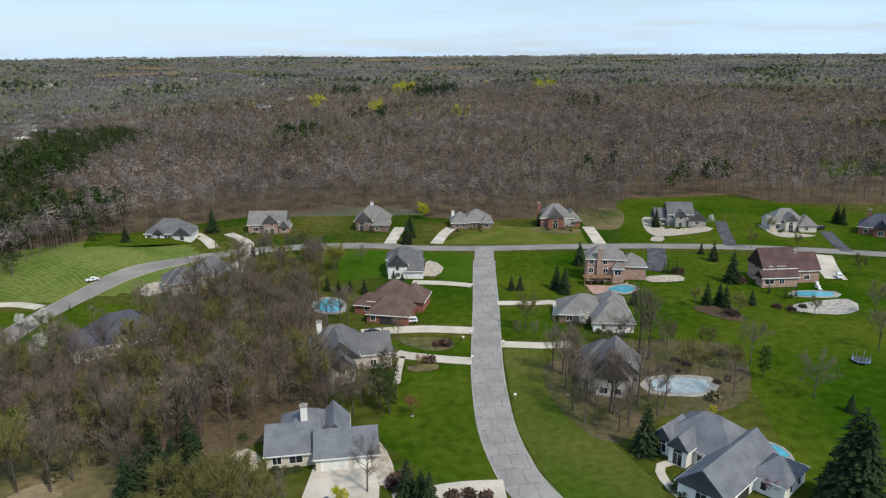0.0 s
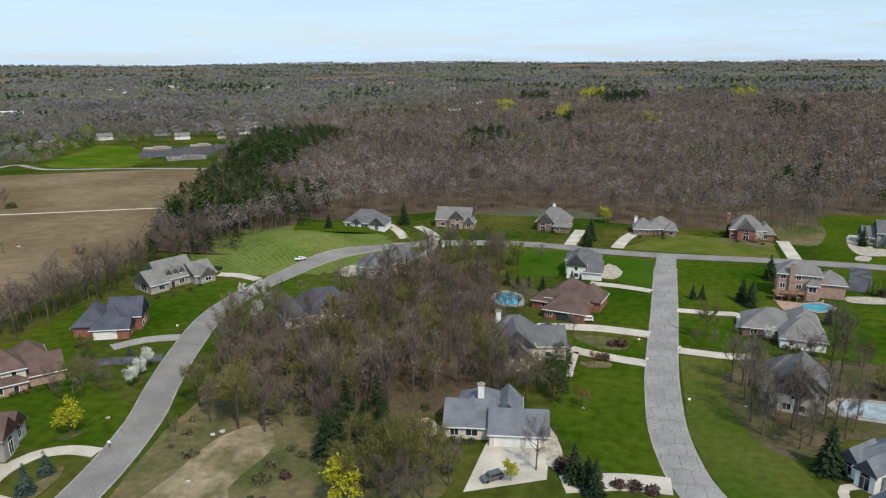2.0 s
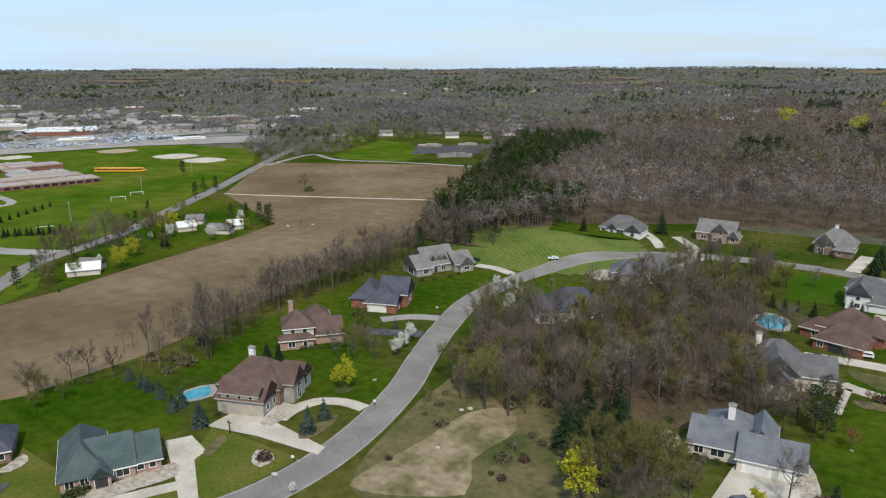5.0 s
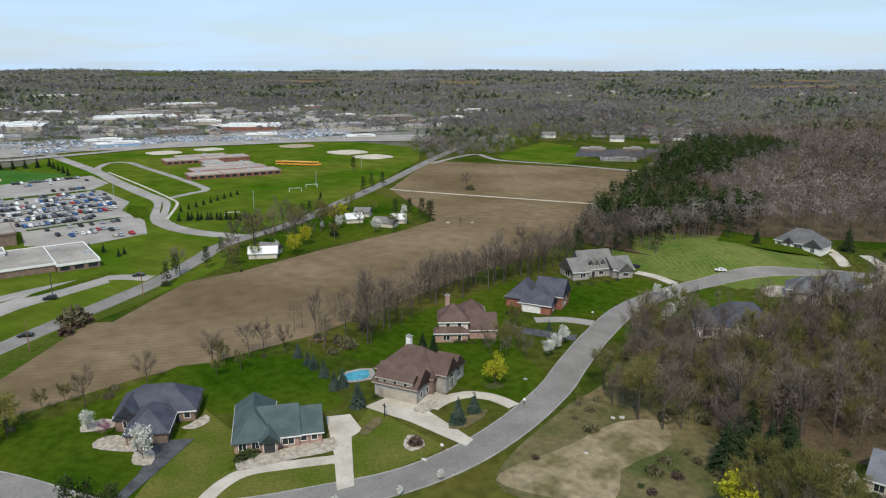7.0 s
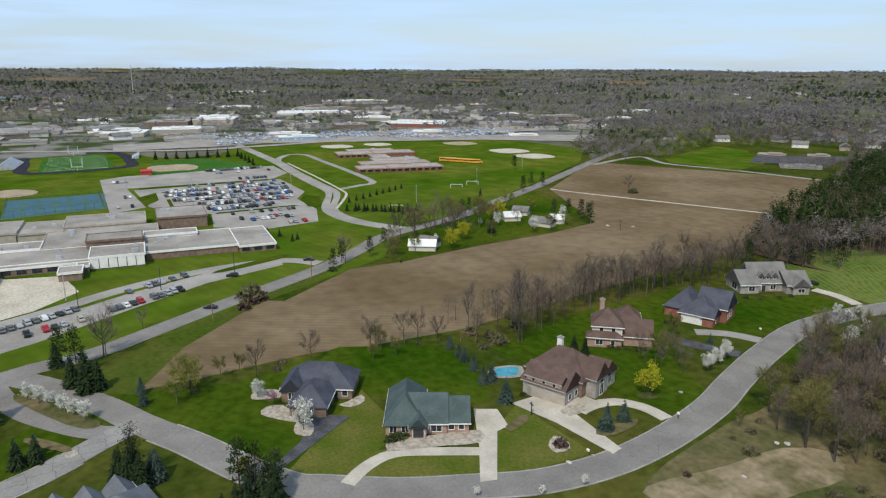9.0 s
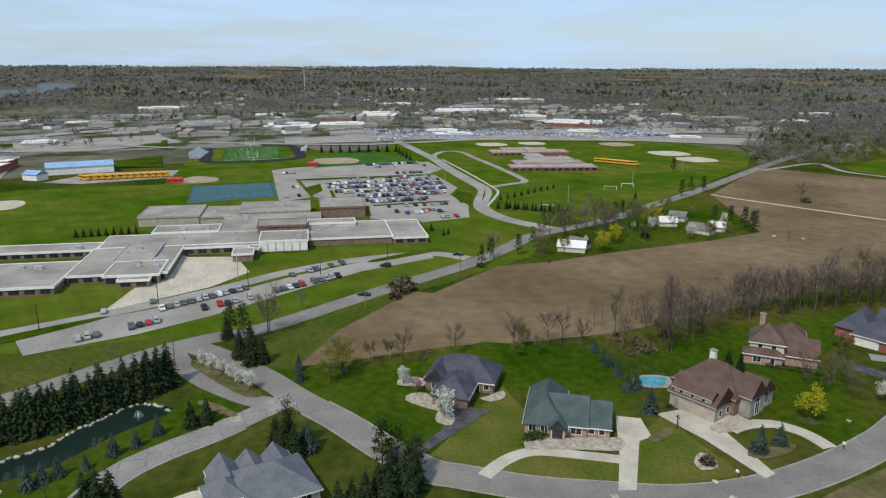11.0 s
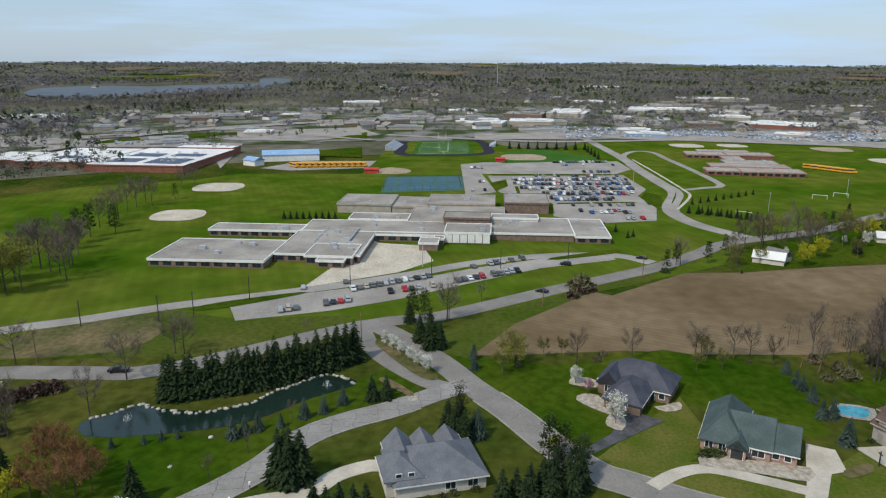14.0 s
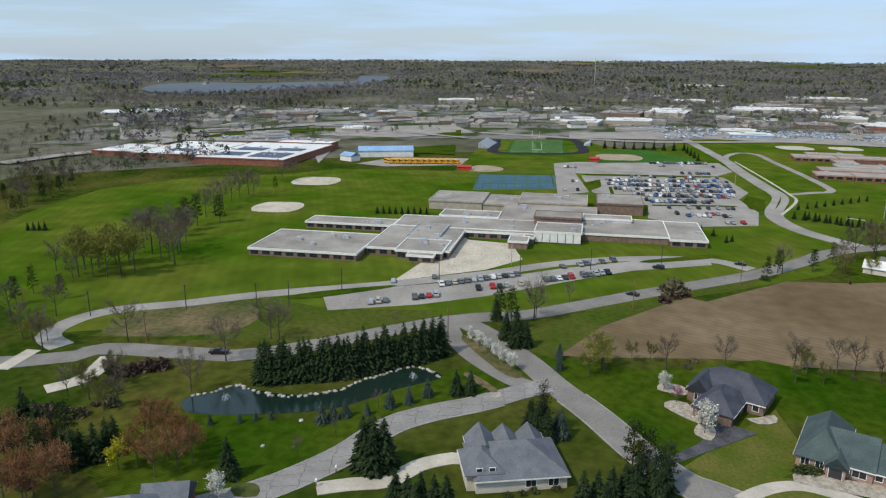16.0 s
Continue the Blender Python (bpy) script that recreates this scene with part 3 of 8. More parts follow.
def window_meshes(w, h, arch=False, trim=WHITE):
    key = (round(w, 2), round(h, 2), arch, trim.name)
    if key not in WINDOWS:
        f, t = Shape(), .12
        f.box(-w / 2 - t, -.07, -t, -w / 2, .05, h + t).box(w / 2, -.07, -t, w / 2 + t, .05, h + t)
        f.box(-w / 2, -.07, -t, w / 2, .05, 0).box(-w / 2, -.07, h, w / 2, .05, h + t)
        if w > 1.2:
            f.box(-.04, -.06, 0, .04, .04, h)
        p = Shape().box(-w / 2, -.03, 0, w / 2, .04, h)
        if arch:
            n = 8
            vs = [(math.cos(math.pi * k / n) * w / 2, y, h + t + math.sin(math.pi * k / n) * w / 2) for y in (-.05, .03) for k in range(n + 1)]
            p.add(vs, [tuple(range(n + 1)), tuple(range(2 * n + 1, n, -1))] + [(k + 1, k, n + 1 + k, n + 2 + k) for k in range(n)])
        WINDOWS[key] = f.mesh("window_frame", trim), p.mesh("pane", GLASS)
    return WINDOWS[key]


def wing_shapes(wall, x0, y0, w, d, h, kind, rise, axis, z0=0.0, over=.5):
    """Add a wing's walls to wall; return its roof as a shape."""
    roof = Shape()
    x1, y1 = x0 + w, y0 + d
    if axis == "x":
        P = lambda u, v, z: (u, v, z)
        a0, a1, b0, b1 = x0, x1, y0, y1
    else:
        P = lambda u, v, z: (v, u, z)
        a0, a1, b0, b1 = y0, y1, x0, x1
    wall.box(x0, y0, z0 - .4 if z0 == 0 else z0, x1, y1, h)
    m = (b0 + b1) / 2
    half = (b1 - b0) / 2
    slope = rise / half
    zo, zr, t = h - slope * over, h + rise, .22
    A0, A1, B0, B1 = a0 - over, a1 + over, b0 - over, b1 + over
    if kind == "gable":
        for u, s in ((a0, 1), (a1, -1)):
            v = [P(u, b0, h), P(u, b1, h), P(u, m, zr - .05), P(u + s * .2, b0, h), P(u + s * .2, b1, h), P(u + s * .2, m, zr - .05)]
            wall.add(v, [(0, 1, 2), (5, 4, 3), (0, 3, 4, 1), (1, 4, 5, 2), (2, 5, 3, 0)])
        r0, r1 = A0 + .1, A1 - .1
        A0, A1 = r0, r1
    else:
        inset = min(half + over, (A1 - A0) / 2 - .05)
        r0, r1 = A0 + inset, A1 - inset
    v = [P(A0, B0, zo), P(A1, B0, zo), P(A1, B1, zo), P(A0, B1, zo), P(r0, m, zr), P(r1, m, zr)]
    v += [(x, y, z + t) for x, y, z in v]
    f = [(6, 7, 11, 10), (8, 9, 10, 11), (7, 8, 11), (9, 6, 10), (0, 4, 5, 1), (2, 5, 4, 3), (1, 5, 2), (3, 4, 0),
         (0, 1, 7, 6), (1, 2, 8, 7), (2, 3, 9, 8), (3, 0, 6, 9)]
    roof.add(v, f)
    return roof


def house(name, label, p0, p1, wall_m, roof_m, wings, openings=(), chimneys=(), trim=WHITE, category="house", wall_of=None):
    """A house on the line p0 - p1 of its front, x along it, y to the back.
    wings: x0, y0, w, d, eave, kind, rise, ridge axis[, base]; openings: wing, side, place along, sill, w, h, kind; chimneys: x, y, top."""
    a = Vector(p0)
    d = (Vector(p1) - a)
    ang = math.atan2(d.y, d.x)
    root = tagged(new(name), label, category)
    root.matrix_basis = Matrix.Translation((a.x, a.y, ground(a.x, a.y))) @ Matrix.Rotation(ang, 4, "Z")
    for i, (x0, y0, w, dd, h, kind, rise, axis, *z) in enumerate(wings):
        ws = Shape()
        rs = wing_shapes(ws, x0, y0, w, dd, h, kind, rise, axis, z[0] if z else 0.0)
        part("wall", ws.mesh("wall", (wall_of or {}).get(i, wall_m)), root)
        roof = part("roof", rs.mesh("roof", roof_m), root)
        # gutter board along both eaves
        o, s = .5, rise / ((dd if axis == "x" else w) / 2)
        zo = h - s * o
        if axis == "x":
            bars = ((x0 - o, y0 - o - .06, zo - .06, x0 + w + o, y0 - o - .004, zo + .2), (x0 - o, y0 + dd + o + .004, zo - .06, x0 + w + o, y0 + dd + o + .06, zo + .2))
        else:
            bars = ((x0 - o - .06, y0 - o, zo - .06, x0 - o - .004, y0 + dd + o, zo + .2), (x0 + w + o + .004, y0 - o, zo - .06, x0 + w + o + .06, y0 + dd + o, zo + .2))
        for bar in bars:
            part("gutter", Shape().box(*bar).mesh("gutter", trim), roof)
    for wi, side, u, sill, w, h, kind in openings:
        x0, y0, ww, dd, *_ = wings[wi]
        x, y, r = {"f": (x0 + u * ww, y0, 0), "b": (x0 + u * ww, y0 + dd, 180), "l": (x0, y0 + u * dd, -90), "r": (x0 + ww, y0 + u * dd, 90)}[side]
        at = Matrix.Translation((x, y, sill)) @ Matrix.Rotation(radians(r), 4, "Z")
        if kind in ("win", "arch"):
            fm, pm = window_meshes(w, h, kind == "arch")
            wn = part("window", fm, root, at=at)
            part("pane", pm, wn)
        elif kind == "garage":
            g = Shape().box(-w / 2 - .15, -.06, 0, -w / 2, .05, h + .15).box(w / 2, -.06, 0, w / 2 + .15, .05, h + .15).box(-w / 2, -.06, h, w / 2, .05, h + .15)
            gd = part("garage_door", g.mesh("garage_door_frame", trim), root, at=at)
            k = 4
            for j in range(k):
                part("panel", Shape().box(-w / 2, -.03, j * h / k + .02, w / 2, .04, (j + 1) * h / k - .02).mesh("panel", trim), gd)
        elif kind == "open":
            # no bay is cut: a dark panel carries the shade of the open garage
            part("garage_opening", Shape().box(-w / 2, -.02, 0, w / 2, .05, h).mesh("garage_opening", DARKM), root, "flat dark panel painted as the shade of an open garage bay", at=at)
        else:
            g = Shape().box(-w / 2 - .1, -.05, 0, -w / 2, .05, h + .1).box(w / 2, -.05, 0, w / 2 + .1, .05, h + .1).box(-w / 2, -.05, h, w / 2, .05, h + .1)
            do = part("door", g.mesh("door_frame", trim), root, at=at)
            part("leaf", Shape().box(-w / 2, -.03, 0, w / 2, .04, h).mesh("leaf", DARKM), do)
    for x, y, top in chimneys:
        c = part("chimney", Shape().box(x - .65, y - .5, 0, x + .65, y + .5, top).mesh("chimney", wall_m if wall_m in (BRICK, PINK) else WHITE), root)
        part("cap", Shape().box(x - .8, y - .65, top + .003, x + .8, y + .65, top + .2).box(x - .25, y - .25, top + .2, x + .25, y + .25, top + .55).mesh("cap", KERB), c)
    return root


def hall(name, label, at, ang, blocks, wall_m, roof_m=None, band=WHITE, category="building", bands=True, units=True):
    """A flat-roofed building of blocks: u0, v0, w, d, height[, strip windows on front]."""
    root = tagged(new(name), label, category)
    root.matrix_basis = Matrix.Translation((at[0], at[1], ground(*at))) @ Matrix.Rotation(radians(ang), 4, "Z")
    g = random.Random(len(blocks) + int(at[0]))
    for u, v, w, d, h, *more in blocks:
        style = more[0] if more else "strip"
        wl = part("wall", Shape().box(u, v, -.5, u + w, v + d, h - .9).mesh("wall", more[1] if len(more) > 1 else wall_m), root)
        f = Shape()
        t, o = .35, .35
        f.box(u - o, v - o, h - .9, u + w + o, v - o + t, h).box(u - o, v + d + o - t, h - .9, u + w + o, v + d + o, h)
        f.box(u - o, v - o + t, h - .9, u - o + t, v + d + o - t, h).box(u + w + o - t, v - o + t, h - .9, u + w + o, v + d + o - t, h)
        part("fascia", f.mesh("fascia", more[2] if len(more) > 2 else band), root)
        rf = part("roof", Shape().box(u - o + t, v - o + t, h - .9, u + w + o - t, v + d + o - t, h - .25).mesh("roof", roof_m or R_FLAT), root)
        if units and w * d > 300:
            for k in range(int(2 + w * d / 500)):
                x, y, s = u + g.uniform(.1, .9) * w, v + g.uniform(.15, .85) * d, g.uniform(.6, 1.5)
                part("roof_unit", Shape().box(x - s, y - s * .7, h - .25, x + s, y + s * .7, h + .4 + s * .4, taper=.08).mesh("roof_unit", STEEL), root)
        if style == "strip":
            n = max(1, int(w / 4.5))
            for k in range(n):
                x = u + (k + .5) * w / n
                fm, pm = window_meshes(round(w / n * .62, 1), round(h - .9 - .7 - .2, 1), trim=DARKM)
                wn = part("window", fm, root, at=Matrix.Translation((x, v, .7)))
                part("pane", pm, wn)
        elif style == "panels":
            n = 6
            for k in range(n):
                part("white_panel", Shape().box(u + k * w / n + .15, v - .3, .6, u + (k + 1) * w / n - .15, v - .02, h - 1).mesh("white_panel", WHITE), root)
    return root


# ---- vehicles ----
def car_mesh(kind):
    """Body, glass and a wheel of a car, van or pickup, x along its length."""
    L_, W_, H_ = {"sedan": (4.2, 1.62, 1.25), "suv": (4.25, 1.7, 1.5), "pickup": (4.9, 1.75, 1.6)}[kind]
    prof = {"sedan": [(0, .35), (0, .72), (.10, .80), (.26, .92), (.40, 1.40), (.66, 1.42), (.83, 1.02), (.97, .96), (1, .70), (1, .35)],
            "suv": [(0, .40), (0, .85), (.05, .98), (.24, 1.06), (.35, 1.66), (.90, 1.72), (.985, 1.05), (1, .80), (1, .40)],
            "pickup": [(0, .45), (0, .95), (.05, 1.06), (.24, 1.12), (.33, 1.76), (.56, 1.80), (.62, 1.12), (.99, 1.10), (1, .85), (1, .45)]}[kind]
    b = Shape()
    n = len(prof)
    vs = []
    for y, top in ((-1, 0), (1, 0)):
        for u, z in prof:
            nar = .80 if z > 1.25 else .97 if z > .85 else 1.0
            vs.append(((u - .5) * L_, y * W_ / 2 * nar, z * .88))
    b.add(vs, [tuple(range(n)), tuple(range(2 * n - 1, n - 1, -1))] + [(k, n + k, n + (k + 1) % n, (k + 1) % n) for k in range(n)])
    zs = {"sedan": (.86, 1.17, .40, .66), "suv": (.97, 1.39, .36, .90), "pickup": (1.04, 1.48, .34, .55)}[kind]
    gl = Shape()
    for s in (-1, 1):
        gl.box((zs[2] - .5) * L_, s * W_ / 2 * .93 - .03, zs[0], (zs[3] - .5) * L_, s * W_ / 2 * .93 + .03, zs[1], taper=.02)
    x0 = (zs[2] - .5) * L_
    gl.add([(x0 - .62, -W_ * .40, zs[0]), (x0 - .62, W_ * .40, zs[0]), (x0 + .02, W_ * .36, zs[1] + .03), (x0 + .02, -W_ * .36, zs[1] + .03),
            (x0 - .50, -W_ * .40, zs[0]), (x0 - .50, W_ * .40, zs[0]), (x0 + .12, W_ * .36, zs[1] + .03), (x0 + .12, -W_ * .36, zs[1] + .03)],
           [(3, 2, 1, 0), (4, 5, 6, 7), (0, 1, 5, 4), (2, 3, 7, 6), (1, 2, 6, 5), (3, 0, 4, 7)])
    wheel = Shape().tube((0, -.11, 0), (0, .11, 0), .29, .29, 12).mesh("wheel", RUBBER)
    return L_, W_, b, gl.mesh("glazing", GLASS), wheel


CARS, CAR_ROOT = {}, {}
PAINT_NAMES = ["black", "white", "silver", "dark grey", "red", "blue", "beige"]


def car(kind, paint, x, y, ang, label="", z=0.1, group=""):
    key = (kind, paint)
    m = Matrix.Translation((x, y, ground(x, y) + z)) @ Matrix.Rotation(radians(ang), 4, "Z")
    if key in CAR_ROOT:
        ob = copy_thing(CAR_ROOT[key], m)
    else:
        if kind not in CARS:
            CARS[kind] = car_mesh(kind)
        L_, W_, b, glass, wheel = CARS[kind]
        ob = tagged(new("car" if kind != "pickup" else "pickup_truck"), "parked %s %s" % (PAINT_NAMES[paint], {"sedan": "saloon car with dark windows", "suv": "sport utility car with dark windows", "pickup": "pickup truck with an open bed"}[kind]), "car")
        ob.matrix_basis = m
        part("body", b.mesh("body", PAINTS[paint]), ob)
        part("glazing", glass, ob)
        for sx in (-.31, .32):
            for sy in (-1, 1):
                part("wheel", wheel, ob, at=Matrix.Translation((sx * L_, sy * (W_ / 2 - .1), .29)))
        CAR_ROOT[key] = ob
    return tagged(ob, label, group=group)


# ---- the land ----
MOUND = (-134.2, 250.2)
LAKE_MID = (-1637, -521)
def land():
    rings = [0, 40, 80, 120, 160, 200, 240, 280, 330, 380, 440, 500, 580, 660, 760, 880] + [1000 + 108 * k for k in range(31)]
    n = 150
    vs, fs = [(0, 0, 0)], []
    for r in rings[1:]:
        for k in range(n):
            a = 6.2832 * k / n
            x, y = r * math.cos(a), r * math.sin(a)
            vs.append((x, y, ground(x, y) if r > 400 else 0.0))
    fs += [(0, 1 + k, 1 + (k + 1) % n) for k in range(n)]
    for i in range(len(rings) - 2):
        a, b = 1 + i * n, 1 + (i + 1) * n
        fs += [(a + k, b + k, b + (k + 1) % n, a + (k + 1) % n) for k in range(n)]
    me = mesh_of("ground", vs, fs, LAND)
    me.shade_smooth()
    return tagged(new("ground", me), "gently rolling green and brown spring land", "ground", kind="structure")
LAND = mat("spring_land", (0.080, 0.086, 0.050), (0.150, 0.138, 0.108), 0.008, 0.95, 0.06, fine_amount=0.3)
TOWNLAND = mat("town_ground", (0.050, 0.070, 0.026), (0.200, 0.190, 0.176), 0.022, 0.95, 0.12, lo=.42, hi=.58, fine_amount=0.3)
# far crowns: woodland colours made paler and bluer, some distance haze in the colour
FAR_BARE = mat("hazed_bare_crowns", (0.128, 0.118, 0.122), (0.190, 0.176, 0.180), 0.012, 0.95, 0.004, spread=0.07, piece=True, fine_amount=0.3)
FAR_GREEN = mat("hazed_greening_crowns", (0.104, 0.114, 0.068), (0.175, 0.182, 0.115), 0.012, 0.95, 0.005, spread=0.08, piece=True)
FAR_YELLOW = mat("hazed_yellow_green_crowns", (0.17, 0.20, 0.05), (0.26, 0.27, 0.07), 0.03, 0.95, 0.01, spread=0.14, piece=True)
FAR_EVER = mat("hazed_evergreen_crowns", (0.030, 0.046, 0.026), (0.060, 0.080, 0.046), 0.03, 0.95, 0.01, spread=0.16, piece=True)
R_TEAL = mat("teal_metal_roof", (0.20, 0.27, 0.27), (0.27, 0.34, 0.33), 0.1, 0.6)
R_ROSE = mat("pinkish_flat_roof", (0.30, 0.262, 0.235), (0.40, 0.352, 0.315), 0.06, 0.95, 0.8, fine_amount=0.12)
SOLAR = mat("solar_glass", (0.035, 0.042, 0.075), (0.055, 0.062, 0.100), 0.3, 0.25)
land()
patch("neighbourhood_grass", [(-300, -300), (420, -300), (520, 330), (165, 385), (90, 372), (84, 335), (30, 335), (-140, 330), (-195, 240), (-178, 90), (-178, 10), (-150, -40), (-165, -140), (-240, -200)], GRASS, .03, "rough green grass round the gardens", "grass", smooth=False)

patch("verge_grass", [(-420, -330), (-120, -330), (-120, 120), (-260, 240), (-460, 420), (-500, 430), (-640, 150), (-560, -100)], GRASS, .02, "rough grass between road, school and field", "grass", smooth=False)
patch("church_grass", [(-440, 370), (-270, 440), (-300, 640), (-480, 900), (-700, 800), (-620, 480)], GRASS, .04, "rough grass round the church", "grass", smooth=False)

# seeded bank beside the bend
def bank():
    vs, fs, n = [], [], 30
    for i in range(n + 1):
        for j in range(n + 1):
            x, y = MOUND[0] + (i / n - .5) * 96, MOUND[1] + (j / n - .5) * 90
            vs.append((x, y, ground(x, y) + (.02 if 0 < i < n and 0 < j < n else -.3)))
    fs = [(i * (n + 1) + j, (i + 1) * (n + 1) + j, (i + 1) * (n + 1) + j + 1, i * (n + 1) + j + 1) for i in range(n) for j in range(n)]
    fs = [f for f in fs if max(vs[k][2] for k in f) > .2]
    return tagged(new("seeded_bank", mesh_of("seeded_bank", vs, fs, STRAW, True)), "newly seeded grass bank with straw strips", "bank", kind="structure")
bank()

# ---- woodland floor, fields and lawns ----
WOOD_EDGE = [(-286.5, 460.9), (-225.8, 311), (-189.7, 232.6)] + [(-146.3, 228.5), (-151, 286.2), (-128.8, 307.1), (-92.9, 331.8), (-66.2, 339.2), (-40.9, 351.8), (-14.5, 346.7)] + [(-6.3, 327.2), (25.2, 321.6), (66, 329.8), (79, 322.2), (95.9, 369.3), (157.5, 377.9), (161.3, 358.2), (192.6, 351.5)]
MAIN_WOOD = WOOD_EDGE + [(520, 330), (900, 700), (700, 1500), (-250, 1500), (-420, 900), (-350, 560)]
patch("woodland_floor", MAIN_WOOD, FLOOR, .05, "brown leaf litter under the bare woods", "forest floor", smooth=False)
patch("field", [(-282.1, 452.3), (-223.9, 308.3), (-188.8, 233.5), (-184.1, 186.3), (-166.5, 86.7), (-167.6, 56.6), (-170.5, 38.8), (-168.2, 8)] + [(-168, -15), (-198.6, 9.3), (-221.5, 39.1)] + [(-216.2, 46.9), (-241, 80), (-241, 101.7), (-247.9, 138.2), (-252.9, 184), (-261, 216.2), (-350.4, 256.7), (-438.6, 366.2)], FIELD, .06, "bare brown fallow farm field", "field", smooth=False)
ribbon("field_track", [(-350.4, 256.7), (-324.4, 266.9), (-231.9, 311.7)], 2.4, PALE, .12, "pale sandy farm track across the field", "track")
patch("lawn", [(-8.6, 266.5), (11.3, 264.3), (9.9, 229.3), (1.1, 231.4), (-9.1, 249.7)], LAWN_B, .07, "striped mown green lawn", "lawn", smooth=False)
patch("lawn", [(-41, 270.6), (-22, 270.1), (-18.5, 236.3), (-35.6, 231.6)], LAWN_B, .07, "striped mown green lawn", "lawn", smooth=False)
patch("lawn", [(-7.4, 224.9), (9.6, 222.2), (8.3, 189.1), (-4, 190.2), (-8.3, 197.5)], LAWN, .07, "mown bright green lawn", "lawn", smooth=False)
patch("lawn", [(-19.2, 180.5), (-13, 178.4), (7.2, 180.8), (6.8, 168.8), (-9.5, 169.8)], LAWN, .07, "mown green lawn beside the drive", "lawn", smooth=False)
patch("lawn", [(-9.2, 162.3), (6.8, 162.7), (6.5, 141.6), (7.4, 131.8), (10, 112.8), (0.3, 111.7), (-9.5, 123.4), (-14.5, 129.9)], LAWN, .07, "large mown green front lawn", "lawn", smooth=False)
patch("lawn", [(20.7, 267.3), (53.7, 264.8), (45.5, 216.8), (36.3, 210.5), (17, 212)], LAWN, .07, "mown green lawn", "lawn", smooth=False)
patch("lawn", [(16.7, 204.3), (34.4, 203.9), (34.3, 187.8), (32.6, 177.6), (15.3, 179.9)], LAWN, .07, "mown green lawn beside the street", "lawn", smooth=False)
patch("lawn", [(71.7, 266.8), (163, 251.3), (74.8, 104.6), (63.9, 111.3), (70.6, 146), (49.1, 183.3), (60.8, 216.5)], LAWN, .07, "wide back lawns in bright green", "lawn", smooth=False)
patch("lawn", [(15.5, 173), (25.9, 172.8), (25.5, 146.7), (33.8, 124.9), (38.7, 111.6), (38.6, 107.9), (20, 108.1), (15, 131.7)], MEADOW, .07, "rough green roadside lawn", "lawn", smooth=False)
patch("lawn", [(-102.5, 295.7), (-105.3, 282.7), (-135.5, 258.7), (-154.5, 303.1), (-134, 304.6)], LAWN, .07, "green lawn before the house", "lawn", smooth=False)
patch("lawn", [(-3.2, 279), (58.3, 277.3), (59.9, 304.1), (21.9, 310.5)], DRYLAWN, .075, "yellowish thin front lawn", "lawn", smooth=False)
patch("lawn", [(90.4, 365.1), (156.3, 374.8), (203.3, 321.8), (173.2, 268.3), (72.6, 279.6)], LAWN, .07, "mown green front lawn", "lawn", smooth=False)
patch("clearing", [(67, 342.3), (87.1, 341.6), (77.2, 303.6), (64.2, 307.1)], SCRUB, .08, "brown bare clearing at the wood's edge", "clearing")
patch("lawn", [(-107.4, 132.8), (-122.3, 194.3), (-111, 212), (-98.2, 208.4), (-97.4, 193), (-105.2, 158.4)], LAWN, .07, "green roadside lawn", "lawn", smooth=False)
patch("lawn", [(-160.3, 13.1), (-170.8, 48.2), (-158.5, 74.7), (-138.9, 71.7), (-126.3, 68.6), (-124, 64), (-140.2, 43.3), (-127.8, 43.3), (-119.7, 33.3), (-119.3, 16.9), (-128.5, 12.9), (-153.7, -3.8)], LAWN, .065, "wide mown green lawn", "lawn", smooth=False)
patch("lawn", [(-143.6, 43.3), (-127.8, 43.3), (-119, 39.2), (-110.3, 25.4), (-117.8, 17.6)], DRYLAWN, .075, "thin yellow-green lawn", "lawn", smooth=False)
patch("lawn", [(-116.9, 33.9), (-106.7, 52.5), (-97.2, 47.2), (-106.6, 28.3)], DRYLAWN, .081, "thin yellow-green front lawn", "lawn")
patch("lawn", [(-113.4, 61.6), (-119.9, 71.3), (-95.8, 72.1), (-95.3, 70.9), (-96.4, 50.4)], DRYLAWN, .072, "thin yellow-green lawn", "lawn", smooth=False)
patch("lawn", [(-149.2, 83.4), (-160.9, 117.7), (-164.9, 170.1), (-130.9, 125), (-101.6, 113.4), (-98.5, 99.1), (-116.6, 92.4)], LAWN, .064, "green lawn between the houses", "lawn", smooth=False)
patch("lawn", [(-127.8, 139.3), (-145.1, 174.5), (-139.3, 203.8), (-123.2, 203), (-122.8, 171.8), (-121.6, 155.1)], LAWN, .065, "mown green front lawn", "lawn", smooth=False)
patch("scrub", [(-90.5, 104.8), (-91, 114.3), (-92.7, 132.1), (-84.6, 144.9), (-56.9, 122.7), (-43.6, 122.3), (-34.4, 112.8), (-29, 98.1), (-59.2, 78.6), (-80.3, 70.8)], SCRUB, .05, "rough scrub ground of dry grass", "scrub")
patch("bare_sand", [(-80.5, 71), (-79.3, 91.4), (-78.3, 106.8), (-72.3, 113.9), (-65.5, 106.5), (-66.9, 90.9), (-61.7, 80.7)], DIRT, .08, "bare sandy earth beside the street", "bare earth")
patch("woodland_floor", [(-102.4, 144.6), (-113.2, 171.6), (-95.7, 193.8), (-83.6, 214.6), (-64.7, 249), (-36.8, 211.8), (-28.2, 166.2), (-25.1, 136.5), (-37.5, 127), (-46.5, 116.6), (-57, 116.7), (-82.3, 137.5)], FLOOR, .055, "brown leaf litter under bare trees", "forest floor", smooth=False)
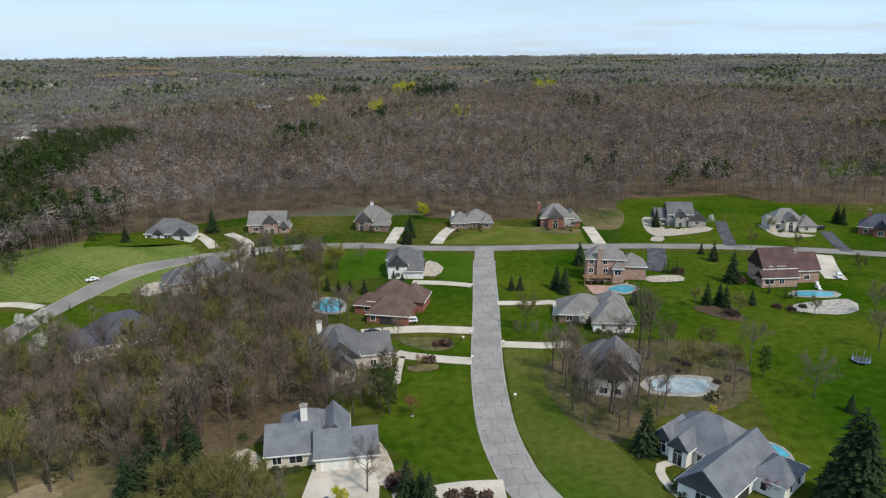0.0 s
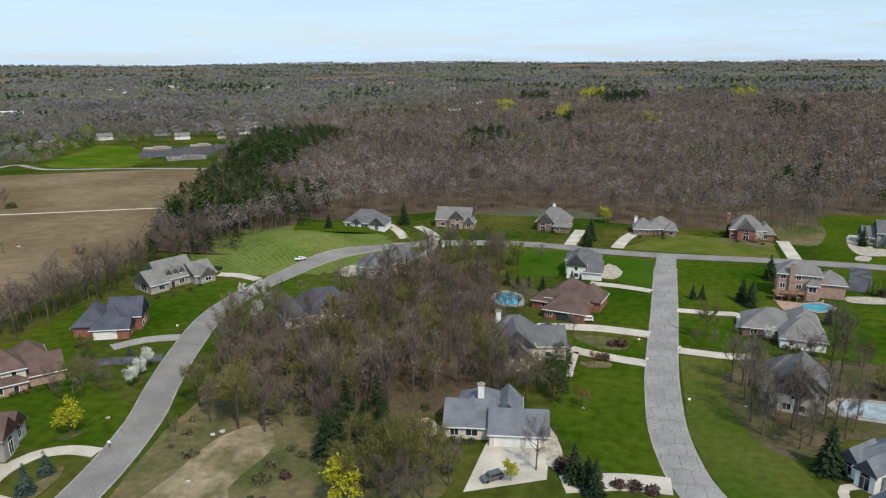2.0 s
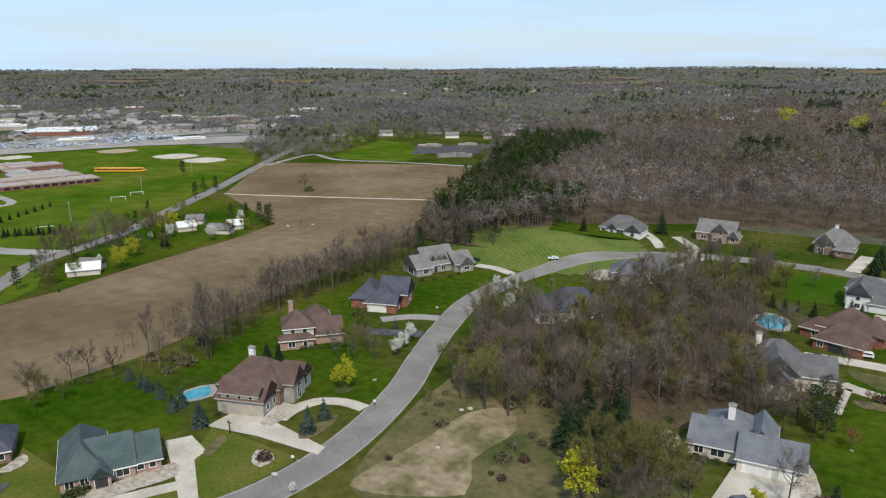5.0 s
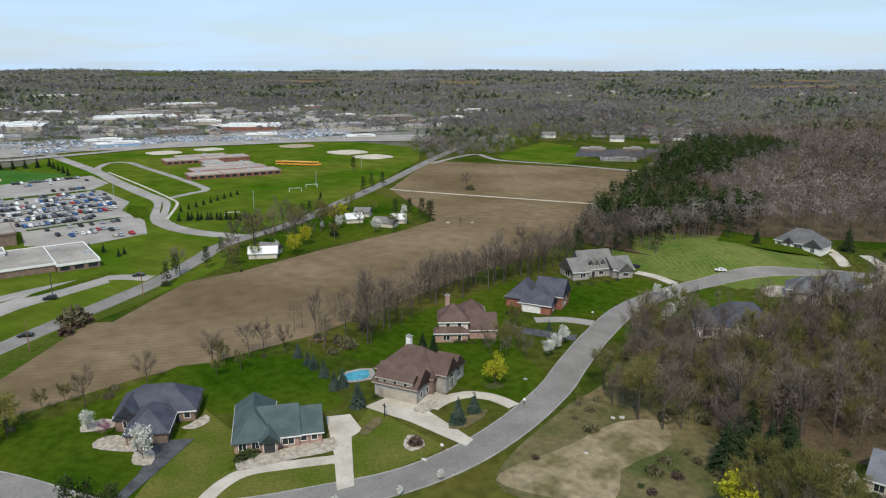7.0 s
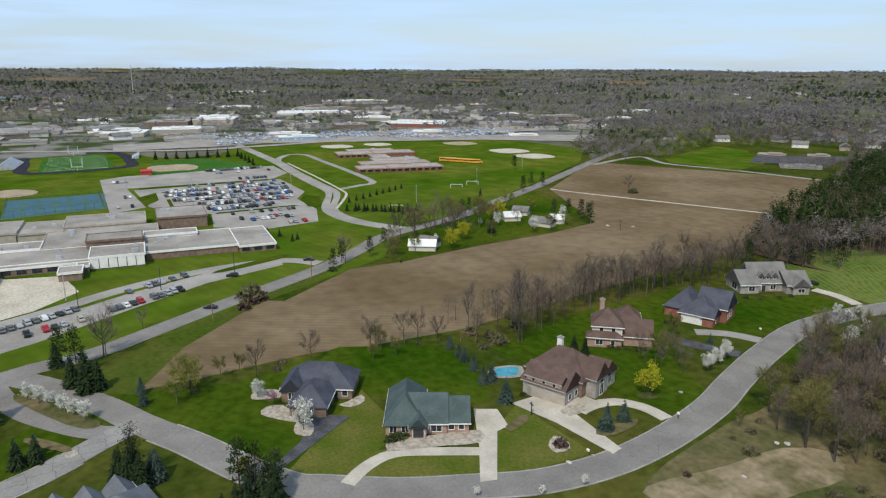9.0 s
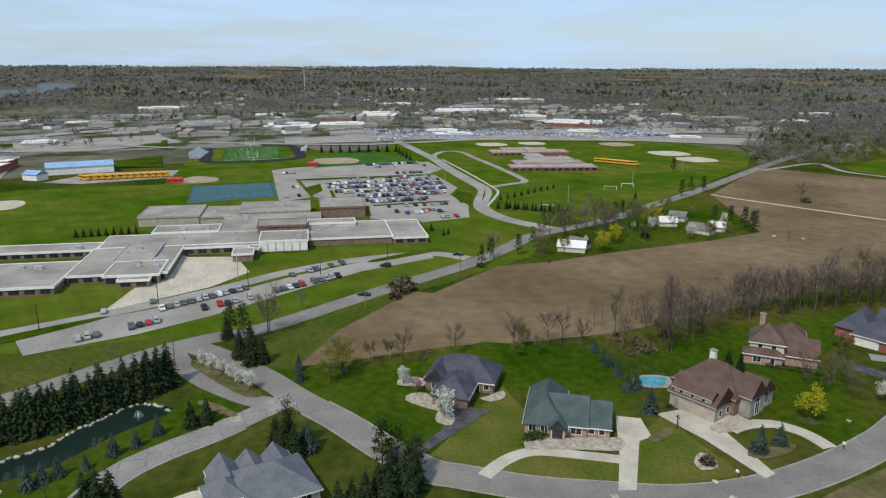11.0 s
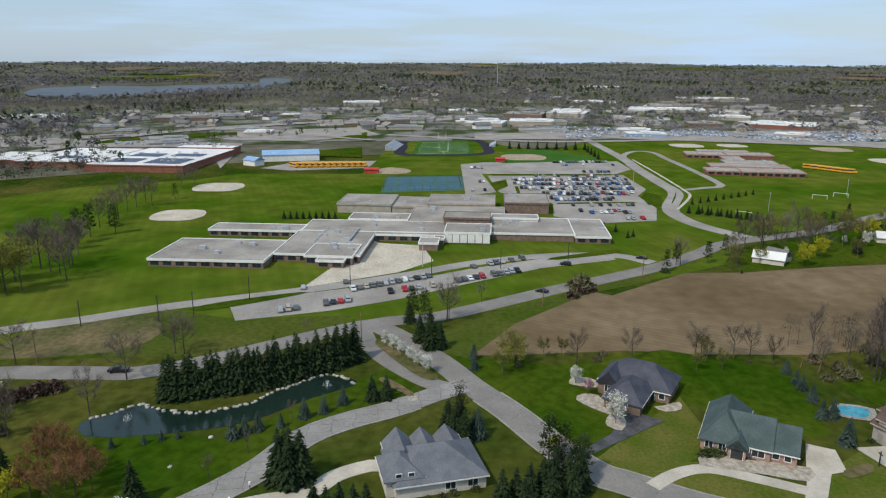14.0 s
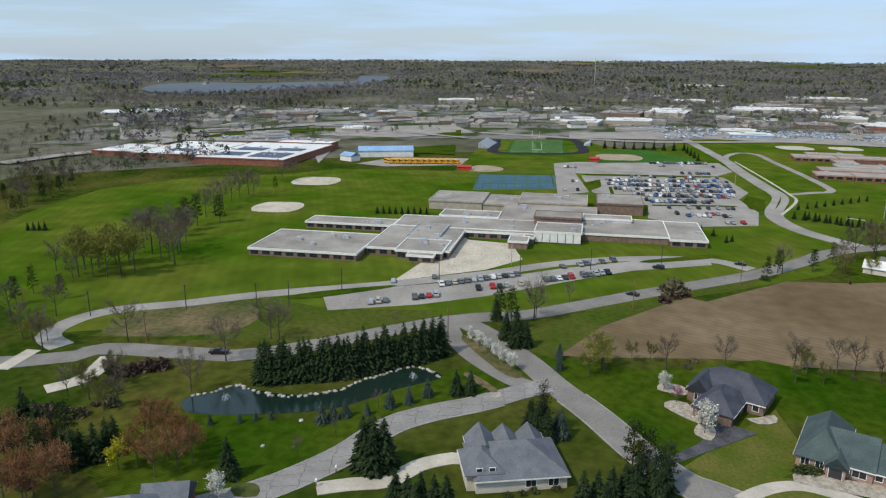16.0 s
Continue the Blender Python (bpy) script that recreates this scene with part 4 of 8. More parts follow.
patch("woodland_floor", [(25.3, 163.3), (47.7, 177.3), (75.2, 174.2), (70.5, 148.8), (60.2, 138.8), (46.1, 136.5), (34, 126), (25.9, 137.5)], THIN, .085, "brown leaf litter under thin trees", "forest floor")
patch("lawn", [(-127.2, -55.1), (-144.6, -41.1), (-162.6, -22.3), (-144.5, -15), (-137.7, -27.4), (-130.2, -38.7), (-117.1, -45.5), (-101, -53.9), (-98, -83.3), (-111.2, -102.3), (-131.2, -89.2)], LAWN, .06, "green lawn round the pond", "lawn", smooth=False)
patch("lawn", [(-163.4, -15.2), (-175.4, -6.2), (-165, 0.5), (-160.7, 23.5), (-124.7, 7.5), (-140.3, -2.5)], LAWN, .062, "green lawn by the entrance road", "lawn", smooth=False)
patch("meadow", [(-168.2, -129.8), (-200.6, -117.3), (-206, -93.3), (-197.5, -72.5), (-198.9, -36), (-179.3, -46.7), (-169.7, -66.7), (-168.6, -107.3)], MEADOW, .06, "rough grass verge", "meadow", smooth=False)
patch("meadow", [(-170.5, -127.9), (-192.1, -122.3), (-202.3, -101.3), (-188.3, -88.9), (-173.1, -96.4)], SCRUB, .07, "dry brown rough grass", "meadow")

# ---- streets ----
ribbon("street", [(16.5, 274.1), (14.6, 242.1), (13.1, 206.9), (11.6, 179.9), (10.7, 161.9), (10.5, 146.9), (10.9, 131.8), (12.7, 119.2), (15.3, 110.1)] + [(24, 92), (36, 70)], 7.4, TARMAC, .14, "pale worn asphalt street with sealed cracks", "road", thick=.1)
ribbon("street", [(230, 238), (190, 253)] + [(145.8, 265.7), (115.3, 271.5), (82.5, 274.1), (48.7, 274.1), (16.4, 272.4)] + [(-10.2, 273.7), (-31.5, 277.9), (-58.2, 275.8), (-84.6, 267.1), (-99.5, 253.3), (-112, 230.8), (-119.3, 202.8), (-119.7, 173.2), (-112.4, 146.5), (-104.2, 124.5)] + [(-97.7, 108.9), (-92.5, 89.5), (-90.5, 72.4), (-92.1, 57.5), (-97.1, 44.7)] + [(-102.6, 32.6), (-110.5, 20.5)] + [(-113.1, 16.7), (-122.1, 10.9), (-136.6, 3.9), (-150.8, -4.1), (-163.2, -10.1), (-175, -17.1), (-184.8, -23.9), (-190.6, -28.8)], 7.4, TARMAC_B, .12, "curving grey asphalt street", "road", thick=.1)
ribbon("street", [(-150.5, -6.1), (-146.1, -12.8), (-138.9, -22.8), (-134.1, -31.8), (-127.4, -39.9), (-114.2, -47.7)] + [(-100, -62), (-88, -85)], 6.6, TARMAC, .13, "curving asphalt side street with sealed cracks", "road", thick=.1)
ribbon("street", [(-147.5, -6.3), (-151.3, -12.7), (-158.4, -19.2), (-167.7, -25.6), (-178.4, -30.4), (-189.4, -33)], 5.5, TARMAC_B, .125, "entrance lane beside the planted island", "road", thick=.1)
ribbon("main_road", [(-128, -240)] + [(-150.4, -137), (-160, -121.7), (-159.9, -98.5), (-162, -78.1)] + [(-190.3, -33.5), (-197.4, -11.1), (-206.9, 5), (-222.7, 29.7), (-236.4, 53.1), (-250.2, 74.8)] + [(-267.9, 95.9), (-285, 116), (-302.8, 159.9), (-331.7, 206), (-370.6, 267.7), (-438.6, 366.2)] + [(-480, 430), (-560, 560), (-640, 700)], 7.6, TARMAC_B, .13, "two-lane grey asphalt main road", "road", step=6, thick=.1)
ribbon("school_drive", [(-254.2, 72.4), (-265, 61.1), (-265.4, 35.9), (-255.7, 5.2), (-238.6, -23.8), (-224, -54), (-208.9, -92.4), (-197, -115.6), (-188.2, -134.7), (-177.8, -141.6), (-167, -141.3), (-160.3, -132.9)], 6.5, LOT, .12, "pale concrete school drive", "road", thick=.1)
ribbon("link_road", [(-291.3, 127.7), (-316.6, 115), (-340.4, 111.8), (-361, 116.1), (-401.5, 133.1), (-439.9, 135.9), (-498.8, 139.4), (-551.6, 144.2), (-677.2, 147.2), (-760, 150), (-900, 160)], 8.6, LOT, .12, "grey link road past the school", "road", step=6, thick=.1)
ribbon("bus_drive", [(-411, 141), (-419.5, 160), (-427, 171), (-476, 175.7), (-550, 178.4), (-590, 180), (-598, 168), (-575, 152), (-548, 144)], 5, LOT, .115, "pale looping drive before the brick school", "road", step=6, thick=.1)
ribbon("footpath", [(-354, 117.6), (-389.9, 137.4), (-410.9, 141.5), (-470, 146), (-545, 150)], 1.6, CONCRETE, .13, "pale concrete footpath beside the link road", "path", step=5)
ribbon("church_road", [(-424.9, 356), (-445.6, 423.3), (-402.7, 411.8), (-351.6, 427.7), (-275.1, 443.2)], 5, LOT, .1, "narrow pale road along the field", "road")
ribbon("highway", [(-463.7, -375.3), (-507.3, -361.6), (-568, -331), (-698.8, -305.1), (-790.4, -236.5), (-905.1, -92.7)], 16, LOT, 1.2, "grey dual highway", "road", step=30)
ribbon("highway", [(-731.6, -49), (-672.2, 82), (-669.1, 146.1), (-685.9, 247.2), (-697.3, 357.3), (-685.8, 454.4)], 12, LOT, .6, "grey main road", "road", step=30)

# ---- driveways ----
def drive(pts, width, material=CONCRETE, label="pale concrete driveway", smooth=True):
    return ribbon("driveway", pts, width, material, .16, label, "driveway", step=2, smooth=smooth, thick=.12)
drive([(-2.7, 279.9), (0.3, 295.7), (4.1, 307.8)], 5)
drive([(-21.6, 280.4), (-20.3, 296.3), (-19.1, 308.5)], 5)
drive([(9.7, 225.7), (1.1, 228.3), (-10.4, 229.8)], 4)
drive([(8.4, 185.7), (-4, 187.2), (-13.5, 186.5), (-22.8, 184.6)], 5)
drive([(7.2, 165.3), (-0.8, 166.8), (-9.5, 169.1), (-12.5, 170.6)], 4.2)
drive([(-10.6, 168.4), (-11, 160.7), (-11.1, 152.9)], 1.6)
drive([(16.7, 208.3), (27.2, 208.1), (35, 207.9), (33.8, 196.7)], 3.6)
drive([(15.2, 176), (26.2, 175), (33.8, 175.7)], 4)
drive([(63.5, 278.1), (64, 293.9), (64.2, 307.1)], 5)
drive([(114.6, 273.2), (120.3, 295.2), (126.6, 316.2)], 5, DARKTAR, "blue-grey asphalt driveway")
drive([(83.8, 270.6), (78.7, 251.2), (73.1, 240.8)], 7, DARKTAR, "blue-grey asphalt driveway")
drive([(155.7, 263.8), (158.6, 277.3), (163.7, 295.9)], 5, DARKTAR, "blue-grey asphalt driveway")
drive([(143.7, 259.4), (137.1, 242.6), (133.1, 229.6)], 7)
drive([(-91.4, 275.3), (-99.2, 288.9), (-107.5, 299.8)], 4.5)
drive([(-78.4, 269.1), (-78.9, 279.3), (-83.7, 288.5), (-92.7, 299.3)], 4.5)
drive([(-72.9, 268.9), (-75.8, 251.3), (-70.1, 234.3)], 4.5)
drive([(-123.9, 206.9), (-132.6, 209.5), (-141, 209.1)], 4)
drive([(-118.9, 152.8), (-126.4, 149.1), (-132.3, 142)], 4.5, LOT, "grey concrete driveway")
drive([(-114.8, 139.5), (-121.1, 136.1), (-129, 132.8)], 4.5, DARKTAR, "dark asphalt driveway")
patch("driveway", [(-120.6, 70.1), (-121.2, 81), (-114.7, 80.8), (-116.2, 87), (-111.6, 88.1), (-109.2, 79.6), (-93.7, 78.2), (-92.9, 75.3), (-108.3, 73.4)], CONCRETE, .17, "wide pale concrete parking apron", "driveway", smooth=False)
drive([(-110, 80.9), (-111, 85.8), (-109.8, 91.5), (-104.6, 95.1), (-98.3, 95.6)], 3.4)
drive([(-108.4, 25.7), (-112.4, 31.4), (-113.9, 38), (-110.2, 46.1), (-106.4, 53)], 3)
patch("driveway", [(-122.4, 61.2), (-119.8, 65.8), (-112.2, 63.7), (-111.4, 60.3), (-96.4, 50.4), (-97.2, 47.2), (-108.3, 53.9)], CONCRETE, .17, "pale concrete driveway", "driveway", smooth=False)
patch("driveway", [(-136.7, 29.8), (-132.4, 36), (-118.3, 15.6), (-120.7, 15.2), (-126.8, 22.7)], DARKTAR, .17, "cracked dark asphalt driveway", "driveway", smooth=False)
patch("driveway", [(-24.6, 118.1), (-12.3, 121.1), (-11.4, 107.5), (-25.4, 100)], CONCRETE, .17, "pale concrete parking apron", "driveway", smooth=False)
drive([(10.7, 110.9), (5.3, 110.6), (0.3, 109.8), (-8.5, 106.8)], 5.5)
drive([(-104.2, -48.8), (-106.2, -43.1), (-108, -36.2), (-113.5, -31.7), (-116.7, -25.6), (-116.4, -22.3)], 4)
drive([(-145.1, -139.2), (-157.4, -138.8)], 4)
drive([(-136.1, -121.4), (-142.7, -115.9), (-155.4, -116.7)], 5)
drive([(41.2, 108.2), (39.8, 113.3), (40.6, 117.9), (45.5, 119.7)], 1.8)

# ---- houses ----
F_, B_, L_, R_ = "f", "b", "l", "r"
house("house", "low house with slate-grey shingle roofs and white chimney", *[(-33.3, 117.6), (-13.1, 120.7)], CREAM, R_SLATE,
      [(0, 0, 10, 11, 3.0, "gable", 3.2, "x"), (9.2, -2.5, 11.5, 10, 3.0, "gable", 2.9, "x"), (2.5, 6, 10, 9, 3.2, "hip", 3.2, "x"), (10, 4.5, 5.5, 9, 3.2, "gable", 2.8, "y")],
      [(0, F_, .2, .9, 1.6, 1.4, "win"), (0, F_, .55, .9, 2.4, 1.4, "win"), (1, F_, .3, 0, 4.8, 2.2, "garage"), (1, F_, .75, 0, 2.6, 2.2, "garage"), (0, L_, .5, .9, 1.6, 1.4, "win")], [(7, 8, 8.4)])
house("house", "white house with steep dark grey gables and arched windows", (41.8, 123.8), (48.6, 116.5), WHITE, R_SLATE,
      [(0, 0, 15, 12, 3.4, "hip", 4.8, "x"), (10.2, -11, 8.6, 20, 3.2, "gable", 3.6, "y"), (18, 0, 6, 9, 3.2, "hip", 2.6, "x"), (-.6, -1, 3.6, 7, 3.6, "gable", 2.0, "y"), (3.6, -2.6, 3.6, 8, 4.0, "gable", 2.0, "y")],
      [(1, F_, .5, .6, 1.9, 1.7, "arch"), (1, R_, .14, 0, 2.5, 2.2, "open"), (1, R_, .34, 0, 4.4, 2.2, "open"), (2, F_, .4, .8, 1.0, 1.5, "win"), (2, R_, .3, .8, 1.0, 1.5, "win"), (2, R_, .7, .8, 1.0, 1.5, "win"), (3, F_, .5, .6, 1.7, 1.7, "arch"), (4, F_, .5, .1, 1.8, 2.4, "arch"), (0, F_, .6, .8, 2.0, 1.5, "win")])
house("house", "white-sided house with a broad weathered grey hip roof", *[(41.5, 184.3), (52.2, 183.2)], WHITE, R_PALE,
      [(0, 0, 11, 10, 3.2, "hip", 4.2, "x"), (-9, 6, 14, 12, 3.0, "hip", 4.0, "x"), (2, 6, 8, 12, 4.4, "hip", 3.2, "y")],
      [(0, F_, .25, 1.0, 1.0, 1.2, "win"), (0, F_, .65, 1.0, 1.2, 1.2, "win"), (0, R_, .5, 1.0, 1.4, 1.2, "win"), (1, F_, .2, .9, 1.6, 1.4, "win")], wall_of={1: BROWN})
house("house", "two-storey timbered house with grey gables behind bare trees", *[(33.1, 149.3), (44.6, 146.4)], CREAM, R_GREY,
      [(0, 0, 11, 10, 5.4, "gable", 4.4, "y"), (1.5, -2.5, 7, 4, 5.0, "gable", 3.6, "y"), (-2, 6, 12, 9, 4.4, "hip", 4.0, "x")],
      [(1, F_, .5, 3.4, 1.4, 1.3, "win"), (1, F_, .3, .8, 1.6, 1.4, "win"), (1, F_, .75, .8, 1.2, 1.4, "win"), (0, R_, .4, 1, 1.2, 1.4, "win"), (0, F_, .93, 3.2, 1, 1.2, "win")])
house("house", "pale two-storey house with stacked grey gable roofs", *[(-28.4, 153.2), (-13, 157.5)], CREAM, R_GREY,
      [(0, 2, 9, 9, 5.2, "gable", 4.2, "y"), (1, -1.5, 6.5, 6, 4.2, "gable", 3.2, "y"), (6, 5, 11.5, 9, 4.2, "gable", 3.6, "x"), (-1, 8, 12, 9, 5.4, "hip", 4.2, "x")],
      [(1, F_, .5, 2.4, 1.6, 1.6, "win"), (0, F_, .8, 2.8, 1.2, 1.4, "win"), (2, F_, .6, 1.0, 1.4, 1.4, "win"), (2, R_, .5, 0, 4.8, 2.2, "garage")], [(1, 14, 10.2)])
house("house", "red-brick house with broad brown hipped roofs and open garage", *[(-22, 192.3), (-10.1, 189.9)], BRICK, R_BROWN,
      [(0, 0, 12, 9, 3.2, "hip", 4.0, "x"), (-2, 8, 13, 12, 4.2, "hip", 4.8, "x"), (-6, 7, 8, 7, 3.0, "hip", 2.6, "x"), (6, 11, 8, 10, 3.6, "hip", 3.6, "y")],
      [(0, F_, .52, 0, 4.9, 2.3, "open"), (0, F_, .15, .9, 1.4, 1.4, "win"), (2, F_, .5, .9, 1.6, 1.4, "win"), (0, R_, .5, .9, 1.2, 1.4, "win"), (1, L_, .3, .9, 1.4, 1.4, "win")])
house("house", "white two-storey house with grey gable over the garage", *[(-18.9, 233.7), (-7.7, 233.5)], WHITE, R_GREY,
      [(0, 0, 6.5, 10, 5.2, "gable", 3.4, "y"), (6, 0, 6, 9, 3.0, "gable", 3.0, "x"), (-1, 6, 12, 9, 5.4, "hip", 3.2, "x")],
      [(1, F_, .5, 0, 4.4, 2.2, "garage"), (0, F_, .5, 3.2, 1.0, 1.2, "win"), (0, F_, .5, .8, 1.4, 1.4, "win")])
house("house", "tall pink-brick house with a wide chimney and bay", *[(48.4, 229.7), (61.9, 228.1)], PINK, R_PALE,
      [(0, 0, 12.5, 9, 8.2, "hip", 3.4, "x"), (8.5, -1.6, 3.2, 3, 5.6, "hip", 1.6, "x"), (11, 3, 9, 9, 5.0, "hip", 3.2, "x")],
      [(0, F_, .12, 6.2, 1.3, 1.3, "win"), (0, F_, .48, 6.2, 1.3, 1.3, "win"), (0, F_, .83, 6.2, 1.3, 1.3, "win"), (0, F_, .12, 3.2, 1.4, 1.5, "win"), (0, F_, .5, 3.2, 1.4, 1.5, "win"), (1, F_, .5, 3.0, 2.0, 1.6, "win"),
       (0, F_, .15, .5, 2.0, 1.8, "win"), (0, F_, .55, .5, 2.0, 1.8, "win")], [(4, -.3, 11.4)])
house("house", "large two-storey house under a steep maroon roof", *[(104.2, 222.4), (125.3, 223.7)], PINK, R_MAROON,
      [(1.5, 2, 11, 10, 6.0, "gable", 5.2, "x"), (11, 3, 10.5, 9.5, 4.6, "gable", 4.6, "x"), (0, -1, 12, 4, 3.6, "gable", 1.6, "x")],
      [(2, F_, .2, 1.2, 3.0, 1.6, "win"), (2, F_, .55, 1.2, 1.6, 1.6, "win"), (0, F_, .25, 5.3, 1.2, 1.0, "win"), (0, F_, .55, 5.3, 2.6, 1.0, "win"), (1, F_, .6, 1.2, 1.8, 1.4, "win"), (0, L_, .5, 4, 1.4, 1.4, "win"), (0, L_, .5, 1, 1.4, 1.4, "win")], [(15, 8, 10)])
house("house", "white house under a broad grey hip roof", *[(-123.2, 286.8), (-104.2, 286.3)], WHITE, R_GREY,
      [(-1, 1, 18, 12, 3.2, "hip", 4.8, "x"), (12, -1.5, 7, 8, 3.2, "gable", 3.0, "y"), (3.2, 0, 4, 3, 3.2, "gable", 2.0, "y")],
      [(1, F_, .5, .7, 1.6, 1.4, "arch"), (2, F_, .5, .6, 1.4, 1.4, "arch"), (0, F_, .1, .9, 1.6, 1.3, "win"), (0, F_, .48, 0, 1.8, 2.3, "door"), (0, F_, .58, .8, 1.6, 1.5, "win")])
house("house", "pink-brick house with pale grey roof and arched entry", *[(-84.3, 300.1), (-67.3, 300.6)], PINK, R_PALE,
      [(0, 0, 16, 10, 4.0, "gable", 4.6, "x"), (7, -2, 6, 7, 5.4, "gable", 3.0, "y"), (13.5, -1, 4, 7, 3.0, "gable", 2.6, "y")],
      [(1, F_, .6, 3.6, 1.3, 1.2, "arch"), (1, F_, .6, 0, 1.6, 2.4, "door"), (1, F_, .2, .9, 1.3, 1.5, "win"), (2, F_, .5, .9, 1.5, 1.6, "arch"), (0, F_, .2, .9, 2, 1.5, "win")])
house("house", "brick house with steep grey roof and arched porch", *[(-38.7, 303.9), (-23.2, 303.4)], BROWN, R_PALE,
      [(0, 1, 15, 11, 4.4, "hip", 5.2, "x"), (1, -1, 6.5, 6, 5.0, "gable", 3.6, "y"), (8, -2.5, 7, 8, 3.2, "hip", 4.0, "y")],
      [(1, F_, .35, 0, 1.8, 2.6, "arch"), (1, F_, .75, 3.2, 1.3, 1.3, "win"), (2, F_, .3, .9, 1.3, 1.4, "win")], [(7, 7, 11.2)])
house("house", "low brick house with a wide pale grey hip roof", *[(3.8, 304.7), (22, 305.2)], BROWN, R_PALE,
      [(0, 0, 8, 12, 3.0, "hip", 3.6, "x"), (5, 1.5, 13, 12, 3.0, "hip", 4.2, "x"), (13, -.5, 5, 6, 3.0, "hip", 2.4, "y")],
      [(0, F_, .3, .9, 1.5, 1.3, "win"), (0, F_, .7, .9, 1.5, 1.3, "win"), (1, F_, .4, 0, 1.2, 2.1, "door"), (2, F_, .5, .8, 1.5, 1.5, "win")], [(1, 8, 6.6)])
house("house", "red-brick house with steep grey roof and arched entry", *[(43.2, 305.6), (60.8, 305.1)], BRICK, R_PALE,
      [(0, 1, 14, 11, 4.6, "hip", 5.0, "x"), (3, -1, 6.5, 6, 5.2, "gable", 3.6, "y"), (11, 1, 6.5, 12, 3.2, "hip", 3.6, "y")],
      [(1, F_, .5, 0, 2.0, 2.6, "arch"), (1, F_, .5, 3.9, 1.6, 1.2, "win"), (0, F_, .1, .9, 1.4, 1.5, "win"), (2, F_, .5, .9, 1.5, 1.5, "win")], [(-.4, 6, 10)])
house("house", "grey two-storey house with gabled roofs and porch", *[(95.6, 307.2), (115.1, 305.6)], GREYB, R_GREY,
      [(4, 1, 11, 10, 5.6, "gable", 4.2, "x"), (-1, 2, 7, 9, 3.4, "gable", 3.6, "x"), (13, 0, 7.5, 9, 3.2, "gable", 3.2, "y"), (7, -1, 4.5, 5, 5.2, "gable", 2.4, "y")],
      [(0, F_, .15, 3.6, 1.3, 1.2, "win"), (3, F_, .5, 3.6, 1.3, 1.2, "win"), (0, F_, .85, 3.6, 1.3, 1.2, "win"), (3, F_, .5, 0, 1.4, 2.2, "door"), (2, F_, .5, .9, 1.8, 1.4, "win"), (1, F_, .5, .9, 1.8, 1.4, "win")])
house("house", "cream house with grey hip roofs and tall arched entry", *[(141.2, 297.6), (158.5, 296.1)], CREAM, R_PALE,
      [(0, 1, 15, 11, 3.6, "hip", 5.0, "x"), (5.5, -1, 4.5, 5, 5.2, "gable", 2.4, "y"), (11, -2, 7, 9, 3.2, "hip", 3.4, "y")],
      [(1, F_, .5, .4, 1.8, 2.6, "arch"), (0, F_, .2, .9, 1.5, 1.4, "win"), (2, F_, .4, .9, 1.5, 1.4, "win")])
house("house", "brick house with a dark blue roof and white bay", *[(175.1, 291.6), (183.7, 285.7)], BRICK, R_DARK,
      [(0, 0, 15, 11, 3.6, "hip", 4.8, "x"), (6, -2, 5, 6, 4.0, "gable", 3.0, "y")], [(1, F_, .5, .6, 1.8, 2.0, "arch"), (0, F_, .2, .9, 1.5, 1.4, "win")], [(3, 6, 9.6)])
house("house", "grey-roofed house with a tall window wall and patio", *[(-86.9, 216.7), (-66.6, 225.8)], TAN, R_GREY,
      [(0, 0, 9, 10, 4.0, "hip", 4.2, "y"), (7, 3, 13, 11, 4.6, "hip", 5.0, "x"), (-2, 5, 10, 9, 3.4, "hip", 3.4, "x")],
      [(1, F_, .35, .8, 1.3, 2.6, "win"), (1, F_, .5, .8, 1.3, 2.6, "win"), (1, F_, .65, .8, 1.3, 2.6, "win"), (0, F_, .5, .9, 1.8, 1.6, "win"), (1, R_, .5, .9, 1.6, 1.6, "win")])
house("house", "white house with dark blue-grey roof among bare trees", *[(-92.5, 165.1), (-73.1, 179.8)], WHITE, R_DARK,
      [(0, 0, 10, 9, 3.6, "gable", 3.4, "x"), (5, 4, 17, 11, 3.6, "hip", 4.6, "x")], [(0, F_, .3, .8, 2.4, 1.6, "win"), (0, F_, .7, .8, 2.4, 1.6, "win"), (1, F_, .7, .8, 2.0, 1.6, "win")])
house("house", "grey shingled house with three dormers and a porch", *[(-149.3, 183), (-139.5, 203.4)], GREYB, R_PALE,
      [(0, 1, 6.5, 11, 3.2, "gable", 3.6, "x"), (4.5, 3, 13, 11, 3.4, "gable", 5.4, "x"), (15.5, 0, 8, 10, 3.2, "gable", 3.4, "x"), (17, -1.5, 5.5, 4, 3.2, "gable", 2.4, "y"),
       (7.2, 3.6, 1.5, 4, 5.6, "gable", .9, "y", 4.2), (9.6, 3.6, 1.5, 4, 5.6, "gable", .9, "y", 4.2), (12, 3.6, 1.5, 4, 5.6, "gable", .9, "y", 4.2)],
      [(4, F_, .5, 4.4, .8, .9, "win"), (5, F_, .5, 4.4, .8, .9, "win"), (6, F_, .5, 4.4, .8, .9, "win"), (0, F_, .6, .9, 2, 1.5, "win"), (1, F_, .35, 0, 1.4, 2.2, "door"), (1, F_, .6, .8, 1.8, 1.5, "win"), (3, F_, .5, .9, 2.2, 1.2, "win"), (0, L_, .4, .6, 3.5, 2.2, "win")])
